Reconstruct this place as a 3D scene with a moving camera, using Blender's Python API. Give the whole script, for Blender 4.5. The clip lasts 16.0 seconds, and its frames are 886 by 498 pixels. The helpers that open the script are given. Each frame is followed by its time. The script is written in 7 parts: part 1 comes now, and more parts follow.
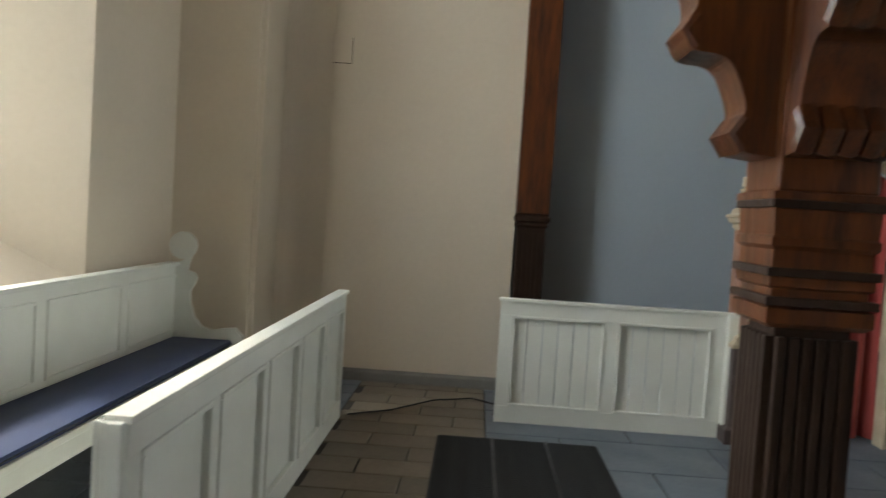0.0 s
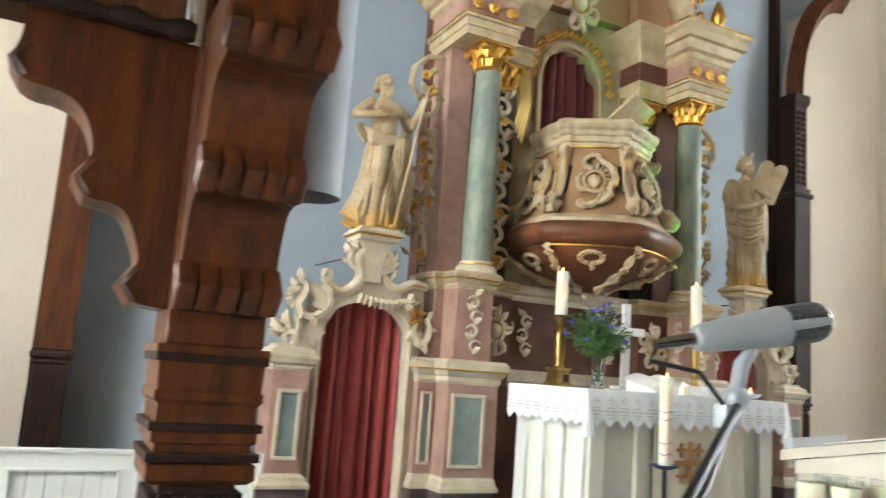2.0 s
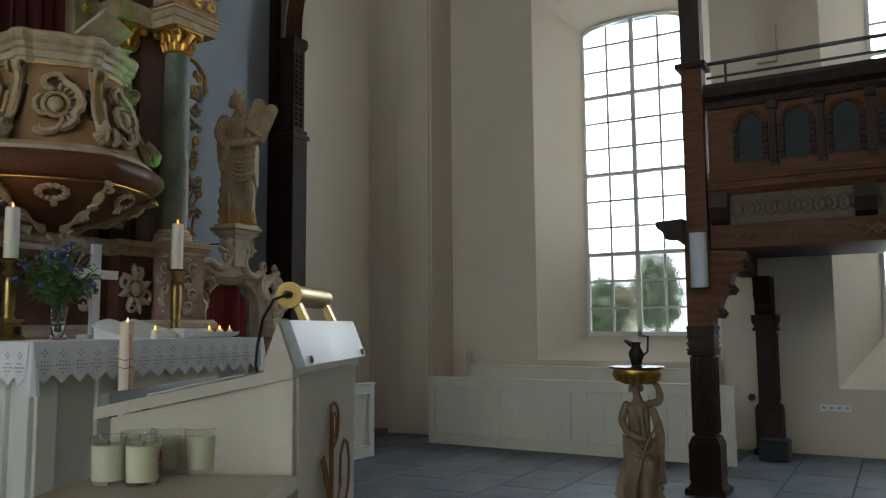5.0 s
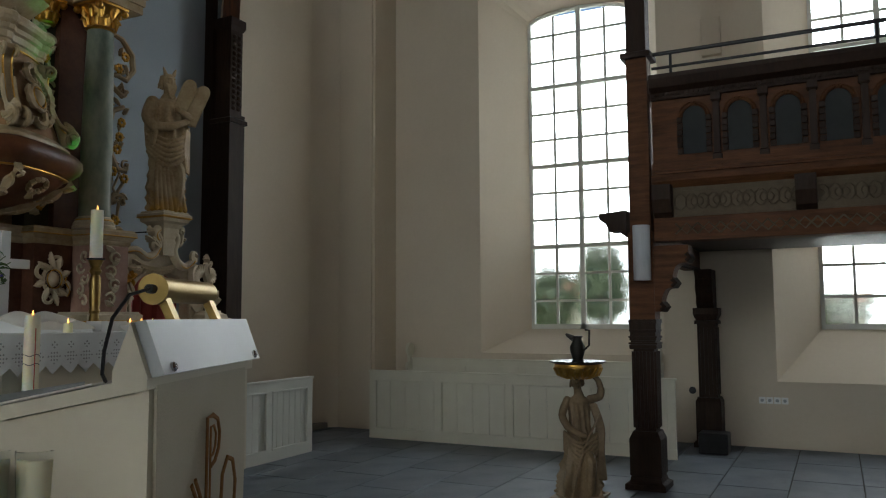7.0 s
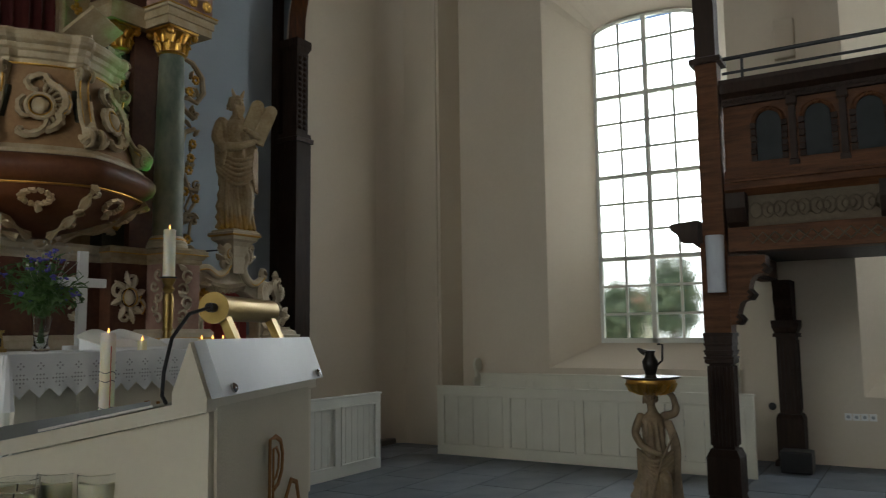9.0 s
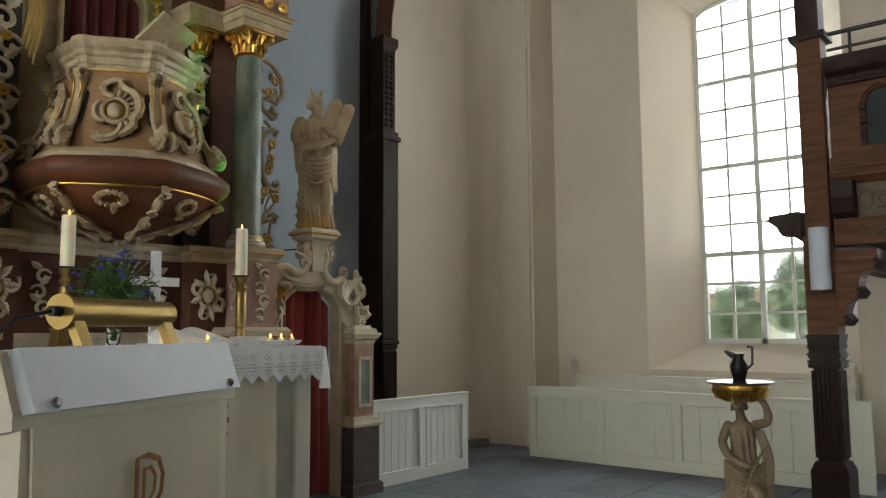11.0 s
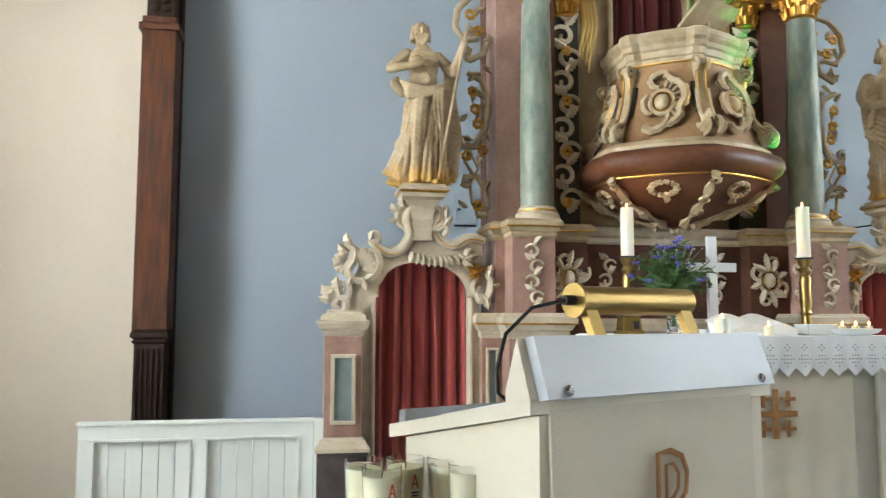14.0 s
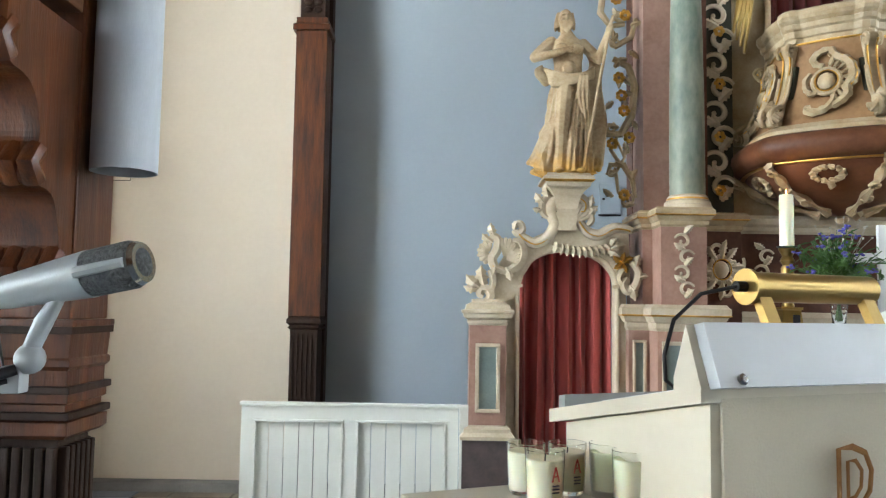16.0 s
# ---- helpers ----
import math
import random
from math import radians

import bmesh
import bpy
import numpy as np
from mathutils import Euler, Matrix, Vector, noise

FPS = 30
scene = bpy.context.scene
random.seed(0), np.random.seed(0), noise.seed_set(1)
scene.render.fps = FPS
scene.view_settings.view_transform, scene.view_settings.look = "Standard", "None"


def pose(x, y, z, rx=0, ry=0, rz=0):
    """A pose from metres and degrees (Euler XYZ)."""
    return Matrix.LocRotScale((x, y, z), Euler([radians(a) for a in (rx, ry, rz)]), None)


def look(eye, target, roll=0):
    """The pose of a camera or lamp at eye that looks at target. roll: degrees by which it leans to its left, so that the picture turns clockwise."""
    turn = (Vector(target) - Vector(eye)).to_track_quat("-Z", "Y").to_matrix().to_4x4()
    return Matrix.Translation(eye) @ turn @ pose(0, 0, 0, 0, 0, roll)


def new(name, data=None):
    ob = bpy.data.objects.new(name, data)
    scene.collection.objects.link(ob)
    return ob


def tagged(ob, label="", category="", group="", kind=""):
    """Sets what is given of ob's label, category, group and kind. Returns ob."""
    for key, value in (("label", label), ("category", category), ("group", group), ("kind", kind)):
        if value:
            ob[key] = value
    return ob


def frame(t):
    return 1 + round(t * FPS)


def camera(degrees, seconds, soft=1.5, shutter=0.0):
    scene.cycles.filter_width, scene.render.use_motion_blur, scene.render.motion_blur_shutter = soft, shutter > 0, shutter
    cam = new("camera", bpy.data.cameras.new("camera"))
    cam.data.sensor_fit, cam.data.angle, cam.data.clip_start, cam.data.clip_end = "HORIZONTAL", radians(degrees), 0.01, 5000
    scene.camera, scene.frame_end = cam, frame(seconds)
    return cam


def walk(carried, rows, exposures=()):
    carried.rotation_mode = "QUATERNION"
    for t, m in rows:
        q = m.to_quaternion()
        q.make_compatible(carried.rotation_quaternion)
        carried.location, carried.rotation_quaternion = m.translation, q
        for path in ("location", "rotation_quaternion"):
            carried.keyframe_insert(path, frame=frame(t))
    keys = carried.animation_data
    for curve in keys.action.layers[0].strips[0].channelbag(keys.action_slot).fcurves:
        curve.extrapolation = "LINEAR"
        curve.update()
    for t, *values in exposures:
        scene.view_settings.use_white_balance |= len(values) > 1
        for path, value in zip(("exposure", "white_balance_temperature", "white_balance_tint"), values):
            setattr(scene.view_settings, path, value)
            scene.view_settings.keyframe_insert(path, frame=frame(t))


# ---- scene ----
cam = camera(59.0, 16.0, soft=1.15, shutter=0.4)
PATH = [
    (0, (-0.044, 0.05, 1.483), (-0.128, 2.046, 1.39), 3.6),
    (0.8, (0.126, 0.092, 1.529), (0.403, 2.071, 1.607), 4.6),
    (1.5, (0.242, -0.007, 1.545), (0.894, 1.868, 1.786), 4.6),
    (2.2, (0.376, -0.01, 1.561), (1.33, 1.718, 1.887), 3.9),
    (2.5, (0.411, -0.063, 1.602), (1.478, 1.599, 1.921), 3.9),
    (3, (0.458, -0.132, 1.604), (1.732, 1.373, 1.938), 3.5),
    (3.5, (0.526, -0.162, 1.589), (2.009, 1.134, 1.934), 2.7),
    (4, (0.695, -0.126, 1.588), (2.312, 1.009, 1.904), 1.7),
    (4.5, (0.792, -0.103, 1.582), (2.47, 0.957, 1.825), 0.4),
    (7, (1.113, -0.062, 1.599), (2.894, 0.83, 1.773), -0.3),
    (7.5, (1.118, -0.036, 1.599), (2.902, 0.852, 1.772), -0.2),
    (8, (1.122, -0.003, 1.6), (2.9, 0.893, 1.785), -0.4),
    (8.5, (1.113, 0.007, 1.602), (2.869, 0.941, 1.811), -0.6),
    (9, (1.17, -0.031, 1.604), (2.867, 1.006, 1.816), -0.7),
    (9.2, (1.223, -0.06, 1.603), (2.894, 1.019, 1.815), -0.6),
    (11.3, (1.612, -0.22, 1.618), (3.091, 1.11, 1.825), -0.9),
    (11.5, (1.647, -0.184, 1.613), (3.083, 1.193, 1.82), -1.3),
    (12, (1.681, -0.202, 1.629), (2.876, 1.388, 1.837), -0.4),
    (12.5, (1.696, -0.171, 1.629), (2.572, 1.616, 1.828), 0.3),
    (13, (1.698, -0.162, 1.628), (2.333, 1.725, 1.817), 0.2),
    (13.5, (1.691, -0.161, 1.627), (2.161, 1.775, 1.808), 0.0),
    (14, (1.688, -0.162, 1.623), (2.032, 1.8, 1.798), 0.1),
    (14.5, (1.683, -0.168, 1.622), (1.924, 1.81, 1.791), 0.2),
    (15, (1.672, -0.182, 1.62), (1.814, 1.806, 1.783), 0.3),
    (15.5, (1.654, -0.183, 1.617), (1.7, 1.81, 1.772), 0.8),
    (16, (1.65, -0.172, 1.612), (1.642, 1.823, 1.762), 0.9),
]
EXPOSURES = [(0, 1.05, 6750, 10), (0.5, 1.6, 6750, 10), (0.8, 1.9, 6700, 10), (1.5, 2.4, 6700, 10), (2.5, 2.32, 6450, 10), (3.0, 2.0, 6350, 10), (3.5, 1.05, 6150, 10), (4.5, 0.38, 6250, 10), (7.5, 0.05, 6650, 10), (9.0, 0.12, 6750, 10), (11.3, 1.18, 6800, 10), (12.0, 1.4, 7300, 10), (12.5, 1.95, 7000, 10), (13.0, 2.35, 6750, 10), (13.5, 2.45, 6450, 10), (14.5, 2.33, 6300, 10), (16, 2.34, 6200, 10)]
walk(cam, [(t, look(eye, target, roll)) for t, eye, target, roll in PATH], EXPOSURES)

WIN_E, WIN_W, GREEN_W = (105.0, 130.0, 80.0, 60.0), (115.0, 150.0, 100.0, 60.0), 60.0

# ---------------------------------------------------------------- light
world = bpy.data.worlds.new("sky")
scene.world = world
world.use_nodes = True
wn = world.node_tree
sky = wn.nodes.new("ShaderNodeTexSky")
sky.sky_type, sky.sun_disc = 'NISHITA', False
sky.sun_elevation, sky.sun_rotation = radians(48), radians(-70)
wn.links.new(sky.outputs[0], wn.nodes["Background"].inputs[0])
wn.nodes["Background"].inputs[1].default_value = 0.15
sun = new("sun", bpy.data.lights.new("sun", 'SUN'))
sun.data.energy, sun.data.angle, sun.data.color = 5.0, radians(12), (1.0, 0.95, 0.88)
sun.matrix_world = look((0, 0, 30), (14, -6, 0))


def window_lamp(x, y, z, w, h, toward, power, color=(0.85, 0.935, 1.0)):
    """Sky light in a window's opening."""
    la = new("window_light", bpy.data.lights.new("window_light", 'AREA'))
    la.data.shape, la.data.size, la.data.size_y = 'RECTANGLE', w, h
    la.data.energy, la.data.color = power, color
    la.matrix_world = look((x, y, z), toward)


glow = new("green_uplight", bpy.data.lights.new("green_uplight", 'SPOT'))
glow.data.energy, glow.data.color, glow.data.spot_size, glow.data.spot_blend, glow.data.shadow_soft_size = GREEN_W, (0.02, 1.0, 0.12), radians(20), 0.1, 0.01
glow.matrix_world = look((6.05, 4.35, 1.35), (5.25, 5.30, 3.15))


# ---------------------------------------------------------------- materials
def mat(name, color, rough=0.6, metal=0.0, color2=None, scale=6.0, fine=60.0, bump=0.15, spread=0.5, stretch=None,
        trans=0.0, sheen=0.0, obrand=0.0, subsurface=0.0):
    m = bpy.data.materials.new(name)
    m.use_nodes = True
    nt = m.node_tree
    b = nt.nodes["Principled BSDF"]
    b.inputs["Metallic"].default_value = metal
    c2 = color2 or tuple(c * 0.72 for c in color)
    tc = nt.nodes.new("ShaderNodeTexCoord")
    mp = nt.nodes.new("ShaderNodeMapping")
    nt.links.new(tc.outputs["Object"], mp.inputs[0])
    if stretch:
        mp.inputs["Scale"].default_value = stretch
    n1 = nt.nodes.new("ShaderNodeTexNoise")
    n1.inputs["Scale"].default_value, n1.inputs["Detail"].default_value = scale, 5
    n2 = nt.nodes.new("ShaderNodeTexNoise")
    n2.inputs["Scale"].default_value, n2.inputs["Detail"].default_value = fine, 4
    for n in (n1, n2):
        nt.links.new(mp.outputs[0], n.inputs["Vector"])
    add = nt.nodes.new("ShaderNodeMath")
    add.operation = 'MULTIPLY_ADD'
    nt.links.new(n2.outputs[0], add.inputs[0])
    add.inputs[1].default_value = 0.45
    nt.links.new(n1.outputs[0], add.inputs[2])
    rmp = nt.nodes.new("ShaderNodeMapRange")
    rmp.inputs["From Min"].default_value, rmp.inputs["From Max"].default_value = 0.72 - spread * 0.5, 0.72 + spread * 0.5
    nt.links.new(add.outputs[0], rmp.inputs[0])
    mix = nt.nodes.new("ShaderNodeMix")
    mix.data_type = 'RGBA'
    mix.inputs[6].default_value, mix.inputs[7].default_value = (*color, 1), (*c2, 1)
    nt.links.new(rmp.outputs[0], mix.inputs[0])
    out = mix.outputs[2]
    if obrand:
        oi = nt.nodes.new("ShaderNodeObjectInfo")
        hs = nt.nodes.new("ShaderNodeHueSaturation")
        mr = nt.nodes.new("ShaderNodeMapRange")
        mr.inputs["To Min"].default_value, mr.inputs["To Max"].default_value = 1 - obrand, 1 + obrand
        nt.links.new(oi.outputs["Random"], mr.inputs[0])
        nt.links.new(mr.outputs[0], hs.inputs["Value"])
        nt.links.new(out, hs.inputs["Color"])
        out = hs.outputs[0]
    nt.links.new(out, b.inputs["Base Color"])
    rr = nt.nodes.new("ShaderNodeMapRange")
    rr.inputs["To Min"].default_value, rr.inputs["To Max"].default_value = max(0.02, rough - 0.1), min(1, rough + 0.12)
    nt.links.new(n1.outputs[0], rr.inputs[0])
    nt.links.new(rr.outputs[0], b.inputs["Roughness"])
    if trans:
        b.inputs["Transmission Weight"].default_value = trans
    if sheen:
        b.inputs["Sheen Weight"].default_value = sheen
    if subsurface:
        b.inputs["Subsurface Weight"].default_value = subsurface
        b.inputs["Subsurface Radius"].default_value = (0.03, 0.02, 0.01)
    if bump:
        bp = nt.nodes.new("ShaderNodeBump")
        bp.inputs["Strength"].default_value, bp.inputs["Distance"].default_value = bump, 0.01
        nt.links.new(add.outputs[0], bp.inputs["Height"])
        nt.links.new(bp.outputs[0], b.inputs["Normal"])
    return m


def emit(m, color, strength):
    b = m.node_tree.nodes["Principled BSDF"]
    b.inputs["Emission Color"].default_value, b.inputs["Emission Strength"].default_value = (*color, 1), strength
    return m


PLASTER = mat("white_plaster", (0.66, 0.575, 0.455), 0.9, color2=(0.57, 0.49, 0.38), scale=0.9, fine=25, bump=0.12, spread=0.9)
BLUE = mat("blue_plaster", (0.36, 0.41, 0.445), 0.9, color2=(0.32, 0.366, 0.40), scale=0.8, fine=30, bump=0.08, spread=0.9)
# colour of the unseen ceilings, kept dark to cut bounced light
CEIL = mat("bounce_dimming_ceiling", (0.16, 0.11, 0.07), 0.8, scale=1.2, bump=0.1, color2=(0.11, 0.075, 0.048), stretch=(8, 0.6, 1))
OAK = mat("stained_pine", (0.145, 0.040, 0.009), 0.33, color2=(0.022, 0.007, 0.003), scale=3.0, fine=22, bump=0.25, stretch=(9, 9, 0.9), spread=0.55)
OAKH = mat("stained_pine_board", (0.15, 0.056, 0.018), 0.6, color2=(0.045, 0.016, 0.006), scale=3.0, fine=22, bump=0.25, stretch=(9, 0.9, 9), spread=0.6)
# dark wood, also used where shade is put into the colour
OAKD = mat("dark_wood_and_shade", (0.040, 0.019, 0.010), 0.55, color2=(0.016, 0.008, 0.005), scale=4, fine=30, bump=0.25, stretch=(8, 8, 1), spread=0.7)
STENCIL = mat("painted_frieze", (0.13, 0.10, 0.065), 0.7, color2=(0.10, 0.075, 0.05), scale=14, fine=60, bump=0.1)
SLATE = mat("smoked_panel", (0.020, 0.024, 0.025), 0.75, color2=(0.014, 0.017, 0.017), scale=8, bump=0.03)
CREAM = mat("cream_white_paint", (0.70, 0.70, 0.63), 0.45, color2=(0.62, 0.62, 0.55), scale=4, fine=45, bump=0.06, spread=0.8)
GREENCREAM = mat("old_cream_paint", (0.68, 0.65, 0.53), 0.5, color2=(0.60, 0.57, 0.46), scale=4, fine=45, bump=0.07, spread=0.8)
IVORY = mat("ivory_gesso", (0.57, 0.49, 0.36), 0.5, color2=(0.43, 0.35, 0.235), scale=7, fine=50, bump=0.1)
STATUE = mat("aged_limewood_paint", (0.45, 0.35, 0.215), 0.5, color2=(0.27, 0.18, 0.09), scale=5, fine=40, bump=0.15)
PINK = mat("pink_marbling", (0.39, 0.24, 0.18), 0.45, color2=(0.27, 0.15, 0.11), scale=4.5, fine=30, bump=0.05, spread=0.45)
BROWNM = mat("brown_marbling", (0.13, 0.055, 0.032), 0.42, color2=(0.065, 0.026, 0.015), scale=5, fine=30, bump=0.05, spread=0.5)
GILTIVORY = mat("worn_ivory_with_ochre", (0.46, 0.37, 0.24), 0.45, color2=(0.33, 0.235, 0.12), scale=9, fine=50, bump=0.1)
RIMBROWN = mat("chestnut_marbling", (0.16, 0.062, 0.028), 0.36, color2=(0.085, 0.032, 0.016), scale=5, fine=30, bump=0.05, spread=0.6)
OCHRE = mat("ochre_panel_paint", (0.32, 0.188, 0.088), 0.5, color2=(0.235, 0.13, 0.058), scale=5, fine=40, bump=0.05)
STONEM = mat("dark_marbled_plinth", (0.10, 0.070, 0.062), 0.6, color2=(0.055, 0.04, 0.038), scale=9, fine=50, bump=0.08)
GREENM = mat("green_marbling", (0.27, 0.29, 0.22), 0.35, color2=(0.11, 0.145, 0.115), scale=5, fine=24, bump=0.03, spread=0.45, stretch=(1, 1, 0.5))
TEAL = mat("grey_green_panel", (0.22, 0.26, 0.235), 0.35, color2=(0.14, 0.175, 0.16), scale=7, bump=0.03)
DKGREEN = mat("dark_green_strip", (0.055, 0.055, 0.035), 0.5, scale=8, bump=0.1)
GOLD = mat("gilding", (0.72, 0.42, 0.10), 0.33, 1.0, color2=(0.45, 0.24, 0.05), scale=12, fine=70, bump=0.12)
BRASS = mat("brushed_brass", (0.42, 0.29, 0.10), 0.32, 1.0, color2=(0.34, 0.23, 0.08), scale=10, fine=120, bump=0.03)
RED = mat("wine_red_curtain", (0.44, 0.070, 0.058), 0.7, color2=(0.30, 0.040, 0.034), scale=6, fine=120, bump=0.15, sheen=0.3, stretch=(3, 3, 0.5))
WINE = mat("dark_wine_curtain", (0.15, 0.020, 0.018), 0.8, color2=(0.09, 0.012, 0.011), scale=6, fine=120, bump=0.15, sheen=0.2, stretch=(3, 3, 0.5))
LINEN = mat("white_altar_linen", (0.78, 0.78, 0.76), 0.85, color2=(0.70, 0.70, 0.68), scale=6, fine=200, bump=0.12)
CANVAS = mat("ecru_linen", (0.66, 0.59, 0.45), 0.9, color2=(0.58, 0.52, 0.39), scale=4, fine=260, bump=0.25)
WAX = mat("candle_wax", (0.80, 0.74, 0.58), 0.5, color2=(0.76, 0.68, 0.50), scale=9, bump=0.04, subsurface=0.8)
WAXT = mat("yellowed_wax", (0.82, 0.75, 0.50), 0.4, color2=(0.78, 0.72, 0.50), scale=12, bump=0.03, subsurface=0.3)
FLAME = emit(mat("candle_flame", (1, 0.5, 0.15), 0.5, bump=0), (1.0, 0.42, 0.10), 3.0)
BLACK = mat("black_metal", (0.02, 0.02, 0.022), 0.4, 0.3, scale=20, bump=0.04)
GREYMETAL = mat("grey_lacquered_metal", (0.36, 0.38, 0.38), 0.4, 0.2, scale=20, bump=0.02, color2=(0.33, 0.35, 0.35))
MESHM = mat("steel_mesh", (0.16, 0.17, 0.17), 0.45, 0.7, color2=(0.04, 0.04, 0.04), scale=200, fine=420, bump=0.6)
CHROME = mat("dull_chrome", (0.62, 0.62, 0.60), 0.22, 1.0, scale=20, bump=0.02)
SHADE = mat("rice_paper_shade", (0.52, 0.55, 0.58), 0.8, color2=(0.44, 0.47, 0.50), scale=9, fine=130, bump=0.08, stretch=(3, 3, 0.6))
CUSHION = mat("navy_cushion", (0.011, 0.024, 0.075), 0.65, color2=(0.018, 0.036, 0.105), scale=5, fine=200, bump=0.2, sheen=0.05)
STONE = mat("slate_floor_slab", (0.15, 0.175, 0.205), 0.48, color2=(0.095, 0.115, 0.14), scale=2.2, fine=28, bump=0.12, obrand=0.16)
TILE = mat("sandstone_floor_slab", (0.21, 0.17, 0.125), 0.6, color2=(0.14, 0.112, 0.082), scale=2.4, fine=30, bump=0.14, obrand=0.14)
JOINT = mat("floor_joint_mortar", (0.055, 0.048, 0.042), 0.9, scale=12, bump=0.2)
MATTING = mat("black_rubber_mat", (0.018, 0.018, 0.019), 0.75, scale=15, bump=0.2)
GRAVEL = mat("stone_ledge", (0.20, 0.19, 0.17), 0.8, color2=(0.15, 0.14, 0.125), scale=5, fine=50, bump=0.25)
LEAF = mat("flower_leaves", (0.085, 0.17, 0.04), 0.55, color2=(0.05, 0.11, 0.03), scale=20, bump=0.05, obrand=0.2)
VIOLET = mat("blue_violet_petals", (0.11, 0.09, 0.42), 0.6, color2=(0.07, 0.06, 0.30), scale=20, bump=0)
PAPER = mat("book_paper", (0.76, 0.73, 0.66), 0.85, scale=9, bump=0.05, color2=(0.70, 0.67, 0.60))
WHITE = mat("white_lacquer", (0.76, 0.76, 0.74), 0.35, scale=6, bump=0.03, color2=(0.72, 0.72, 0.70))
LECT = mat("cream_lectern_paint", (0.66, 0.59, 0.45), 0.45, scale=5, bump=0.04, color2=(0.71, 0.64, 0.49))
ORANGE = mat("ochre_embroidery", (0.36, 0.165, 0.03), 0.8, scale=40, fine=300, bump=0.4, color2=(0.25, 0.10, 0.02))
REDINK = mat("red_print", (0.55, 0.06, 0.03), 0.6, bump=0)
NAVYINK = mat("dark_print", (0.04, 0.04, 0.07), 0.6, bump=0)
BRONZE = mat("dark_pewter", (0.06, 0.055, 0.05), 0.3, 0.8, scale=15, bump=0.06)
TERRA = mat("statue_stone_ochre", (0.27, 0.19, 0.10), 0.5, color2=(0.13, 0.085, 0.042), scale=6, fine=50, bump=0.2)
# self-lit backdrop colour: the outdoor brightness is put in as emission
BACKGLOW = emit(mat("glowing_backdrop", (0.7, 0.75, 0.8), 1.0, bump=0), (0.86, 0.92, 1.0), 1.1)
GRASS = mat("meadow", (0.30, 0.34, 0.14), 0.9, color2=(0.38, 0.37, 0.18), scale=0.6, fine=9, bump=0.3)
FOLIAGE = mat("tree_leaves", (0.08, 0.12, 0.075), 0.6, color2=(0.12, 0.17, 0.11), scale=3, bump=0.1)
BARK = mat("tree_bark", (0.10, 0.075, 0.05), 0.9, scale=6, bump=0.4)
HOUSEW = mat("house_render", (0.62, 0.58, 0.50), 0.9, scale=2, bump=0.1)
ROOFT = mat("roof_tiles", (0.26, 0.10, 0.06), 0.8, scale=5, bump=0.3)

for m in (OAKH, OAKD, STENCIL, PINK, BROWNM, GREENM, OCHRE, IVORY, GILTIVORY, RIMBROWN, STATUE, DKGREEN, PLASTER, BLUE):
    m.node_tree.nodes["Principled BSDF"].inputs["Specular IOR Level"].default_value = 0.22


def glass(name, rough, tint=(0.96, 0.98, 0.97), wav=0.0):
    m = bpy.data.materials.new(name)
    m.use_nodes = True
    nt = m.node_tree
    b = nt.nodes["Principled BSDF"]
    b.inputs["Base Color"].default_value = (*tint, 1)
    b.inputs["Roughness"].default_value, b.inputs["Transmission Weight"].default_value, b.inputs["IOR"].default_value = rough, 1.0, 1.45
    if wav:
        n = nt.nodes.new("ShaderNodeTexNoise")
        n.inputs["Scale"].default_value = 14
        bp = nt.nodes.new("ShaderNodeBump")
        bp.inputs["Strength"].default_value, bp.inputs["Distance"].default_value = wav, 0.02
        nt.links.new(n.outputs[0], bp.inputs["Height"])
        nt.links.new(bp.outputs[0], b.inputs["Normal"])
    return m


GLASS = glass("wavy_window_glass", 0.0, wav=0.03)
CLEAR = glass("clear_glass", 0.0)


# ---------------------------------------------------------------- mesh helpers
def part(name, bm, material, parent=None, label="", smooth=False):
    bmesh.ops.recalc_face_normals(bm, faces=bm.faces)
    me = bpy.data.meshes.new(name)
    if smooth:
        for f in bm.faces:
            f.smooth = True
    bm.to_mesh(me)
    bm.free()
    me.materials.append(material)
    if smooth:
        me.set_sharp_from_angle(angle=radians(42))
    ob = new(name, me)
    if parent is not None:
        ob.parent = parent
    if label:
        ob["label"] = label
    return ob


def thing(name, label, category, group="", kind=""):
    return tagged(new(name), label, category, group, kind)


def struct(ob, label="", category=""):
    return tagged(ob, label, category, kind="structure")


def box(bm, x0, x1, y0, y1, z0, z1, bev=0.0):
    x0, x1 = sorted((x0, x1))
    y0, y1 = sorted((y0, y1))
    m = Matrix.LocRotScale(((x0 + x1) / 2, (y0 + y1) / 2, (z0 + z1) / 2), None, (x1 - x0, y1 - y0, z1 - z0))
    r = bmesh.ops.create_cube(bm, size=1, matrix=m)
    if bev:
        es = list({e for v in r["verts"] for e in v.link_edges})
        bmesh.ops.bevel(bm, geom=es, offset=bev, segments=2, profile=0.6, affect='EDGES')
    return bm


def B(x0, x1, y0, y1, z0, z1, bev=0.0):
    return box(bmesh.new(), x0, x1, y0, y1, z0, z1, bev)


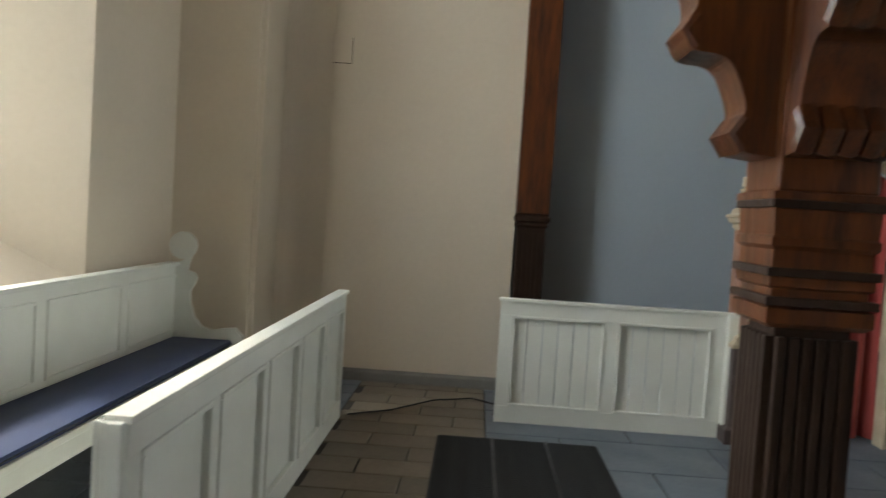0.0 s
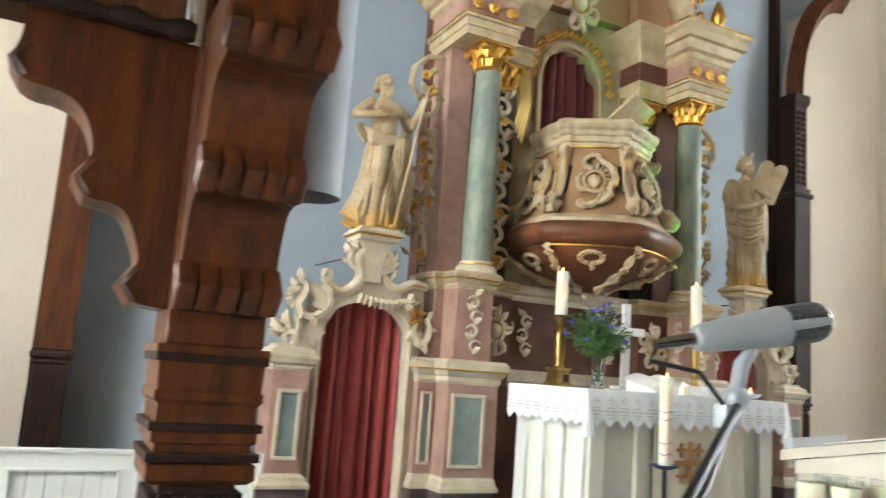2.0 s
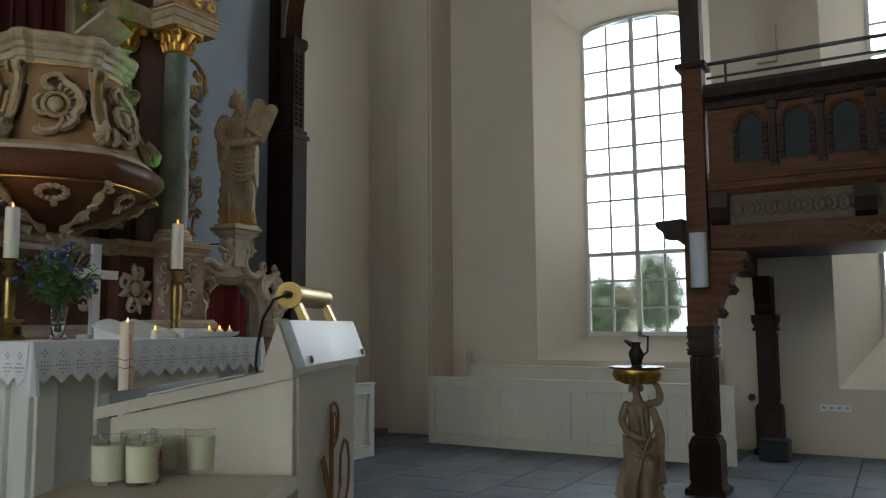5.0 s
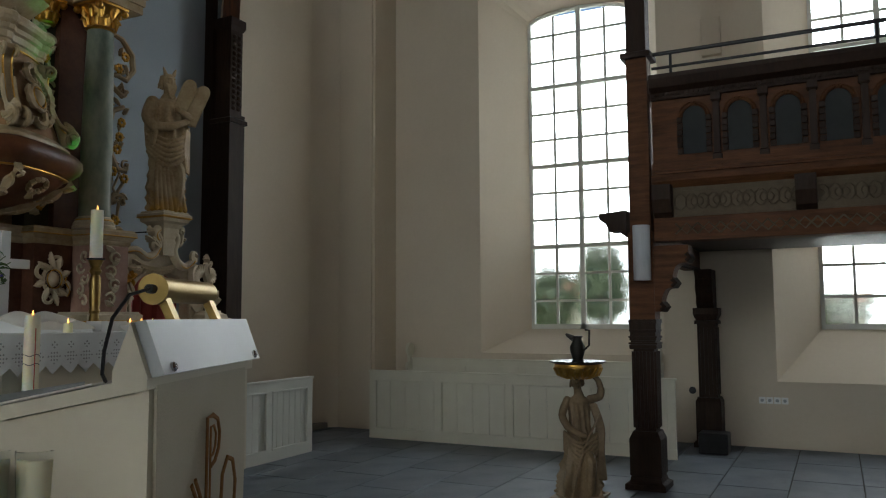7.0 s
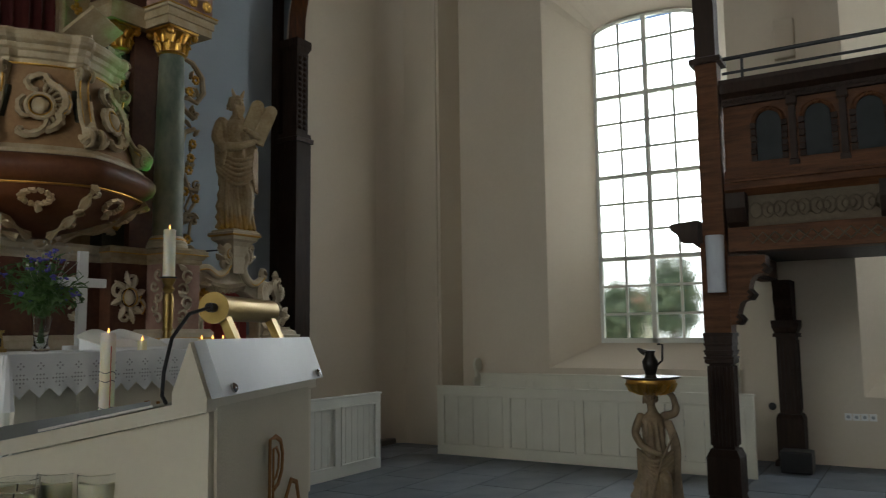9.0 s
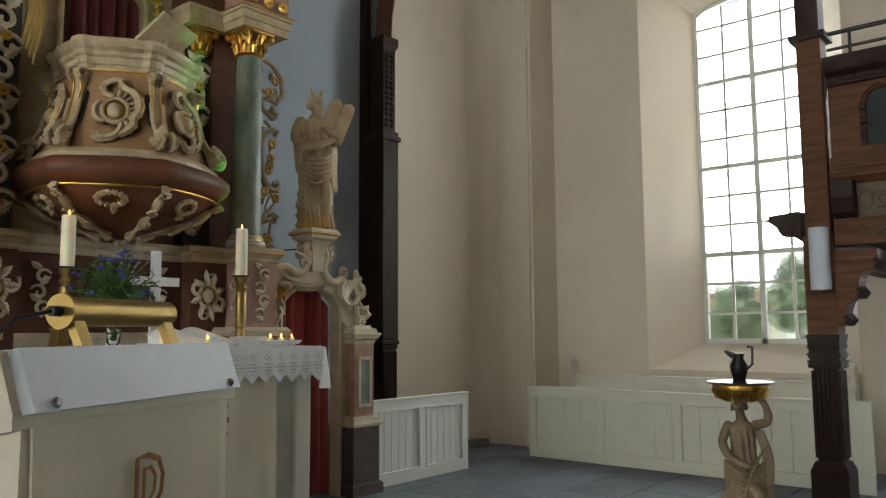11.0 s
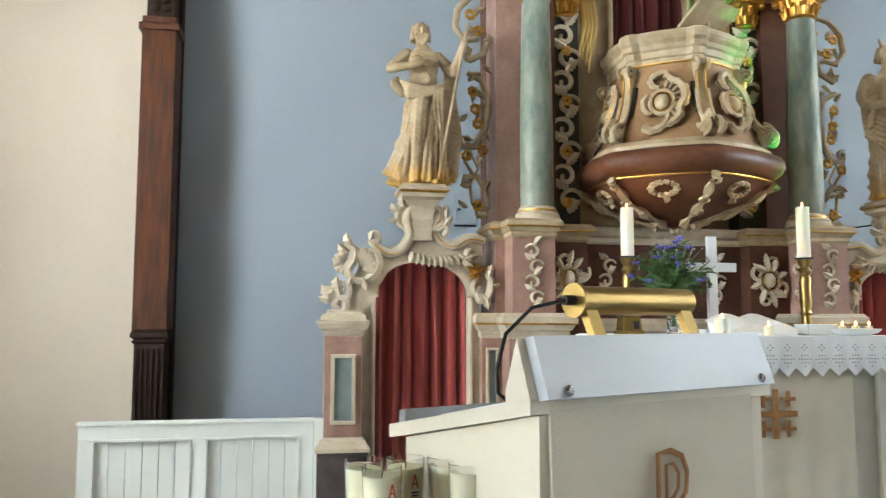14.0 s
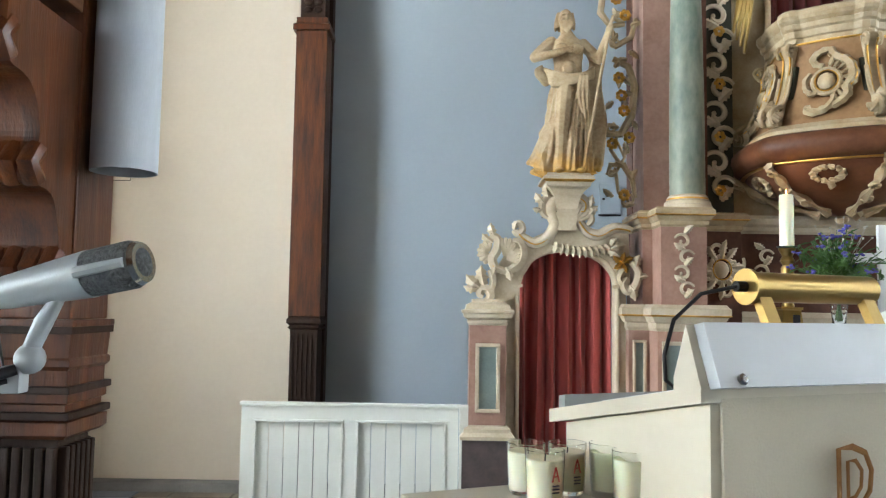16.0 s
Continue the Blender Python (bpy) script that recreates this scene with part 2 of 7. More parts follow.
def stack(bm, x0, x1, y0, y1, levels):
    """A rectangular block whose sides step in and out: levels of (z, overhang)."""
    x0, x1 = sorted((x0, x1))
    rings = []
    for z, o in levels:
        rings.append([bm.verts.new(p) for p in ((x0 - o, y0 - o, z), (x1 + o, y0 - o, z), (x1 + o, y1 + o, z), (x0 - o, y1 + o, z))])
    for a, b in zip(rings, rings[1:]):
        for i in range(4):
            bm.faces.new((a[i], a[(i + 1) % 4], b[(i + 1) % 4], b[i]))
    bm.faces.new(rings[0][::-1])
    bm.faces.new(rings[-1])
    return bm


def prism(bm, pts, axis, a0, a1):
    """A polygon in the two other axes (in order x, y, z), pulled along one axis."""
    def at(p, a):
        return {"x": (a, p[0], p[1]), "y": (p[0], a, p[1]), "z": (p[0], p[1], a)}[axis]
    lo, hi = [bm.verts.new(at(p, a0)) for p in pts], [bm.verts.new(at(p, a1)) for p in pts]
    n = len(pts)
    for i in range(n):
        bm.faces.new((lo[i], lo[(i + 1) % n], hi[(i + 1) % n], hi[i]))
    bm.faces.new(lo[::-1])
    bm.faces.new(hi)
    return bm


def lathe(bm, prof, cx, cy, seg=20, sx=1.0, sy=1.0, turn=0.0):
    """prof: (radius, z)."""
    rings = []
    for r, z in prof:
        rings.append([bm.verts.new((cx + sx * r * math.cos(turn + 2 * math.pi * i / seg), cy + sy * r * math.sin(turn + 2 * math.pi * i / seg), z)) for i in range(seg)])
    for a, b in zip(rings, rings[1:]):
        for i in range(seg):
            bm.faces.new((a[i], a[(i + 1) % seg], b[(i + 1) % seg], b[i]))
    bm.faces.new(rings[0][::-1])
    bm.faces.new(rings[-1])
    return bm


def tube(bm, pts, rad, seg=8, flat=1.0, up=None, ridge=0.0):
    """A round bar along points; rad is a number or one number a point."""
    pts = [Vector(p) for p in pts]
    n = len(pts)
    rads = [rad] * n if isinstance(rad, (int, float)) else list(rad)
    rings = []
    ref = Vector(up) if up else Vector((0.03, 1, 0.02))
    for i, p in enumerate(pts):
        t = (pts[min(i + 1, n - 1)] - pts[max(i - 1, 0)]).normalized()
        a = t.cross(ref)
        if a.length < 1e-3:
            a = t.cross(Vector((1, 0.1, 0)))
        a.normalize()
        b = a.cross(t).normalized()
        rr = [rads[i] * (1 - ridge * (k % 2)) for k in range(seg)]
        rings.append([bm.verts.new(p + a * (rr[k] * math.cos(2 * math.pi * k / seg)) + b * (flat * rr[k] * math.sin(2 * math.pi * k / seg))) for k in range(seg)])
    for a, b in zip(rings, rings[1:]):
        for i in range(seg):
            bm.faces.new((a[i], a[(i + 1) % seg], b[(i + 1) % seg], b[i]))
    bm.faces.new(rings[0][::-1])
    bm.faces.new(rings[-1])
    return bm


def ball(bm, c, rx, ry=None, rz=None, seg=10):
    ry, rz = ry or rx, rz or rx
    n = max(6, seg * 2 // 3)
    low, top = bm.verts.new((c[0], c[1], c[2] - rz)), bm.verts.new((c[0], c[1], c[2] + rz))
    rings = []
    for j in range(1, n):
        a = math.pi * j / n
        rings.append([bm.verts.new((c[0] + rx * math.sin(a) * math.cos(2 * math.pi * i / seg), c[1] + ry * math.sin(a) * math.sin(2 * math.pi * i / seg), c[2] - rz * math.cos(a))) for i in range(seg)])
    for i in range(seg):
        k = (i + 1) % seg
        bm.faces.new((low, rings[0][k], rings[0][i]))
        bm.faces.new((rings[-1][i], rings[-1][k], top))
        for p, q in zip(rings, rings[1:]):
            bm.faces.new((p[i], p[k], q[k], q[i]))
    return bm


def spiral(bm, cx, y, cz, r, a0, turns, w=0.3, hand=1, tail=0.0, depth=0.7, n=18, plane="xz"):
    """A carved C- or S-scroll: a tapering roll that winds in from radius r."""
    pts, rads = [], []
    for i in range(n):
        f = i / (n - 1)
        a = a0 + hand * turns * 2 * math.pi * f
        q = r * (1 - 0.8 * f)
        px, pz = q * math.cos(a), q * math.sin(a)
        pts.append((cx + px, y - depth * r * 0.12 * f, cz + pz) if plane == "xz" else (y, cx + px, cz + pz))
        rads.append(w * r * (0.35 + 0.65 * math.sin(math.pi * min(1, 0.15 + f * 0.75))))
    tube(bm, pts, [q * 0.85 for q in rads], 10, up=(0, 1, 0.01) if plane == "xz" else (1, 0, 0.01), ridge=0.34)
    ball(bm, pts[-1], w * r * 0.7, seg=8)
    return bm


def leafy(bm, base, ang, length, width, y, lift=0.03, lobes=4):
    """An acanthus-like leaf in a plane that faces -y."""
    bx, bz = base
    d, s = Vector((math.cos(ang), 0, math.sin(ang))), Vector((-math.sin(ang), 0, math.cos(ang)))
    mid, left, right = [], [], []
    n = lobes * 2 + 1
    for i in range(n + 1):
        f = i / n
        c = Vector((bx, y, bz)) + d * length * f + s * (width * 0.35 * math.sin(f * 2.2))
        wv = width * math.sin(math.pi * min(0.97, 0.12 + 0.86 * f)) * (1.0 if i % 2 else 0.62)
        mid.append(bm.verts.new(c + Vector((0, -lift * math.sin(math.pi * (0.2 + 0.8 * f)), 0))))
        left.append(bm.verts.new(c + s * wv))
        right.append(bm.verts.new(c - s * wv))
    for i in range(n):
        bm.faces.new((mid[i], mid[i + 1], left[i + 1], left[i]))
        bm.faces.new((right[i], right[i + 1], mid[i + 1], mid[i]))
    return bm


def plane_leaf_solid(bm, depth=0.02):
    """Gives sheet leaves their thickness."""
    fs = bm.faces[:]
    r = bmesh.ops.extrude_face_region(bm, geom=fs)
    vs = [v for v in r["geom"] if isinstance(v, bmesh.types.BMVert)]
    bmesh.ops.translate(bm, vec=(0, depth, 0), verts=vs)
    return bm


def smooth_line(pts, k=5):
    """Points along a rounded line through all of pts."""
    p = [pts[0]] + list(pts) + [pts[-1]]
    out = []
    for a, b, c, d in zip(p, p[1:], p[2:], p[3:]):
        for i in range(k):
            t = i / k
            out.append(tuple(0.5 * (2 * b[j] + (c[j] - a[j]) * t + (2 * a[j] - 5 * b[j] + 4 * c[j] - d[j]) * t * t + (3 * b[j] - a[j] - 3 * c[j] + d[j]) * t ** 3) for j in range(len(b))))
    return out + [tuple(pts[-1])]


def tilted(bm, m):
    bm.transform(m)
    return bm


C = 4.575


def explode(name, bm, m, parent, smooth=True):
    """Every loose piece of bm becomes a part of its own."""
    bm.verts.index_update()
    bmesh.ops.recalc_face_normals(bm, faces=bm.faces)
    left = set(bm.verts)
    while left:
        todo, got = [left.pop()], []
        while todo:
            v = todo.pop()
            got.append(v)
            for e in v.link_edges:
                o = e.other_vert(v)
                if o in left:
                    left.discard(o)
                    todo.append(o)
        ids = {v: i for i, v in enumerate(got)}
        fs = {f for v in got for f in v.link_faces}
        me = bpy.data.meshes.new(name)
        me.from_pydata([v.co[:] for v in got], [], [[ids[v] for v in f.verts] for f in fs])
        me.materials.append(m)
        if smooth:
            me.shade_smooth()
            me.set_sharp_from_angle(angle=radians(42))
        new(name, me).parent = parent
    bm.free()

# ---------------------------------------------------------------- setting
XL, XR, YA, YB, ZC = -2.39, 11.54, 6.85, -12.0, 8.0


def arch_pts(half, z0, spring, top, n=14):
    """The outline of an opening with a low arch, from the sill's left end round."""
    pts = [(-half, z0), (half, z0), (half, spring)]
    for i in range(1, n):
        a = i / n
        u = half * math.cos(math.pi * a)
        pts.append((u, spring + (top - spring) * math.sin(math.pi * a) ** 0.8))
    pts.append((-half, spring))
    full = []
    for a, b in zip(pts, pts[1:] + pts[:1]):
        k = 6 if abs(a[0] - b[0]) + abs(a[1] - b[1]) > 1 else 1
        full += [(a[0] + (b[0] - a[0]) * j / k, a[1] + (b[1] - a[1]) * j / k) for j in range(k)]
    return full


def window_bay(s, xin, yc, hw0, hw1, sill_in):
    """One bay of a side wall with a splayed, arched window opening. s: +1 outwards is +x."""
    bm = bmesh.new()
    inner, outer = arch_pts(1.30, sill_in, 6.50, 6.93), arch_pts(0.80, 1.42, 6.10, 6.30)
    def rect(p):
        du, dz = p[0], p[1] - 3.7
        k = min((hw1 if du > 0 else hw0) / abs(du) if abs(du) > 1e-6 else 1e9, ((ZC - 3.7) if dz > 0 else 3.7) / abs(dz) if abs(dz) > 1e-6 else 1e9)
        return (du * k, 3.7 + dz * k)
    def outline(src):
        q = [rect(p) for p in src]
        for cn in ((-hw0, 0.0), (hw1, 0.0), (hw1, ZC), (-hw0, ZC)):
            k = min(range(len(q)), key=lambda j: (q[j][0] - cn[0]) ** 2 + (q[j][1] - cn[1]) ** 2)
            q[k] = cn
        return q
    def ring(pts, x):
        return [bm.verts.new((x, yc + p[0], p[1])) for p in pts]
    rings = [ring(outline(inner), xin), ring(inner, xin), ring(outer, xin + s * 0.76), ring(outer, xin + s * 0.95),
             ring(outline(outer), xin + s * 0.95)]
    n = len(inner)
    for a, b in zip(rings, rings[1:]):
        for i in range(n):
            bm.faces.new((a[i], a[(i + 1) % n], b[(i + 1) % n], b[i]))
    return bm


def window(name, s, xg, yc, label):
    """Tall glazed window: two lights of two by twelve panes with thick transoms."""
    w = struct(new(name), label, "window")
    h = 0.80
    zs = [1.43 + i * 0.4067 for i in range(13)]
    bm = bmesh.new()
    for y0, y1 in ((yc - h, yc - h + 0.05), (yc + h - 0.05, yc + h), (yc - 0.035, yc + 0.035)):
        box(bm, xg - 0.035, xg + 0.035, y0, y1, 1.42, 6.12 if abs(y0 + 0.035 - yc) > 0.01 else 6.26)
    box(bm, xg - 0.035, xg + 0.035, yc - h + 0.05, yc + h - 0.05, 1.42, 1.49)
    for k in (3, 6, 9):
        box(bm, xg - 0.04, xg + 0.04, yc - h + 0.05, yc - 0.035, zs[k] - 0.03, zs[k] + 0.03)
        box(bm, xg - 0.04, xg + 0.04, yc + 0.035, yc + h - 0.05, zs[k] - 0.03, zs[k] + 0.03)
    tube(bm, [(xg, yc + (h - 0.02) * math.cos(a * math.pi / 12), 6.09 + 0.18 * math.sin(a * math.pi / 12)) for a in range(13)], 0.032, 6)
    part("window_frame", bm, CREAM, w)
    bm = bmesh.new()
    for k in range(1, 13):
        if k % 3:
            box(bm, xg - 0.012, xg + 0.012, yc - h + 0.05, yc - 0.035, zs[k] - 0.018, zs[k] + 0.018)
            box(bm, xg - 0.012, xg + 0.012, yc + 0.035, yc + h - 0.05, zs[k] - 0.018, zs[k] + 0.018)
    for q in (-1, 1):
        box(bm, xg - 0.011, xg + 0.011, yc + q * 0.3975 - 0.018, yc + q * 0.3975 + 0.018, 1.49, 6.2)
    part("glazing_bar", bm, CREAM, w)
    pane = None
    for r in range(12):
        for c in range(4):
            y0 = yc - h + 0.05 + c * 0.375
            if pane is None:
                pane = part("pane", B(-0.002, 0.002, 0, 0.374, 0, zs[1] - zs[0]), GLASS, w)
                ob = pane
            else:
                ob = new("pane", pane.data)
                ob.parent = w
            ob.location = (xg, y0, zs[r])
            ob.visible_shadow = False
    return w


bays = [3.25, -0.68, -4.61, -8.54]
for s, xin, nm in ((1, XR, "wall_east"), (-1, XL, "wall_west")):
    for i, yc in enumerate(bays):
        off = 0.12 if s < 0 and i == 0 else 0.0
        yc += off
        lo, hi = (1.965, 1.965) if i else (1.965 + off, 2.72 - off)
        struct(part(nm + "_bay_%d" % (i + 1), window_bay(s, xin, yc, lo, hi, (1.09 if s > 0 else 0.90) if i == 0 else 0.80), PLASTER), "white plastered church wall with a splayed arched window recess", "wall")
        window("window_%d" % (i + 1 + (4 if s < 0 else 0)), s, xin + s * 0.79, yc, "tall arched church window with white glazing bars")
        zl, hl = (3.87, 4.75) if s < 0 else (4.43, 3.6) if i == 0 else (4.05, 4.35)
        window_lamp(xin + s * 0.88, yc, zl, 1.56, hl, (xin, yc, zl), (WIN_E if s > 0 else WIN_W)[i])
    struct(part(nm + "_end", B(xin, xin + s * 0.95, YB, -10.505, 0, ZC), PLASTER), "white plastered wall", "wall")
    # the wall steps in towards the choir arch
    bm = B(xin - s * 0.66, xin + s * 0.95, 5.97, YA + 0.6, 0, ZC)
    bmesh.ops.bevel(bm, geom=[e for e in bm.edges if abs(e.verts[0].co.z - e.verts[1].co.z) > 1], offset=0.04, segments=4, affect='EDGES')
    struct(part(nm + "_pier", bm, PLASTER, smooth=True), "white plastered wall pier beside the choir", "wall")

# the wall of the choir opening: plain below, its edge sweeps outwards above
for s, nm in ((-1, "wall_north_left"), (1, "wall_north_right")):
    pts = [(C + s * 6.30, 0), (C + s * 4.30, 0), (C + s * 4.30, 5.45)]
    for i in range(1, 9):
        a = i / 8 * math.pi / 2
        pts.append((C + s * (4.30 + 0.75 * (1 - math.cos(a))), 5.45 + 1.6 * math.sin(a)))
    pts.append((C + s * 6.30, ZC))
    struct(part(nm, prism(bmesh.new(), pts, "y", YA, YA + 0.55), PLASTER), "white plastered wall beside the choir opening", "wall")
    struct(part("wall_cove_" + nm[11:], prism(bmesh.new(), [(C + s * 6.30, YA), (C + s * 6.30, YA - 0.28), (C + s * 6.22, YA - 0.14), (C + s * 6.12, YA - 0.05), (C + s * 5.95, YA)], "z", 0, ZC), PLASTER, smooth=True), "rounded plaster corner", "wall")

struct(part("choir_wall_back", B(C - 4.4, C + 4.4, 7.14, 7.8, 0, 8.2), BLUE), "blue-grey painted choir wall", "wall")
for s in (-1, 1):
    # added dark strip: shade at the edge of the choir opening
    struct(part("choir_shade_strip", B(C + s * 4.02, C + s * 4.10, YA + 0.15, YA + 0.285, 0, 7.6, 0.004), OAKD), "dark strip put in for the shade beside the choir post", "lining")
for s, nm in ((-1, "choir_wall_upper_left"), (1, "choir_wall_upper_right")):
    struct(part(nm, B(C + s * 4.405, C + s * 6.3, YA + 0.555, 8.1, 4.8, 8.2), BLUE), "blue-grey painted upper choir wall", "wall")
struct(part("choir_ceiling", B(C - 5.4, C + 5.4, YA + 0.3, 8.4, 8.2, 8.4), CEIL), "unseen choir ceiling, made brown to lower bounced light", "ceiling")
struct(part("choir_wall_above", B(C - 6.3, C + 6.3, YA + 0.2, YA + 0.6, ZC, 8.4), PLASTER), "white plaster wall", "wall")
struct(part("ceiling", B(XL - 0.9, XR + 0.9, YB - 0.3, YA + 0.2, ZC, ZC + 0.25), CEIL), "unseen flat ceiling, made brown to lower bounced light", "ceiling")
# unseen nave end, its brown boards added to soak up light
struct(part("wall_south", B(XL - 0.9, XR + 0.9, YB - 0.4, YB, 0, ZC), OAKH), "unseen end wall, made brown to lower bounced light", "wall")
struct(part("floor", B(XL - 0.9, XR + 0.9, YB - 0.3, 8.4, -0.3, -0.012), JOINT), "dark mortar bed of the stone floor", "floor")
for s in (-1, 1):
    struct(part("stone_ledge", B(C + s * 4.32, C + s * 6.2, YA - 0.17, YA - 0.004, -0.01, 0.075, 0.012), GRAVEL), "rough grey stone ledge at the foot of the wall", "ledge")


# ---------------------------------------------------------------- outside
struct(part("ground", B(-400, 400, -400, 400, -0.9, -0.75), GRASS), "meadow outside the church", "ground")


def tree(x, y, h, cr, seed):
    rnd = random.Random(seed)
    t = thing("tree", "leafy green tree outside the church window", "tree", "trees outside")
    bm = bmesh.new()
    tube(bm, [(x, y, -0.8), (x + 0.05, y, h * 0.3), (x, y + 0.05, h * 0.8)], [0.16, 0.12, 0.04], 8)
    for i in range(7):
        a, z = rnd.uniform(0, 6.3), h * rnd.uniform(0.3, 0.65)
        tube(bm, [(x, y, z), (x + math.cos(a) * cr * 0.7, y + math.sin(a) * cr * 0.7, z + h * 0.12)], [0.06, 0.02], 6)
    part("trunk", bm, BARK, t)
    bm = bmesh.new()
    for i in range(900):
        d = Vector((rnd.gauss(0, 1), rnd.gauss(0, 1), rnd.gauss(0, 1))).normalized() * rnd.uniform(0.4, 1.0)
        c = Vector((x + d.x * cr, y + d.y * cr, h * 0.62 + d.z * h * 0.38))
        m = Matrix.LocRotScale(c, Euler((rnd.uniform(0, 6), rnd.uniform(0, 6), rnd.uniform(0, 6))), (0.15, 0.10, 0.02))
        vs = [bm.verts.new(m @ Vector(p)) for p in ((1, 0, 0), (0, 1, 0), (-1, 0, 0), (0, -1, 0), (0, 0, 1), (0, 0, -1))]
        for j in range(4):
            bm.faces.new((vs[j], vs[(j + 1) % 4], vs[4]))
            bm.faces.new((vs[(j + 1) % 4], vs[j], vs[5]))
    part("crown", bm, FOLIAGE, t)


tree(29, 7.5, 4.3, 0.95, 1)
tree(31, 10.2, 3.6, 1.2, 2)
tree(34, 12.2, 2.4, 1.0, 3)
tree(33, 0.3, 3.2, 1.6, 4)


def house(x, y, w, d, h):
    t = thing("house", "rendered house with a red tiled roof far outside", "house", "houses outside")
    part("wall", B(x, x + d, y, y + w, -0.76, h), HOUSEW, t)
    part("roof", prism(bmesh.new(), [(x - 0.3, h), (x + d + 0.3, h), (x + d / 2, h + 2.2)], "y", y - 0.3, y + w + 0.3), ROOFT, t)
    for i in range(3):
        part("window", B(x - 0.03, x + 0.02, y + 0.8 + i * w / 3, y + 1.7 + i * w / 3, 0.6, 1.9), BLACK, t)


house(60, 19.5, 5, 8, 2.6)
# added glowing wall that whitens the view behind the trees
struct(part("backdrop", B(90, 90.2, -60, 120, -0.76, 30), BACKGLOW), "added glowing wall standing in for the bright distance", "backdrop")
house(40, -1.2, 6, 7, 2.2)


# ---------------------------------------------------------------- galleries
def bracket(bm, u0, z0, run, rise, sgn):
    """Outline of a carved knee: two hollows and rolls, in a plane (u, z)."""
    p = [(0, 0)]
    p += [(0.05, 0.0), (0.085, 0.012), (0.10, 0.035), (0.085, 0.06), (0.07, 0.075), (0.09, 0.12), (0.115, 0.155), (0.155, 0.165),
          (0.19, 0.165), (0.215, 0.175), (0.225, 0.20), (0.21, 0.225), (0.195, 0.245), (0.215, 0.295), (0.25, 0.325), (0.30, 0.335),
          (0.34, 0.335), (0.375, 0.35), (0.385, 0.375), (0.37, 0.41), (0.37, 0.46), (0, 0.46)]
    for _ in range(2):
        q = [p[0]]
        for a, b in zip(p[1:-2], p[2:-1]):
            q += [(a[0] * 0.75 + b[0] * 0.25, a[1] * 0.75 + b[1] * 0.25), (a[0] * 0.25 + b[0] * 0.75, a[1] * 0.25 + b[1] * 0.75)]
        p = q + [p[-1]]
    p = p[:-1] + [(p[-2][0], 0.46), (0, 0.46)]
    k = run / 0.385
    return [(u0 + sgn * q[0] * k, z0 + q[1] * rise / 0.46) for q in p]


def gallery_post(x, y, ztop, near, h):
    """Fluted post with a base, a moulded capital and a plain shaft above."""
    t = thing("gallery_post", "dark stained fluted wooden gallery post with moulded capital", "post", "gallery posts")
    part("base", stack(bmesh.new(), x - h, x + h, y - h, y + h, [(0, 0.07), (0.05, 0.07), (0.07, 0.035), (0.12, 0.02), (0.13, 0.03), (0.46, 0.03), (0.50, 0.012), (0.53, 0.0)]), OAKD, t)
    bm = B(x - h + 0.02, x + h - 0.02, y - h + 0.02, y + h - 0.02, 0.53, 1.30)
    part("shaft", bm, OAKD, t)
    bm = bmesh.new()
    for k in range(6):
        o = -h + 0.03 + k * (2 * h - 0.06) / 5
        for sx, sy in ((0, -1), (0, 1)):
            box(bm, x + o - 0.010, x + o + 0.010, y + sy * (h - 0.022), y + sy * h, 0.56, 1.27, 0.004)
        for sx in (-1, 1):
            box(bm, x + sx * (h - 0.022), x + sx * h, y + o - 0.010, y + o + 0.010, 0.56, 1.27, 0.004)
    explode("flute", bm, OAKD, t, False)
    # the far post's darker wood carries its shaded look
    part("capital", stack(bmesh.new(), x - h, x + h, y - h, y + h, [(1.29, 0.0), (1.30, 0.012), (1.33, 0.012), (1.335, 0.0), (1.37, 0.0), (1.375, 0.009), (1.40, 0.009),
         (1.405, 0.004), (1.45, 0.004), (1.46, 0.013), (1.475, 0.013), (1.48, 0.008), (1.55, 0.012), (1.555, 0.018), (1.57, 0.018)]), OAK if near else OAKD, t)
    # dark raised rings in place of the shade inside the capital's hollows
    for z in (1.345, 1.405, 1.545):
        part("dark_ring", B(x - h - 0.018, x + h + 0.018, y - h - 0.018, y + h + 0.018, z - 0.009, z + 0.009, 0.003), OAKD, t)
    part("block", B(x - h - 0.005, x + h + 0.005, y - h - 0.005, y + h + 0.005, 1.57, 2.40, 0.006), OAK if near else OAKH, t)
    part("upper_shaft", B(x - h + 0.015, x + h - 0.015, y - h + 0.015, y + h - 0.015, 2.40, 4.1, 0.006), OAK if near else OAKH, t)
    part("top_shaft", stack(bmesh.new(), x - h, x + h, y - h, y + h, [(4.1, 0.03), (4.15, 0.03), (4.17, -0.02), (ztop - 0.2, -0.02), (ztop - 0.1, 0.03), (ztop, 0.03)]), OAKD, t)
    return t


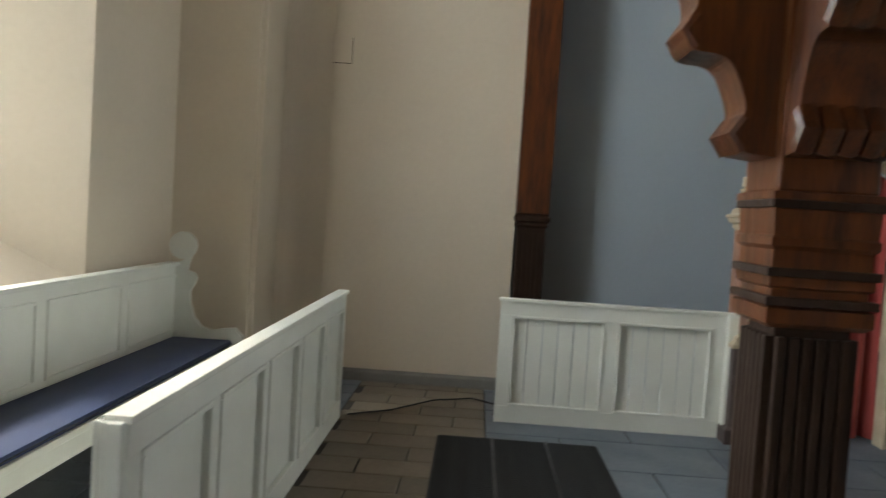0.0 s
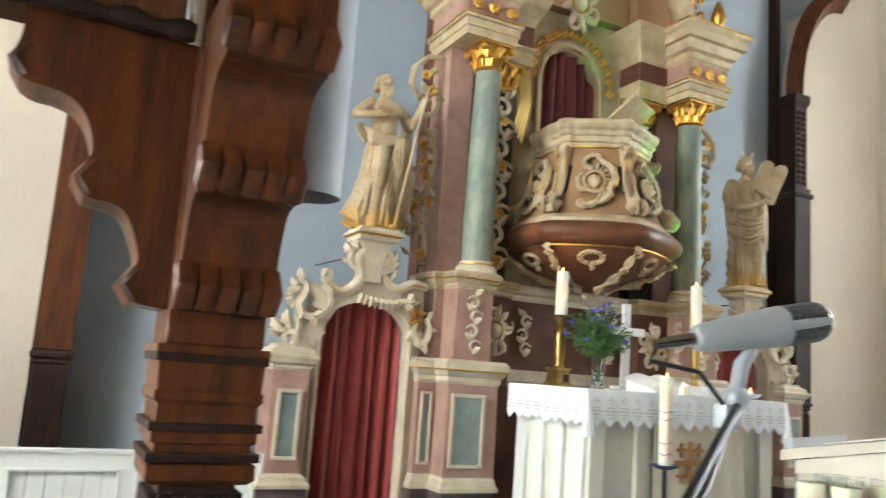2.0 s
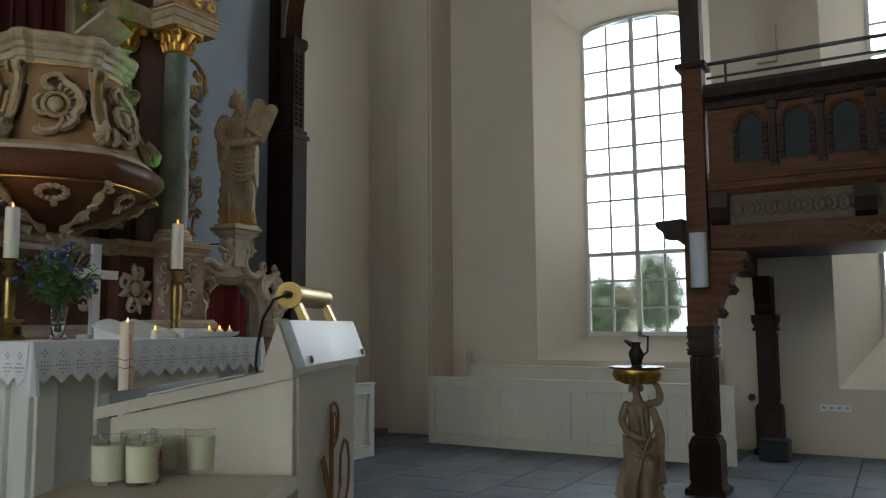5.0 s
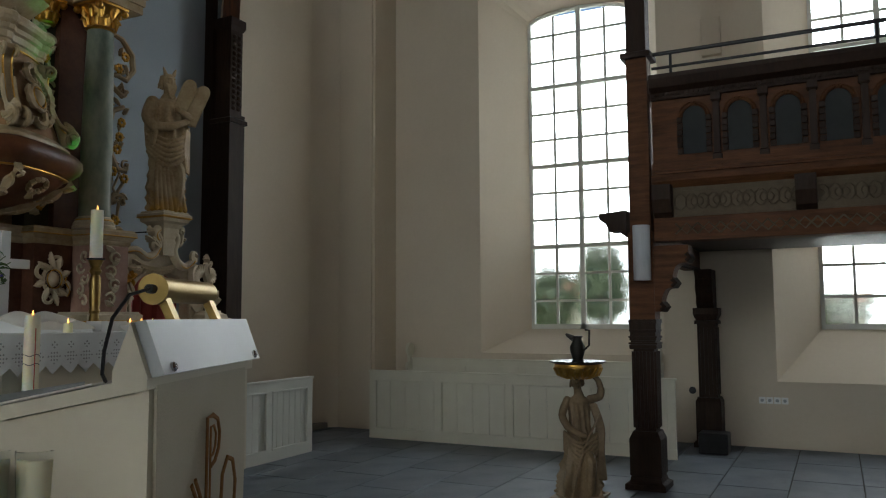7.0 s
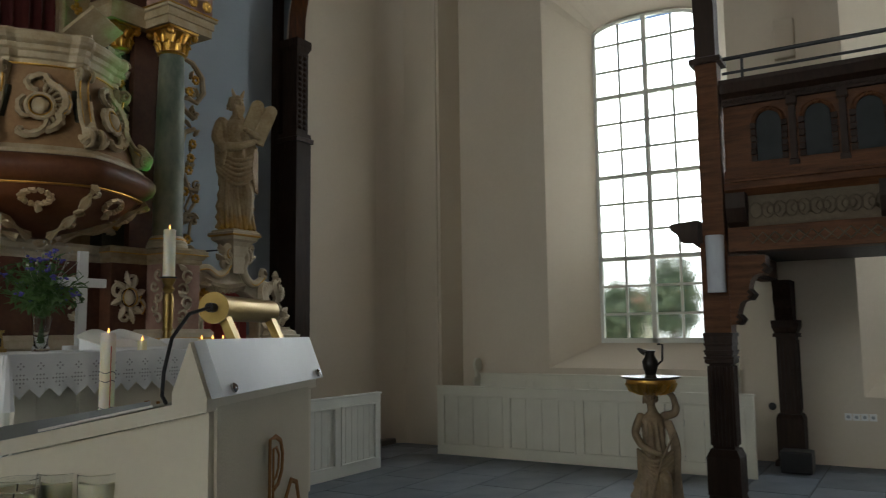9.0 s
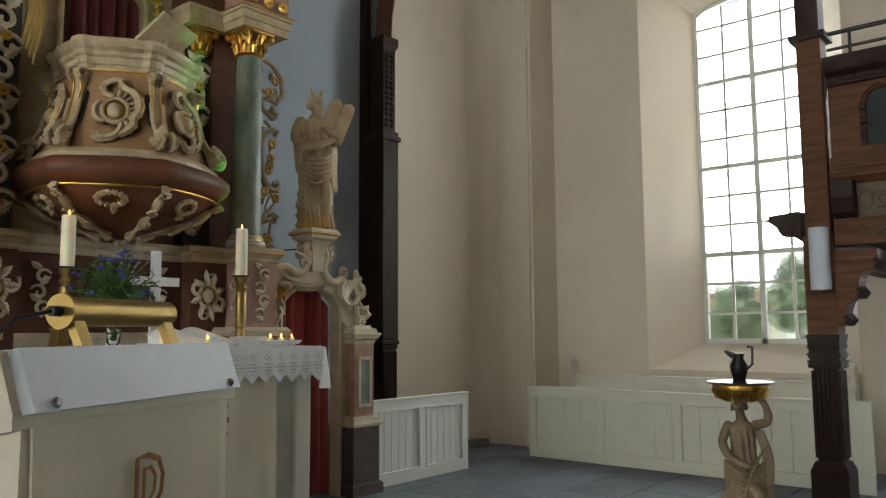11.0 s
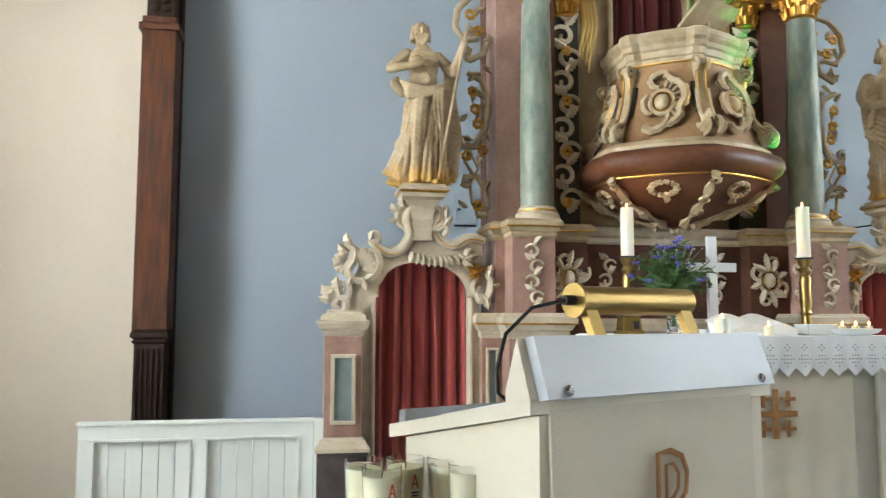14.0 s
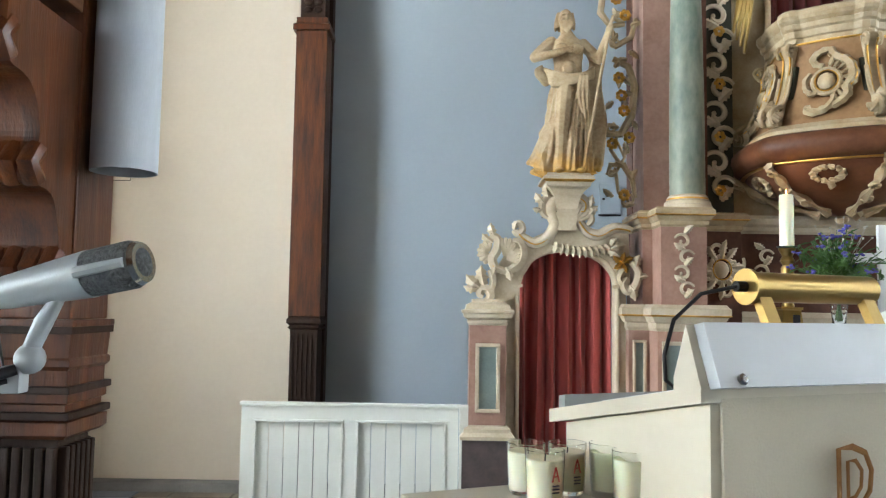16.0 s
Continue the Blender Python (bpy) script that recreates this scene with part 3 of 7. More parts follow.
def gallery(s):
    """A side gallery, its front along y, its end beam towards the wall."""
    xp, yp = (C - 3.91, 1.78) if s < 0 else (C + 4.12, 1.58)
    xw = XL if s < 0 else XR
    near = s < 0
    # lit and shaded wood: the east side takes the darker copies
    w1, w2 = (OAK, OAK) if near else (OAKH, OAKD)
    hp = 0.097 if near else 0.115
    gallery_post(xp, yp, ZC, near, hp)
    # carved knees: towards the wall and along the front
    for nm, sgn in (("towards_wall", s),):
        k = thing("carved_knee_brace", "carved wooden knee brace with scrolled hollows", "brace", "gallery braces")
        part("brace_board", prism(bmesh.new(), bracket(None, xp + sgn * (hp + 0.006), 1.64, 0.35, 0.58, sgn), "y", yp - 0.07, yp + 0.07), OAK if near else OAKH, k)
        bm = bmesh.new()
        for u, z in ((0.068, 1.685), (0.18, 1.892), (0.325, 2.113)):
            for q in range(5):
                tube(bm, [(xp + sgn * (hp + u), yp - 0.058 + q * 0.029, z + 0.032), (xp + sgn * (hp + u + 0.024), yp - 0.058 + q * 0.029, z), (xp + sgn * (hp + u), yp - 0.058 + q * 0.029, z - 0.032)], 0.016, 8)
        explode("carved_roll", bm, OAK if near else OAKH, k)
    k = thing("carved_knee_brace", "dark carved wooden knee brace under the gallery front", "brace", "gallery braces")
    bw = prism(bmesh.new(), bracket(None, yp - hp - 0.006, 1.64, 0.33, 0.62, -1), "x", xp - hp, xp + hp)
    part("brace_board", bw, w1, k)
    bm = bmesh.new()
    for u, z in ((0.06, 1.688), (0.165, 1.91), (0.30, 2.145)):
        for q in range(5):
            tube(bm, [(xp - (hp - 0.012) * (1 - q / 2), yp - hp - u, z + 0.035), (xp - (hp - 0.012) * (1 - q / 2), yp - hp - u - 0.032, z), (xp - (hp - 0.012) * (1 - q / 2), yp - hp - u, z - 0.035)], 0.024, 8)
    explode("carved_roll", bm, OAK if near else OAKD, k)
    # end beam to the wall
    g = thing("gallery_end_beam", "dark wooden end beam of the gallery", "beam", "gallery beams")
    part("beam", B(xp + s * 0.14, xw, yp - 0.10, yp + 0.10, 2.24 if near else 2.18, 2.42, 0.008), OAKH, g)
    zr = 2.235 if near else 2.18
    n = 160
    bm = tube(bmesh.new(), [(xp + s * (hp + 0.02 + i * (abs(xw - xp) - 0.2) / n), yp - 0.10, zr) for i in range(n + 1)], [0.020 + 0.008 * math.sin(i * 1.05) for i in range(n + 1)], 8)
    part("rope_moulding", bm, OAKD, g, smooth=True)
    part("end_boarding", B(xp + s * 0.14, xw, yp - 0.03, yp + 0.03, 2.40, 3.85), OAKH, g)
    # front along the nave
    g = thing("gallery", "dark panelled wooden gallery front with arched panels", "gallery", "gallery fronts")
    y1, y0 = yp - 0.13, YB
    f = xp - s * 0.0
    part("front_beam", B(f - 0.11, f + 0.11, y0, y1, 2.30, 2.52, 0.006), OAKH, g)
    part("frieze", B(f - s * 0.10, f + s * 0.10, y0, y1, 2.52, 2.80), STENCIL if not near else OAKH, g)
    bm = bmesh.new()
    yy = y1 - 0.30
    while yy > -4.5:
        for q, zc, rr in ((0, 2.66, 0.055), (1, 2.66, 0.03)):
            for e in (-1, 1):
                tube(bm, [(f - s * 0.102, yy - q * 0.1 + e * rr * 0.9 + rr * math.cos(a * math.pi / 5), zc + rr * 1.3 * math.sin(a * math.pi / 5)) for a in range(11)], 0.007, 4)
        for e in (-1, 1):
            tube(bm, [(f - s * 0.112, yy + 0.1 - 0.05 * k, 2.41 + e * 0.05 * math.cos(k * 1.57)) for k in range(5)], 0.008, 4)
        yy -= 0.2
    for z in (2.545, 2.775):
        box(bm, f - s * 0.108, f - s * 0.098, -4.5, y1 - 0.2, z - 0.008, z + 0.008)
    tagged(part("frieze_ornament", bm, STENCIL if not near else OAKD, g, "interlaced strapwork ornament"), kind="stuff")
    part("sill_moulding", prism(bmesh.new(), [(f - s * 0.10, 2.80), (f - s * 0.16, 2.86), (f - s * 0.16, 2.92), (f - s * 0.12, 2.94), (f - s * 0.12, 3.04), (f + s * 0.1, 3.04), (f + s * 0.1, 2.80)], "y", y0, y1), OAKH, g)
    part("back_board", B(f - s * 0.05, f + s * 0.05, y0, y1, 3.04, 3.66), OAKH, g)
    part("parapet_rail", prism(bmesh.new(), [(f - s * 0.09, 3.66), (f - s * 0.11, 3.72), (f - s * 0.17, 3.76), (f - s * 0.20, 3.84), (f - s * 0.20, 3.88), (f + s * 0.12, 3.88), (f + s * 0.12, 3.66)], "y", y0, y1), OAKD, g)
    bm = bmesh.new()
    yy = y1 - 0.02
    while yy > -5:
        box(bm, f - s * 0.115, f - s * 0.09, yy - 0.022, yy, 3.685, 3.715)
        yy -= 0.045
    part("dentil", bm, OAKD, g)["kind"] = "stuff"
    # small bosses
    for i in range(5):
        yb = y1 - 0.10 - i * 1.22
        part("console", prism(bmesh.new(), [(f - s * 0.10, 2.82), (f - s * 0.24, 2.82), (f - s * 0.24, 2.68), (f - s * 0.19, 2.56), (f - s * 0.10, 2.52)], "y", yb - 0.085, yb + 0.085), OAKD, g)
    # stepped carved ornament under the panels
    bm = bmesh.new()
    for i in range(5):
        yb = y1 - 0.10 - i * 1.22
        for k in range(5):
            hw = 0.62 - k * 0.085
            if hw > 0.1:
                box(bm, f - s * (0.122 + 0.012 * (k % 2)), f - s * 0.10, yb - hw, min(yb + hw, y1), 3.02 - k * 0.034 - 0.02, 3.02 - k * 0.034)
    explode("stepped_moulding", bm, OAKH, g, False)
    # panels: pilasters, arches, smoked infill
    for i in range(10):
        yc = 1.06 - i * 0.405
        if yc < -3.5:
            break
        pf = f - s * 0.052
        bm = bmesh.new()
        arch = [(yc - 0.105, 3.12), (yc + 0.105, 3.12), (yc + 0.105, 3.47)]
        arch += [(yc + 0.105 * math.cos(a * math.pi / 8), 3.47 + 0.105 * math.sin(a * math.pi / 8)) for a in range(1, 8)]
        arch += [(yc - 0.105, 3.47)]
        part("arched_panel", prism(bm, arch, "x", pf - s * 0.004, pf), SLATE, g)
        bm = bmesh.new()
        tube(bm, [(pf - s * 0.012, yc + 0.125 * math.cos(a * math.pi / 10), 3.47 + 0.125 * math.sin(a * math.pi / 10)) for a in range(11)], 0.022, 6)
        part("panel_arch", bm, OAKH, g)
        bm = bmesh.new()
        for q in (-1, 1):
            for k in range(6):
                box(bm, pf - s * (0.03 if k % 2 else 0.016), pf, yc + q * 0.107, yc + q * 0.155, 3.12 + k * 0.06, 3.172 + k * 0.06, 0.004)
        explode("jamb_block", bm, OAKD, g, False)
        part("pilaster", stack(bmesh.new(), *sorted((pf - s * 0.045, pf)), yc - 0.2025 - 0.028, yc - 0.2025 + 0.028, [(3.04, 0.012), (3.09, 0.012), (3.10, 0), (3.58, 0), (3.60, 0.015), (3.66, 0.015)]), OAKD, g)
    # iron hand rail on the parapet
    r = thing("iron_rail", "thin black iron rail above the gallery parapet", "railing", "gallery rails")
    bm = bmesh.new()
    for z in (4.0, 4.14):
        tube(bm, [(f, y1, z), (f, y0 + 0.2, z)], 0.014 if z < 4.1 else 0.02, 8)
    part("rail_bar", bm, BLACK, r)
    for i in range(6):
        part("rail_post", tube(bmesh.new(), [(f, y1 - 0.18 - i * 1.75, 3.87), (f, y1 - 0.18 - i * 1.75, 4.14)], 0.014, 8), BLACK, r)
    # underside
    part("gallery_floor", B(xp + s * 0.11, xw, y0, yp - 0.10, 2.42, 2.56), OAKD, g)
    # corbel end towards the choir
    k = thing("beam_end", "carved projecting beam end on the gallery post", "beam end", "beam ends")
    part("nose", prism(bmesh.new(), [(yp + 0.141, 2.62), (yp + 0.40, 2.60), (yp + 0.40, 2.54), (yp + 0.34, 2.50), (yp + 0.30, 2.42), (yp + 0.22, 2.42), (yp + 0.141, 2.36)], "x", xp - 0.09, xp + 0.09), OAKD, k)
    # wall lamp
    l = thing("post_lamp", "unlit white paper cylinder lamp fixed to the gallery post", "lamp", "post lamps")
    lx, ly = xp - s * (hp + 0.085), yp - 0.03
    bm = bmesh.new()
    seg = 36
    rings = []
    for r, z in ((0.080, 1.935), (0.080, 2.45), (0.076, 2.45), (0.076, 1.935)):
        rings.append([bm.verts.new((lx + r * math.cos(2 * math.pi * i / seg), ly + r * math.sin(2 * math.pi * i / seg), z)) for i in range(seg)])
    for a, b in zip(rings, rings[1:] + rings[:1]):
        for i in range(seg):
            bm.faces.new((a[i], a[(i + 1) % seg], b[(i + 1) % seg], b[i]))
    part("shade", bm, SHADE, l, smooth=True)
    part("wall_plate", B(lx + s * 0.082, lx + s * 0.118, ly - 0.03, ly + 0.03, 2.10, 2.30, 0.004), OAKD, l)
    bm = bmesh.new()
    tube(bm, [(lx, ly, 2.2), (lx + s * 0.13, ly, 2.2)], 0.012, 8)
    ball(bm, (lx, ly, 2.2), 0.035)
    part("lamp_holder", bm, WHITE, l)
    # post against the wall
    if s > 0:
        xq = XR - 0.16
        q = thing("wall_post", "dark fluted wooden post standing against the wall", "post", "gallery posts")
        part("base", stack(bmesh.new(), xq - 0.13, xq + 0.13, yp - 0.32, yp - 0.06, [(0, 0.05), (0.06, 0.05), (0.08, 0.02), (0.55, 0.02), (0.6, 0)]), OAKD, q)
        part("shaft", stack(bmesh.new(), xq - 0.11, xq + 0.11, yp - 0.30, yp - 0.08, [(0.6, 0), (1.5, 0)]), OAKD, q)
        bm = bmesh.new()
        for kk in range(5):
            o = -0.09 + kk * 0.045
            box(bm, xq + o - 0.012, xq + o + 0.012, yp - 0.312, yp - 0.30, 0.64, 1.46)
            box(bm, xq - 0.122, xq - 0.11, yp - 0.19 + o - 0.012, yp - 0.19 + o + 0.012, 0.64, 1.46)
        explode("flute", bm, OAKD, q, False)
        part("capital", stack(bmesh.new(), xq - 0.12, xq + 0.12, yp - 0.31, yp - 0.07, [(1.5, 0.02), (1.54, 0.02), (1.55, 0), (1.62, 0.03), (1.7, 0.03)]), OAKD, q)
        part("bracket", prism(bmesh.new(), [(xq + 0.13, 1.70), (xq - 0.13, 1.70), (xq - 0.20, 1.76), (xq - 0.17, 1.84), (xq - 0.26, 1.95), (xq - 0.22, 2.05), (xq - 0.30, 2.17), (xq + 0.13, 2.17)], "y", yp - 0.29, yp - 0.09), OAKD, q)


gallery(-1)
gallery(1)


# choir posts of dark timber, with curved heads; the right one's shade is in its colour
for s in (-1, 1):
    t = thing("choir_post", "brown stained timber post framing the choir opening", "post", "choir posts")
    x0, x1 = C + s * 4.30, C + s * 4.02
    xa, xb = min(x0, x1), max(x0, x1)
    part("fluted_foot", stack(bmesh.new(), xa + 0.02, xb - 0.02, YA - 0.14, YA + 0.12, [(0, 0.03), (0.3, 0.03), (0.32, 0), (1.40, 0)]), OAKD, t)
    bm = bmesh.new()
    for k in range(6):
        box(bm, xa + 0.03 + k * 0.042, xa + 0.05 + k * 0.042, YA - 0.155, YA - 0.14, 0.40, 1.36)
    explode("flute", bm, OAKD, t, False)
    part("collar", stack(bmesh.new(), xa + 0.02, xb - 0.02, YA - 0.14, YA + 0.12, [(1.40, 0.0), (1.42, 0.02), (1.44, 0.005), (1.46, 0.03), (1.49, 0.03), (1.51, 0.015), (1.52, 0.02)]), OAKD, t)
    # darker wood on the right shaft stands for its shade
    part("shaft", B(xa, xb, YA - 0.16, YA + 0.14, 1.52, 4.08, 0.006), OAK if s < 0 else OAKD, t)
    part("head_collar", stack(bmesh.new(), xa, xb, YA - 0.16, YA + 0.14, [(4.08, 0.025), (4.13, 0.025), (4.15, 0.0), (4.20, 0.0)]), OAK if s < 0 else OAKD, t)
    part("carved_head", stack(bmesh.new(), xa + 0.03, xb - 0.03, YA - 0.13, YA + 0.11, [(4.20, 0.0), (5.3, 0.0), (5.36, 0.03), (5.46, 0.03)]), OAKD, t)
    bm = bmesh.new()
    for k in range(14):
        for q in (-1, 1):
            ball(bm, ((xa + xb) / 2 + q * 0.045, YA - 0.135, 4.28 + k * 0.072), 0.042, 0.025, 0.03, 8)
    part("carved_leaf_band", bm, OAKD, t, smooth=True)
    pts = [(C + s * (4.16 + 0.95 * (1 - math.cos(i / 8 * math.pi / 2))), YA - 0.02, 5.45 + 1.6 * math.sin(i / 8 * math.pi / 2)) for i in range(9)]
    part("arched_brace", tube(bmesh.new(), pts, 0.15, 4), OAK, t)


# ---------------------------------------------------------------- panelled fronts and benches
def panelled(name, label, group, xa, xb, y, n, boards, mtl, along="x", flip=1, h=0.90, end=False):
    """A framed front with recessed boarded fields; along x it faces -y, along y it faces flip*x."""
    t = thing(name, label, "panel", group)
    th = 0.05
    def P(u0, u1, d0, d1, z0, z1, bev=0.0):
        if along == "x":
            return B(u0, u1, y + d0, y + d1, z0, z1, bev)
        return B(y - flip * d0, y - flip * d1, u0, u1, z0, z1, bev)
    L = xb - xa
    bm = bmesh.new()
    part("bottom_rail", P(xa, xb, 0, th, 0.0, 0.12, 0.003), mtl, t)
    part("top_rail", P(xa, xb, 0, th, h - 0.12, h - 0.025, 0.003), mtl, t)
    part("cap", P(xa - 0.012, xb + 0.012, -0.015, th + 0.015, h - 0.025, h, 0.006), mtl, t)
    w = 0.09
    fw = (L - w) / n
    for i in range(n + 1):
        part("stile", P(xa + i * fw, xa + i * fw + w, 0.001, th - 0.001, 0.12, h - 0.12, 0.002), mtl, t)
    for i in range(n):
        u0, u1 = xa + i * fw + w, xa + (i + 1) * fw
        bw = (u1 - u0) / boards
        for k in range(boards):
            part("board", P(u0 + k * bw + 0.0025, u0 + (k + 1) * bw - 0.0025, 0.024, 0.036, 0.12, h - 0.12, 0.002), mtl, t)
        for a, b, z0, z1 in ((u0, u1, 0.12, 0.14), (u0, u1, h - 0.14, h - 0.12), (u0, u0 + 0.02, 0.14, h - 0.14), (u1 - 0.02, u1, 0.14, h - 0.14)):
            part("moulding", P(a, b, -0.008, 0.022, z0, z1, 0.005), mtl, t)
    return t


panelled("panelled_screen", "white painted panelled screen beside the altar wall", "altar screens", C - 4.413, C - 2.815, 5.66, 2, 6, CREAM)
panelled("panelled_screen", "white painted panelled screen beside the altar wall", "altar screens", C + 2.815, C + 4.413, 5.66, 2, 6, CREAM)
for s in (-1, 1):
    part("filler_board", B(C + s * 2.81, C + s * 2.74, 5.60, 5.70, 0, 0.90, 0.004), CREAM, thing("screen_post", "white painted post joining screen and altar", "post", "screen posts"))
panelled("stall_screen", "white painted panelled bench front", "stall screens", 2.05, 5.48, -0.925, 5, 1, CREAM, along="y", flip=1)
edge = thing("stall_post", "white painted layered end post of the bench front", "post")
for x0, x1, q in ((-1.012, -0.992, 2.028), (-0.990, -0.972, 2.022), (-0.970, -0.928, 2.012)):
    part("end_board", B(x0, x1, q, 2.048, 0.0, 0.885, 0.005), CREAM, edge)
prop = thing("wooden_prop", "white painted slanting prop under the bench front", "prop")
part("prop_bar", tube(bmesh.new(), [(-1.02, 2.14, 0.44), (-1.30, 2.24, 0.24)], 0.022, 4), CREAM, prop)
part("prop_foot", B(-1.34, -1.27, 2.20, 2.28, 0.0, 0.235, 0.006), CREAM, prop)
panelled("stall_screen", "cream painted boarded bench front", "stall screens", 1.60, 5.62, 10.22, 4, 4, GREENCREAM, along="y", flip=-1)


def bench(s, mtl):
    """Wall bench: panelled back, seat board, cushion, scrolled end."""
    xb = XL + 0.15 if s < 0 else XR - 0.12
    t = thing("wall_bench", "white painted church bench with scrolled end along the wall", "bench", "wall benches")
    y0, y1 = 1.95, 5.62
    part("backrest", B(xb, xb - s * 0.045, y0, y1, 0.30, 0.985, 0.004), mtl, t)
    part("back_cap", B(xb + s * 0.01, xb - s * 0.075, y0, y1 - 0.02, 0.985, 1.01, 0.006), mtl, t)
    for i in range(4):
        u0 = y0 + 0.1 + i * 0.93
        bm = bmesh.new()
        for a, b, z0, z1 in ((u0, u0 + 0.83, 0.90, 0.915), (u0, u0 + 0.83, 0.50, 0.515), (u0, u0 + 0.015, 0.515, 0.90), (u0 + 0.815, u0 + 0.83, 0.515, 0.90)):
            box(bm, xb - s * 0.045, xb - s * 0.057, a, b, z0, z1)
        part("back_moulding", bm, mtl, t)
    part("seat", B(xb - s * 0.05, xb - s * 0.50, y0, y1 - 0.03, 0.40, 0.435, 0.006), mtl, t)
    part("seat_front", B(xb - s * 0.47, xb - s * 0.49, y0, y1 - 0.03, 0.31, 0.40, 0.003), mtl, t)
    # scrolled end board
    prof = [(0.0, 0.0), (0.40, 0.0), (0.36, 0.10), (0.42, 0.22), (0.50, 0.32), (0.56, 0.42), (0.555, 0.50), (0.50, 0.555), (0.42, 0.55),
            (0.33, 0.53), (0.25, 0.55), (0.19, 0.62), (0.16, 0.72), (0.155, 0.80), (0.19, 0.86), (0.20, 0.90), (0.18, 0.935), (0.13, 0.95), (0.135, 0.985)]
    for a in range(-2, 12):
        prof.append((0.09 + 0.10 * math.cos(a * math.pi / 7), 1.13 + 0.10 * math.sin(a * math.pi / 7)))
    prof += [(0.03, 0.99), (0.0, 0.97)]
    for ye in (y1 - 0.03, y0 + 0.01):
        part("bench_end", prism(bmesh.new(), [(xb - s * p[0], p[1]) for p in prof], "y", ye, ye + 0.04), mtl, t)
    c = thing("seat_cushion", "long navy blue upholstered bench cushion", "cushion", "bench cushions")
    part("pad", B(xb - s * 0.06, xb - s * 0.49, y0 + 0.05, y1 - 0.06, 0.435, 0.475, 0.014), CUSHION, c, smooth=True)
    part("piping", B(xb - s * 0.062, xb - s * 0.494, y0 + 0.046, y1 - 0.056, 0.449, 0.456, 0.002), BLACK, c)


bench(-1, CREAM)
bench(1, GREENCREAM)


# ---------------------------------------------------------------- pulpit altar
retable = thing("pulpit_altar", "marbled baroque pulpit altar with gilded carving and columns", "altar")


def rpart(name, bm, m, label="", smooth=False):
    return part(name, bm, m, retable, label, smooth)


def span(s, u0, u1):
    return sorted((C + s * u0, C + s * u1))


def cornice(bm, s, u0, u1, y0, y1, z0, z1, o=0.05):
    h = z1 - z0
    return stack(bm, *span(s, u0, u1), y0, y1, [(z0, 0.0), (z0 + 0.12 * h, 0.012), (z0 + 0.30 * h, 0.012), (z0 + 0.34 * h, o * 0.45), (z0 + 0.55 * h, o * 0.8), (z0 + 0.60 * h, o), (z0 + 0.85 * h, o), (z0 + 0.9 * h, o * 0.8), (z1, o * 0.6)])


def framed(s, u0, u1, y, z0, z1, w=0.028):
    """A grey-green field in a raised cream frame, facing -y."""
    xa, xb = span(s, u0, u1)
    rpart("panel_field", B(xa + w, xb - w, y - 0.004, y + 0.01, z0 + w, z1 - w), TEAL)
    for a, b, c, d in ((xa, xb, z0, z0 + w), (xa, xb, z1 - w, z1), (xa, xa + w, z0 + w, z1 - w), (xb - w, xb, z0 + w, z1 - w)):
        rpart("panel_frame", B(a, b, y - 0.022, y + 0.01, c, d, 0.006), IVORY)


def cartouche(cx, y, cz, h, s=1, gold=True, name="carved_cartouche"):
    """Rocaille ornament: oval boss, C-scrolls and leaf sprays."""
    bm = bmesh.new()
    ball(bm, (cx, y, cz), h * 0.13, h * 0.09, h * 0.15, 14)
    for i in range(18):
        a = i / 18 * 2 * math.pi
        ball(bm, (cx + math.cos(a) * h * 0.20, y, cz + math.sin(a) * h * 0.22), h * 0.045, h * 0.04, h * 0.05, 6)
    spiral(bm, cx - s * h * 0.22, y, cz + h * 0.10, h * 0.19, 0.6, 0.85, 0.26, s)
    spiral(bm, cx + s * h * 0.22, y, cz - h * 0.12, h * 0.20, 3.6, 0.85, 0.26, s)
    spiral(bm, cx + s * h * 0.05, y, cz + h * 0.34, h * 0.15, -1.5, 0.9, 0.28, s)
    spiral(bm, cx - s * h * 0.06, y, cz - h * 0.36, h * 0.15, 1.6, 0.9, 0.28, s)
    r = rpart(name, bm, IVORY, "ivory rocaille carving with gilt edges", True)
    bm = bmesh.new()
    for a, l in ((1.5, 0.30), (1.0, 0.26), (2.2, 0.24), (-1.5, 0.30), (-0.9, 0.26), (-2.2, 0.24), (0.2, 0.22), (3.3, 0.22)):
        leafy(bm, (cx + math.cos(a) * h * 0.18, cz + math.sin(a) * h * 0.22), a + 0.25 * s, h * l, h * 0.07, y - 0.01, h * 0.05)
    plane_leaf_solid(bm, 0.02)
    explode("carved_leaf", bm, IVORY, r)
    if gold:
        bm = bmesh.new()
        tube(bm, [(cx + math.cos(a * 0.35) * h * 0.155, y - h * 0.06, cz + math.sin(a * 0.35) * h * 0.175) for a in range(19)], h * 0.012, 6)
        tube(bm, [(cx + s * h * (0.30 + 0.05 * math.sin(k * 0.7)), y - 0.012, cz - h * 0.32 + k * h * 0.045) for k in range(9)], h * 0.015, 6)
        part("gilt_edge", bm, GOLD, r, smooth=True)


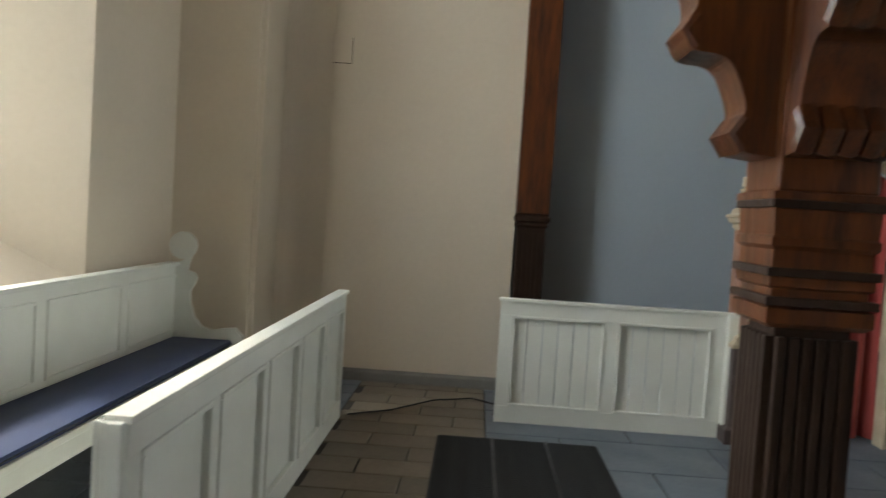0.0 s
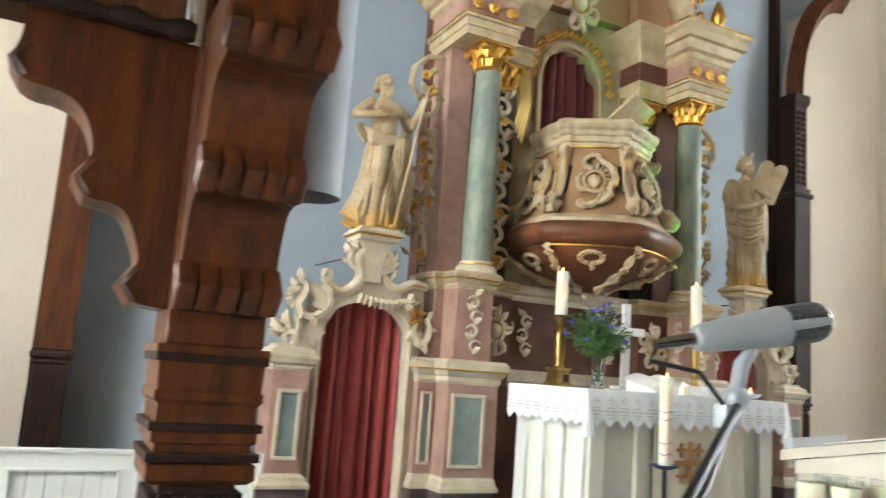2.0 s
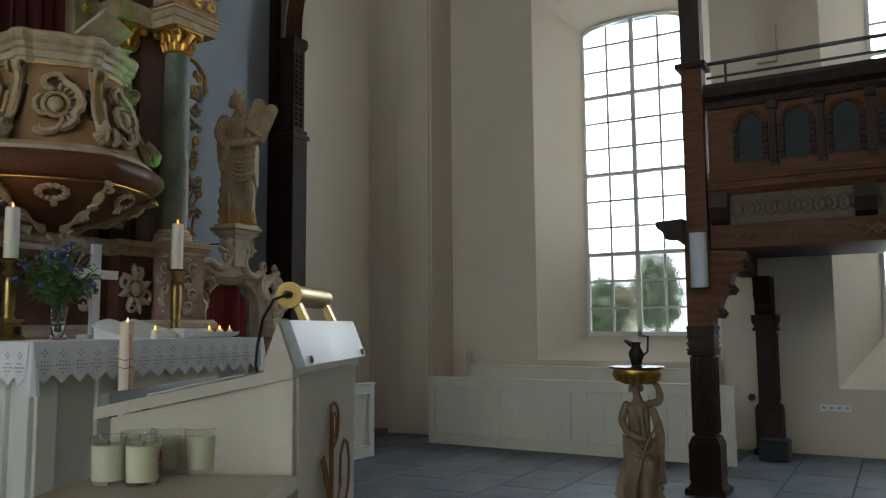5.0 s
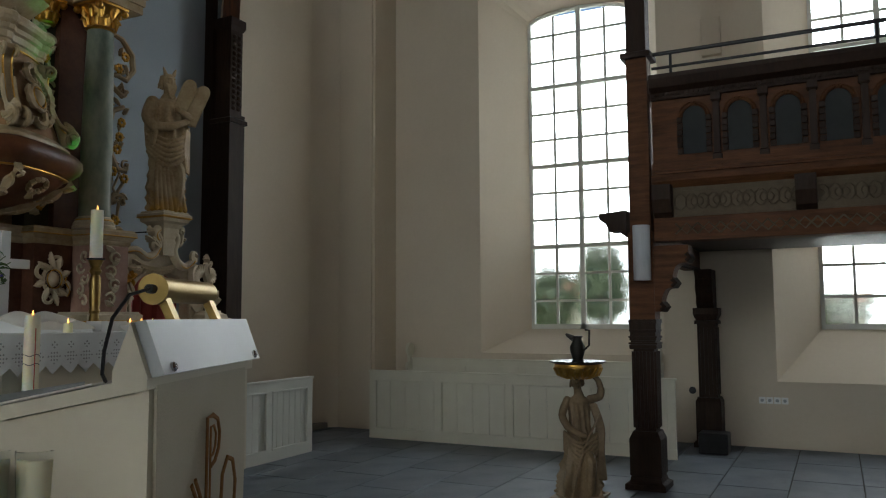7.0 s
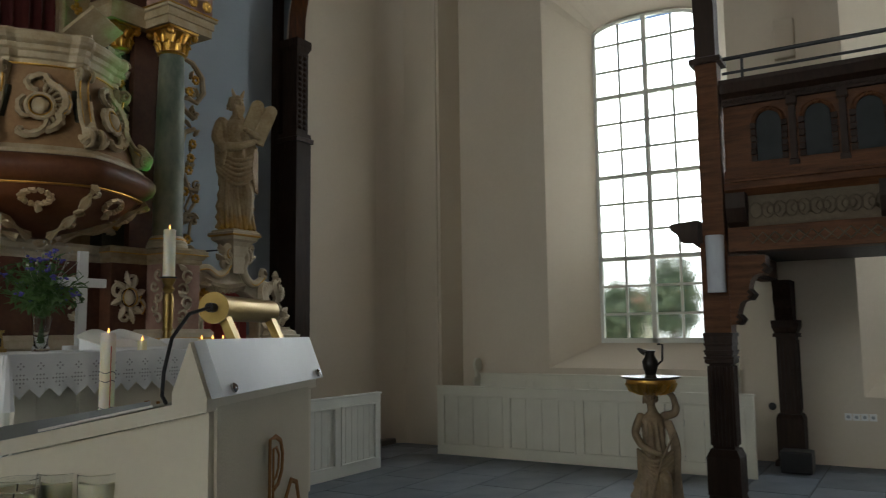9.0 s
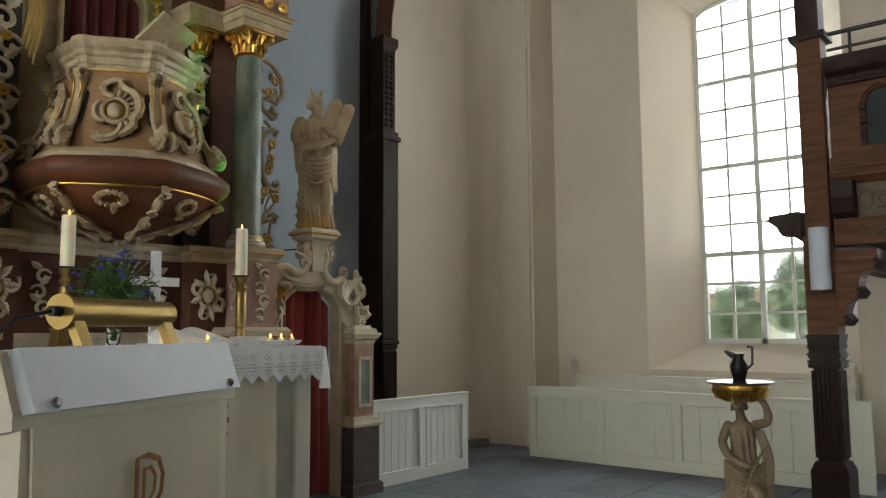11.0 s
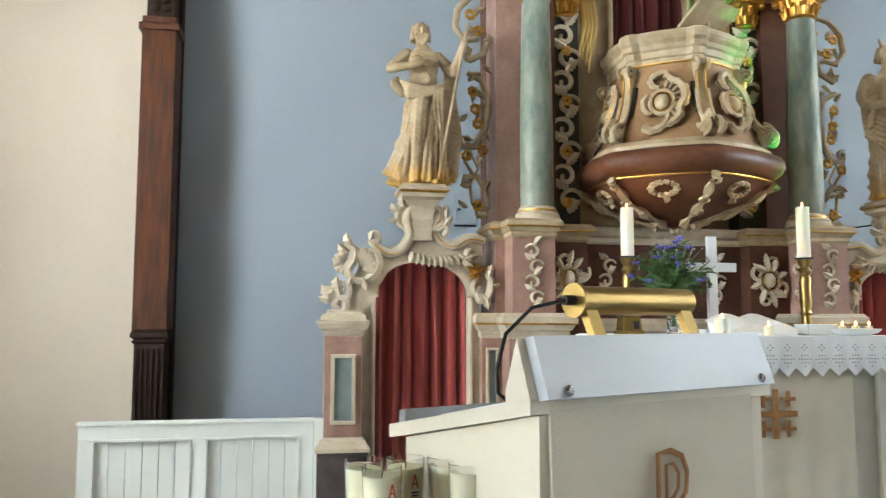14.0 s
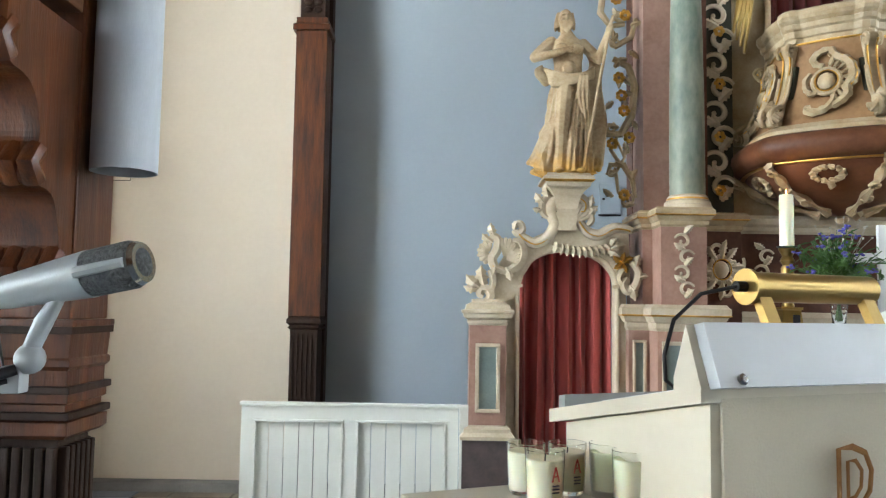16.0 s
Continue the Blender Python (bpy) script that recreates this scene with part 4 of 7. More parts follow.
def spray(cx, y, cz, h, s, m=IVORY, name="carved_spray", n=5):
    """Upright ornament of alternating scrolls and leaves."""
    bm = bmesh.new()
    st = h / n
    for i in range(n):
        z = cz - h / 2 + st * (i + 0.5)
        q = s if i % 2 else -s
        spiral(bm, cx + q * st * 0.12, y, z, st * 0.52, (0.4 if q > 0 else 2.7), 0.95, 0.27, q)
    lf = bmesh.new()
    for i in range(n + 1):
        z = cz - h / 2 + st * i
        q = s if i % 2 else -s
        leafy(lf, (cx, z), 1.57 - q * 0.9, st * 0.75, st * 0.24, y - 0.012, 0.035)
    r = rpart(name, bm, m, smooth=True)
    plane_leaf_solid(lf, 0.015)
    explode("carved_leaf", lf, m, r)
    return r


def curtain(name, x0, x1, y, z0, spring, top, folds, m, label):
    """Hanging cloth with round folds, cut to an arch."""
    bm = bmesh.new()
    n = folds * 8
    grid = []
    xc, hw = (x0 + x1) / 2, (x1 - x0) / 2
    for i in range(n + 1):
        f = i / n
        x = x0 + (x1 - x0) * f
        zt = spring + (top - spring) * math.sqrt(max(0.0, 1 - ((x - xc) / hw) ** 2))
        col = []
        for k in range(9):
            g = k / 8
            ph = 2 * math.pi * folds * f + 0.5 * math.sin(5.1 * f) + 0.25 * math.sin(3 * g + 7 * f)
            col.append(bm.verts.new((x + 0.012 * math.sin(ph * 0.5 + g * 2), y + 0.055 * math.sin(ph) * (1.0 - 0.3 * g) + 0.01 * math.sin(ph * 2.3), z0 + (zt - z0) * g)))
        grid.append(col)
    for a, b in zip(grid, grid[1:]):
        for k in range(8):
            bm.faces.new((a[k], b[k], b[k + 1], a[k + 1]))
    r = bmesh.ops.extrude_face_region(bm, geom=bm.faces[:])
    bmesh.ops.translate(bm, vec=(0, 0.008, 0), verts=[v for v in r["geom"] if isinstance(v, bmesh.types.BMVert)])
    return tagged(part(name, bm, m, smooth=True), label, "curtain", "altar curtains")


def arch_plate(xa, xb, y0, y1, z0, ztop, ax0, ax1, spring, top):
    """A board with an arched opening down to its foot."""
    bm = bmesh.new()
    xc, hw = (ax0 + ax1) / 2, (ax1 - ax0) / 2
    arc = [(ax0, spring)] + [(xc - hw * math.cos(a * math.pi / 16), spring + (top - spring) * math.sin(a * math.pi / 16)) for a in range(1, 16)] + [(ax1, spring)]
    out = [(xa, spring)] + [(xa + (xb - xa) * a / 16, ztop(a / 16)) for a in range(1, 16)] + [(xb, spring)]
    for y in (y0, y1):
        lo, hi = [bm.verts.new((p[0], y, p[1])) for p in arc], [bm.verts.new((p[0], y, p[1])) for p in out]
        for i in range(16):
            bm.faces.new((lo[i], lo[i + 1], hi[i + 1], hi[i]))
        if y == y0:
            keep = (lo, hi)
    for i in range(16):
        for a, b in ((keep[0], lo), (keep[1], hi)):
            bm.faces.new((a[i], a[i + 1], b[i + 1], b[i]))
    box(bm, xa, ax0, y0, y1, z0, spring)
    box(bm, ax1, xb, y0, y1, z0, spring)
    return bm


def capital(x, y, z0, r):
    bm = lathe(bmesh.new(), [(r, z0), (r * 1.12, z0 + 0.015), (r, z0 + 0.03), (r * 1.05, z0 + 0.12), (r * 1.5, z0 + 0.20), (r * 1.35, z0 + 0.21)], x, y, 16)
    box(bm, x - r * 1.45, x + r * 1.45, y - r * 1.45, y + r * 1.45, z0 + 0.21, z0 + 0.235, 0.006)
    for row, (rr, zz, n) in enumerate(((1.05, 0.06, 10), (1.15, 0.13, 10))):
        for i in range(n):
            a = 2 * math.pi * (i + 0.5 * row) / n
            c, d = math.cos(a), math.sin(a)
            tube(bm, [(x + r * rr * c, y + r * rr * d, z0 + zz - 0.03), (x + r * (rr + 0.12) * c, y + r * (rr + 0.12) * d, z0 + zz + 0.03), (x + r * (rr + 0.32) * c, y + r * (rr + 0.32) * d, z0 + zz + 0.05), (x + r * (rr + 0.36) * c, y + r * (rr + 0.36) * d, z0 + zz + 0.03)], [0.016, 0.022, 0.018, 0.01], 6)
    for i in range(4):
        a = math.pi / 4 + i * math.pi / 2
        ball(bm, (x + r * 1.7 * math.cos(a), y + r * 1.7 * math.sin(a), z0 + 0.185), 0.034, seg=8)
    return bm


for s in (-1, 1):
    # wing: pillar
    xa, xb = span(s, 2.745, 2.475)
    rpart("wing_plinth", stack(bmesh.new(), *span(s, 2.79, 2.43), 5.53, 5.90, [(0, 0.03), (0.10, 0.03), (0.12, 0), (0.67, 0)]), STONEM, "dark marbled stone plinth")
    rpart("plinth_moulding", stack(bmesh.new(), *span(s, 2.745, 2.475), 5.57, 5.86, [(0.67, 0.06), (0.695, 0.06), (0.72, 0.035), (0.745, 0.03), (0.76, 0.004), (0.77, 0.0)]), IVORY)
    rpart("wing_pillar", B(xa, xb, 5.57, 5.86, 0.77, 1.49, 0.004), PINK, "pink marbled pillar")
    framed(s, 2.70, 2.52, 5.57, 0.86, 1.36)
    rpart("pillar_cornice", stack(bmesh.new(), xa, xb, 5.57, 5.86, [(1.49, 0.0), (1.51, 0.012), (1.53, 0.012), (1.545, 0.035), (1.575, 0.045), (1.58, 0.055), (1.60, 0.055), (1.605, 0.03), (1.64, 0.02), (1.66, -0.02), (1.68, -0.02)]), IVORY)
    # wing: arched doorway
    ax0, ax1 = span(s, 2.375, 1.655)
    ox0, ox1 = span(s, 2.475, 1.575)
    rpart("arch_board", arch_plate(ox0, ox1, 5.70, 5.82, 0.0, lambda f: 2.02 + 0.20 * math.sin(math.pi * f), ax0, ax1, 1.80, 2.05), IVORY, "ivory painted doorway board")
    xc = (ax0 + ax1) / 2
    bm = bmesh.new()
    tube(bm, [(ax0 - 0.012, 5.69, 0.0), (ax0 - 0.012, 5.69, 1.79)], 0.018, 8)
    tube(bm, [(ax1 + 0.012, 5.69, 0.0), (ax1 + 0.012, 5.69, 1.79)], 0.018, 8)
    tube(bm, [(xc - 0.375 * math.cos(a * math.pi / 18), 5.69, 1.80 + 0.265 * math.sin(a * math.pi / 18)) for a in range(19)], 0.020, 8)
    for q in (-1, 1):
        box(bm, xc + q * 0.372 - 0.035, xc + q * 0.372 + 0.035, 5.67, 5.71, 1.775, 1.80, 0.004)
    rpart("arch_moulding", bm, IVORY, smooth=True)
    curtain("red_curtain", ax0 - 0.02, ax1 + 0.02, 5.90, 0.02, 1.80, 2.08, 7, RED, "pleated wine-red curtain hanging in an arched altar doorway")
    # rocaille crest over the doorway, rising to the statue's pedestal
    def U(u):
        return C + s * u

    def sweep(bm, pts, r, y=5.655, ridge=0.0, seg=9):
        """A carved roll along a smooth line, thin at both ends."""
        q = smooth_line(pts)
        n = len(q) - 1
        tube(bm, [(U(u), y, z) for u, z in q], [r * (0.55 + 0.55 * math.sin(math.pi * (0.08 + 0.84 * i / n))) for i in range(n + 1)], seg, up=(0, 1, 0.01), ridge=ridge)

    main = [(2.40, 2.20), (2.35, 2.145), (2.26, 2.105), (2.17, 2.15), (2.115, 2.25), (2.15, 2.35), (2.115, 2.425), (1.99, 2.47), (1.895, 2.425), (1.90, 2.36), (1.945, 2.355)]
    inner = [(1.95, 2.30), (1.91, 2.24), (1.86, 2.19), (1.78, 2.175), (1.68, 2.225), (1.60, 2.225), (1.54, 2.205)]
    band = bmesh.new()
    sweep(band, main, 0.042)
    sweep(band, inner, 0.038)
    crest = rpart("carved_crest", band, IVORY, "ivory rocaille crest with gilded edges", True)
    edge = [(2.545, 1.665), (2.60, 1.76), (2.555, 1.90), (2.46, 2.06), (2.38, 2.16), (2.28, 2.095), (2.19, 2.125), (2.12, 2.23), (2.14, 2.35), (2.10, 2.42), (1.99, 2.455), (1.90, 2.415), (1.93, 2.29), (1.87, 2.19),
            (1.78, 2.165), (1.68, 2.215), (1.56, 2.20), (1.545, 1.74), (1.60, 1.74), (1.635, 1.86), (1.71, 1.98), (1.83, 2.055), (1.99, 2.08), (2.15, 2.055), (2.27, 1.98), (2.345, 1.86), (2.38, 1.74), (2.46, 1.665)]
    part("crest_board", prism(bmesh.new(), [(U(u), z) for u, z in edge], "y", 5.672, 5.70), IVORY, crest)
    bm = bmesh.new()
    for pts, r in (([(2.60, 2.16), (2.545, 2.13), (2.55, 2.05), (2.585, 1.98), (2.555, 1.91), (2.50, 1.90)], 0.030),
                   ([(2.52, 1.89), (2.44, 1.90), (2.37, 1.96), (2.35, 2.04), (2.38, 2.11), (2.43, 2.12)], 0.028),
                   ([(2.70, 1.665), (2.63, 1.66), (2.59, 1.70), (2.61, 1.755), (2.66, 1.76), (2.675, 1.72), (2.645, 1.70)], 0.027),
                   ([(2.60, 1.73), (2.57, 1.82), (2.60, 1.90)], 0.022),
                   ([(2.42, 2.24), (2.375, 2.25), (2.36, 2.20), (2.395, 2.17), (2.425, 2.20)], 0.022),
                   ([(1.545, 1.97), (1.50, 1.90), (1.52, 1.80), (1.575, 1.76), (1.60, 1.81), (1.57, 1.85)], 0.028),
                   ([(1.60, 1.93), (1.64, 1.85), (1.60, 1.79)], 0.018),
                   ([(2.13, 2.29), (2.20, 2.33), (2.205, 2.41), (2.16, 2.45), (2.135, 2.41)], 0.024),
                   ([(1.88, 2.36), (1.845, 2.29), (1.87, 2.24)], 0.022)):
        sweep(bm, pts, r * 1.2, 5.645, 0.22, 10)
    explode("carved_scroll", bm, IVORY, crest)
    # shell fans
    bm = bmesh.new()
    for u, z, r, a0, a1, n in ((2.49, 1.99, 0.15, -0.35, 1.75, 10), (1.995, 2.24, 0.19, 0.5, 2.5, 10), (2.60, 2.03, 0.09, 1.6, 4.3, 7)):
        for i in range(n):
            a = a0 + (a1 - a0) * i / (n - 1)
            if s > 0:
                a = math.pi - a
            tube(bm, [(U(u) + math.cos(a) * r * f, 5.668 - 0.035 * math.sin(f * 2.6), z + math.sin(a) * r * f) for f in (0.12, 0.4, 0.7, 0.92, 1.0)], [0.008, 0.014, 0.02, 0.021, 0.012], 6)
    explode("shell_rib", bm, IVORY, crest)
    # frilled hem above the arch and leaf sprays
    bm = bmesh.new()
    for i in range(11):
        f = i / 10
        a = -1.9 + 0.9 * f
        leafy(bm, (U(2.10 - 0.40 * f), 2.115 - 0.03 * math.sin(math.pi * f)), a if s < 0 else math.pi - a, 0.085, 0.034, 5.652, 0.035, 3)
    for u, z, a, l in ((2.66, 1.76, 2.3, 0.19), (2.68, 1.76, 2.9, 0.14), (2.64, 1.78, 1.6, 0.19), (2.58, 2.10, 2.3, 0.13), (2.57, 2.15, 1.7, 0.13), (2.42, 2.20, 1.1, 0.10), (1.70, 2.07, 0.1, 0.15), (1.72, 2.06, -0.7, 0.13), (1.70, 2.09, 0.8, 0.10),
                       (1.52, 1.93, 1.1, 0.13), (1.56, 1.80, -1.3, 0.15), (1.50, 1.86, 0.0, 0.10), (2.48, 1.92, -1.3, 0.13), (2.20, 2.40, 2.1, 0.13), (2.17, 2.44, 1.6, 0.13), (2.21, 2.35, 2.8, 0.09), (1.86, 2.32, 0.7, 0.12), (1.85, 2.38, 1.3, 0.12), (2.56, 1.93, -2.0, 0.11)):
        leafy(bm, (U(u), z), a if s < 0 else math.pi - a, l * 0.8, l * 0.30, 5.645, 0.045, 3)
    plane_leaf_solid(bm, 0.022)
    explode("carved_leaf", bm, IVORY, crest)
    bm = bmesh.new()
    for a, l in ((0.4, 0.09), (1.3, 0.08), (2.4, 0.09), (3.6, 0.08), (5.0, 0.08)):
        leafy(bm, (U(1.61), 1.965), a, l, l * 0.33, 5.635, 0.03, 3)
    plane_leaf_solid(bm, 0.016)
    part("gilt_flower", bm, GOLD, crest, smooth=True)
    bm = bmesh.new()
    for pts in (main, inner, [(2.545, 2.12), (2.55, 2.05), (2.585, 1.98), (2.555, 1.91)]):
        q = smooth_line(pts)
        tube(bm, [(U(u), 5.622, z - 0.012) for u, z in q[2:-2]], 0.0065, 6)
    part("gilt_edge", bm, GOLD, crest, smooth=True)
    # statue pedestal
    px = C + s * 2.03
    bm = stack(bmesh.new(), px - 0.13, px + 0.13, 5.56, 5.80, [(2.20, -0.06), (2.36, -0.055), (2.46, -0.03), (2.50, 0.0), (2.52, 0.03), (2.55, 0.035), (2.565, 0.055), (2.59, 0.055), (2.60, 0.035), (2.62, 0.025)])
    rpart("statue_pedestal", bm, IVORY, "ivory moulded pedestal with gilt line")
    rpart("gilt_line", stack(bmesh.new(), px - 0.13, px + 0.13, 5.56, 5.80, [(2.552, 0.042), (2.564, 0.060), (2.568, 0.060), (2.57, 0.04)]), GOLD)
    # pedestals of the columns
    for nm, u0, u1, y0 in (("pilaster_pedestal", 1.575, 1.42, 5.62), ("column_pedestal", 1.42, 0.975, 5.40)):
        xa, xb = span(s, u0, u1)
        yb = 6.05
        rpart("stone_plinth", stack(bmesh.new(), xa, xb, y0, yb, [(0, 0.02), (0.08, 0.02), (0.10, 0.0), (0.66, 0.0)]), STONEM)
        rpart("plinth_moulding", stack(bmesh.new(), xa, xb, y0, yb, [(0.66, 0.03), (0.69, 0.03), (0.71, 0.015), (0.745, 0.01), (0.76, 0.0), (0.77, 0)]), IVORY)
        rpart(nm, B(xa, xb, y0, yb, 0.77, 1.47, 0.003), PINK, "pink marbled pedestal")
        rpart("pedestal_cornice", cornice(bmesh.new(), s, u0, u1, y0, yb, 1.47, 1.66, 0.06), IVORY)
        rpart("gilt_line", stack(bmesh.new(), xa, xb, y0, yb, [(1.573, 0.05), (1.58, 0.063), (1.586, 0.063), (1.59, 0.05)]), GOLD)
    framed(s, 1.545, 1.445, 5.62, 0.84, 1.40, 0.022)
    framed(s, 1.39, 1.09, 5.40, 0.84, 1.40)
    rpart("upper_pedestal", B(*span(s, 1.385, 1.055), 5.43, 6.05, 1.66, 2.22, 0.003), PINK, "pink marbled column pedestal")
    rpart("inner_pedestal", B(*span(s, 1.055, 0.70), 5.72, 6.05, 1.47, 2.22, 0.003), BROWNM, "dark red marbled pedestal")
    rpart("outer_pedestal", B(*span(s, 1.46, 1.385), 5.66, 6.05, 1.66, 2.22, 0.003), PINK)
    for u0, u1, y0 in ((1.385, 1.055, 5.43), (1.055, 0.70, 5.72), (1.46, 1.385, 5.66)):
        rpart("upper_cornice", cornice(bmesh.new(), s, u0, u1, y0, 6.05, 2.22, 2.36, 0.05), GILTIVORY)
        rpart("gilt_line", stack(bmesh.new(), *span(s, u0, u1), y0, 6.05, [(2.298, 0.042), (2.303, 0.054), (2.309, 0.054), (2.312, 0.042)]), GOLD)
    spray(C + s * 1.22, 5.42, 1.94, 0.46, s, n=4)
    cartouche(C + s * 0.86, 5.70, 1.93, 0.44, s)
    bm = bmesh.new()
    for k in range(5):
        spiral(bm, 5.56 + 0.05 * (k % 2), C + s * 1.05, 1.75 + k * 0.095, 0.055, 0.5 + k, 0.9, 0.3, 1, plane="yz")
    rpart("carved_spray", bm, IVORY, smooth=True)
    # column
    cx, cy = C + s * 1.147, 5.58
    rpart("column_base", lathe(bmesh.new(), [(0.175, 2.36), (0.175, 2.385), (0.165, 2.39), (0.168, 2.41), (0.155, 2.425), (0.142, 2.43), (0.146, 2.45), (0.132, 2.465)], cx, cy, 28), IVORY, smooth=True)
    rpart("gilt_ring", lathe(bmesh.new(), [(0.14, 2.426), (0.152, 2.43), (0.152, 2.44), (0.14, 2.444)], cx, cy, 28), GOLD, smooth=True)
    rpart("column", lathe(bmesh.new(), [(0.128, 2.46), (0.128, 2.8), (0.125, 3.2), (0.119, 3.6), (0.110, 4.0), (0.108, 4.09)], cx, cy, 28), GREENM, "grey-green marbled round column", True)
    rpart("column_capital", capital(cx, cy, 4.09, 0.112), GOLD, "gilded leaf capital", True)
    # pilasters behind
    rpart("pilaster", B(*span(s, 1.425, 1.20), 5.76, 6.10, 2.36, 4.33, 0.004), PINK, "pink marbled pilaster")
    rpart("inner_pilaster", B(*span(s, 1.20, 0.92), 5.80, 6.10, 2.36, 4.33, 0.004), BROWNM)
    rpart("vine_strip", B(*span(s, 0.92, 0.70), 5.86, 6.10, 2.36, 4.33, 0.004), DKGREEN)
    spray(C + s * 0.81, 5.85, 3.35, 1.75, s, n=9, name="carved_vine")
    for k in range(5):
        bm = bmesh.new()
        for i in range(6):
            ball(bm, (C + s * 0.81 + 0.028 * math.cos(i), 5.83, 2.55 + k * 0.42 + 0.028 * math.sin(i)), 0.02, 0.015, 0.02, 6)
        rpart("gilt_flower", bm, GOLD, smooth=True)
    # gilt drapery by the niche
    bm = bmesh.new()
    for k in range(4):
        u = 0.66 - 0.03 * k
        tube(bm, [(C + s * u, 5.90, 4.35), (C + s * (u - 0.02), 5.86, 4.05), (C + s * (u + 0.03), 5.87, 3.80 - 0.05 * k)], [0.03, 0.028, 0.012], 7)
    rpart("gilt_drapery", bm, BRASS, smooth=True)
    # entablature
    xa, xb = span(s, 1.46, 0.97)
    rpart("architrave", stack(bmesh.new(), xa, xb, 5.42, 6.1, [(4.33, 0.0), (4.40, 0.0), (4.405, 0.015), (4.47, 0.015), (4.475, 0.035), (4.50, 0.035)]), GILTIVORY)
    rpart("gilt_line", stack(bmesh.new(), xa, xb, 5.42, 6.1, [(4.50, 0.03), (4.505, 0.04), (4.515, 0.04), (4.52, 0.02)]), GOLD)
    rpart("frieze", B(xa, xb, 5.42, 6.1, 4.50, 4.70), PINK)
    rpart("main_cornice", stack(bmesh.new(), xa, xb, 5.42, 6.1, [(4.70, 0.0), (4.72, 0.03), (4.78, 0.03), (4.80, 0.07), (4.88, 0.10), (4.89, 0.14), (4.97, 0.14), (5.00, 0.17), (5.04, 0.17), (5.05, 0.1)]), GILTIVORY, "ivory moulded cornice with gilt lines")
    for z, o in ((4.786, 0.045), (4.885, 0.125), (5.035, 0.175)):
        rpart("gilt_line", stack(bmesh.new(), xa, xb, 5.42, 6.1, [(z, o), (z + 0.008, o + 0.006), (z + 0.016, o)]), GOLD)
    for u in (1.38, 1.22, 1.05):
        bm = bmesh.new()
        for i in range(7):
            ball(bm, (C + s * u + 0.03 * math.cos(i * 0.9), 5.40, 4.60 + 0.03 * math.sin(i * 0.9)), 0.026, 0.02, 0.026, 6)
        rpart("gilt_rosette", bm, GOLD, smooth=True)
    # inner recessed entablature beside the niche
    xa, xb = span(s, 0.97, 0.62)
    rpart("inner_architrave", stack(bmesh.new(), xa, xb, 5.72, 6.1, [(4.33, 0), (4.45, 0), (4.48, 0.02), (4.50, 0.02)]), GILTIVORY)
    rpart("inner_frieze", B(xa, xb, 5.72, 6.1, 4.50, 4.70), BROWNM)
    rpart("inner_cornice", stack(bmesh.new(), xa, xb, 5.72, 6.1, [(4.70, 0), (4.78, 0.03), (4.88, 0.09), (4.97, 0.12), (5.04, 0.15), (5.05, 0.08)]), GILTIVORY)
    rpart("inner_capital", capital(C + s * 0.81, 5.88, 4.10, 0.09), GOLD, "gilded leaf capital", True)
    # broken pediment and attic
    pts = [(1.05, 5.05), (0.98, 5.28), (0.86, 5.45), (0.72, 5.54), (0.58, 5.53), (0.50, 5.46), (0.51, 5.38), (0.57, 5.36)]
    for off, r, m, nm in ((0, 0.085, GILTIVORY, "pediment_scroll"), (-0.075, 0.016, GOLD, "gilt_edge")):
        rpart(nm, tube(bmesh.new(), [(C + s * u, 5.55 + off, z) for u, z in pts], [r * (1 - 0.06 * i) for i in range(len(pts))], 8, flat=1.6), m, smooth=True)
    rpart("attic", stack(bmesh.new(), *span(s, 1.30, 0.62), 5.80, 6.2, [(5.05, 0.03), (5.12, 0.03), (5.14, 0), (6.0, 0), (6.05, 0.05), (6.15, 0.05)]), OCHRE, "ochre painted attic block")
    bm = bmesh.new()
    for k in range(3):
        spiral(bm, C + s * 1.27, 5.62, 5.15 + 0.17 * k, 0.10, 0.5 + 2 * k, 1.0, 0.3, 1 if k % 2 else -1)
    lathe(bm, [(0.05, 5.05), (0.07, 5.1), (0.03, 5.16), (0.08, 5.28), (0.05, 5.38), (0.02, 5.45)], C + s * 1.42, 5.5, 10)
    rpart("gilt_vase", bm, GOLD, smooth=True)
    # open vine work between statue and pilaster
    bm = bmesh.new()
    def VV(u, z):
        return (C + s * u, 5.84, z)
    for pts, r in (([(1.46, 4.25), (1.60, 4.22), (1.72, 4.10), (1.74, 3.95), (1.66, 3.84), (1.55, 3.86)], 0.026),
                   ([(1.46, 3.90), (1.50, 3.75), (1.62, 3.68), (1.68, 3.74)], 0.024),
                   ([(1.64, 3.58), (1.52, 3.52), (1.47, 3.35), (1.50, 3.12), (1.58, 2.98), (1.68, 2.98), (1.70, 3.05)], 0.030),
                   ([(1.60, 2.98), (1.66, 2.86), (1.58, 2.74), (1.48, 2.66)], 0.016),
                   ([(1.68, 2.66), (1.66, 2.74), (1.56, 2.74), (1.49, 2.62), (1.47, 2.48)], 0.022),
                   ([(1.62, 2.95), (1.55, 2.80), (1.62, 2.68), (1.60, 2.52), (1.50, 2.44)], 0.013)):
        tube(bm, [VV(u, z) for u, z in pts], [r * (0.75 + 0.4 * math.sin(math.pi * i / (len(pts) - 1))) for i in range(len(pts))], 7)
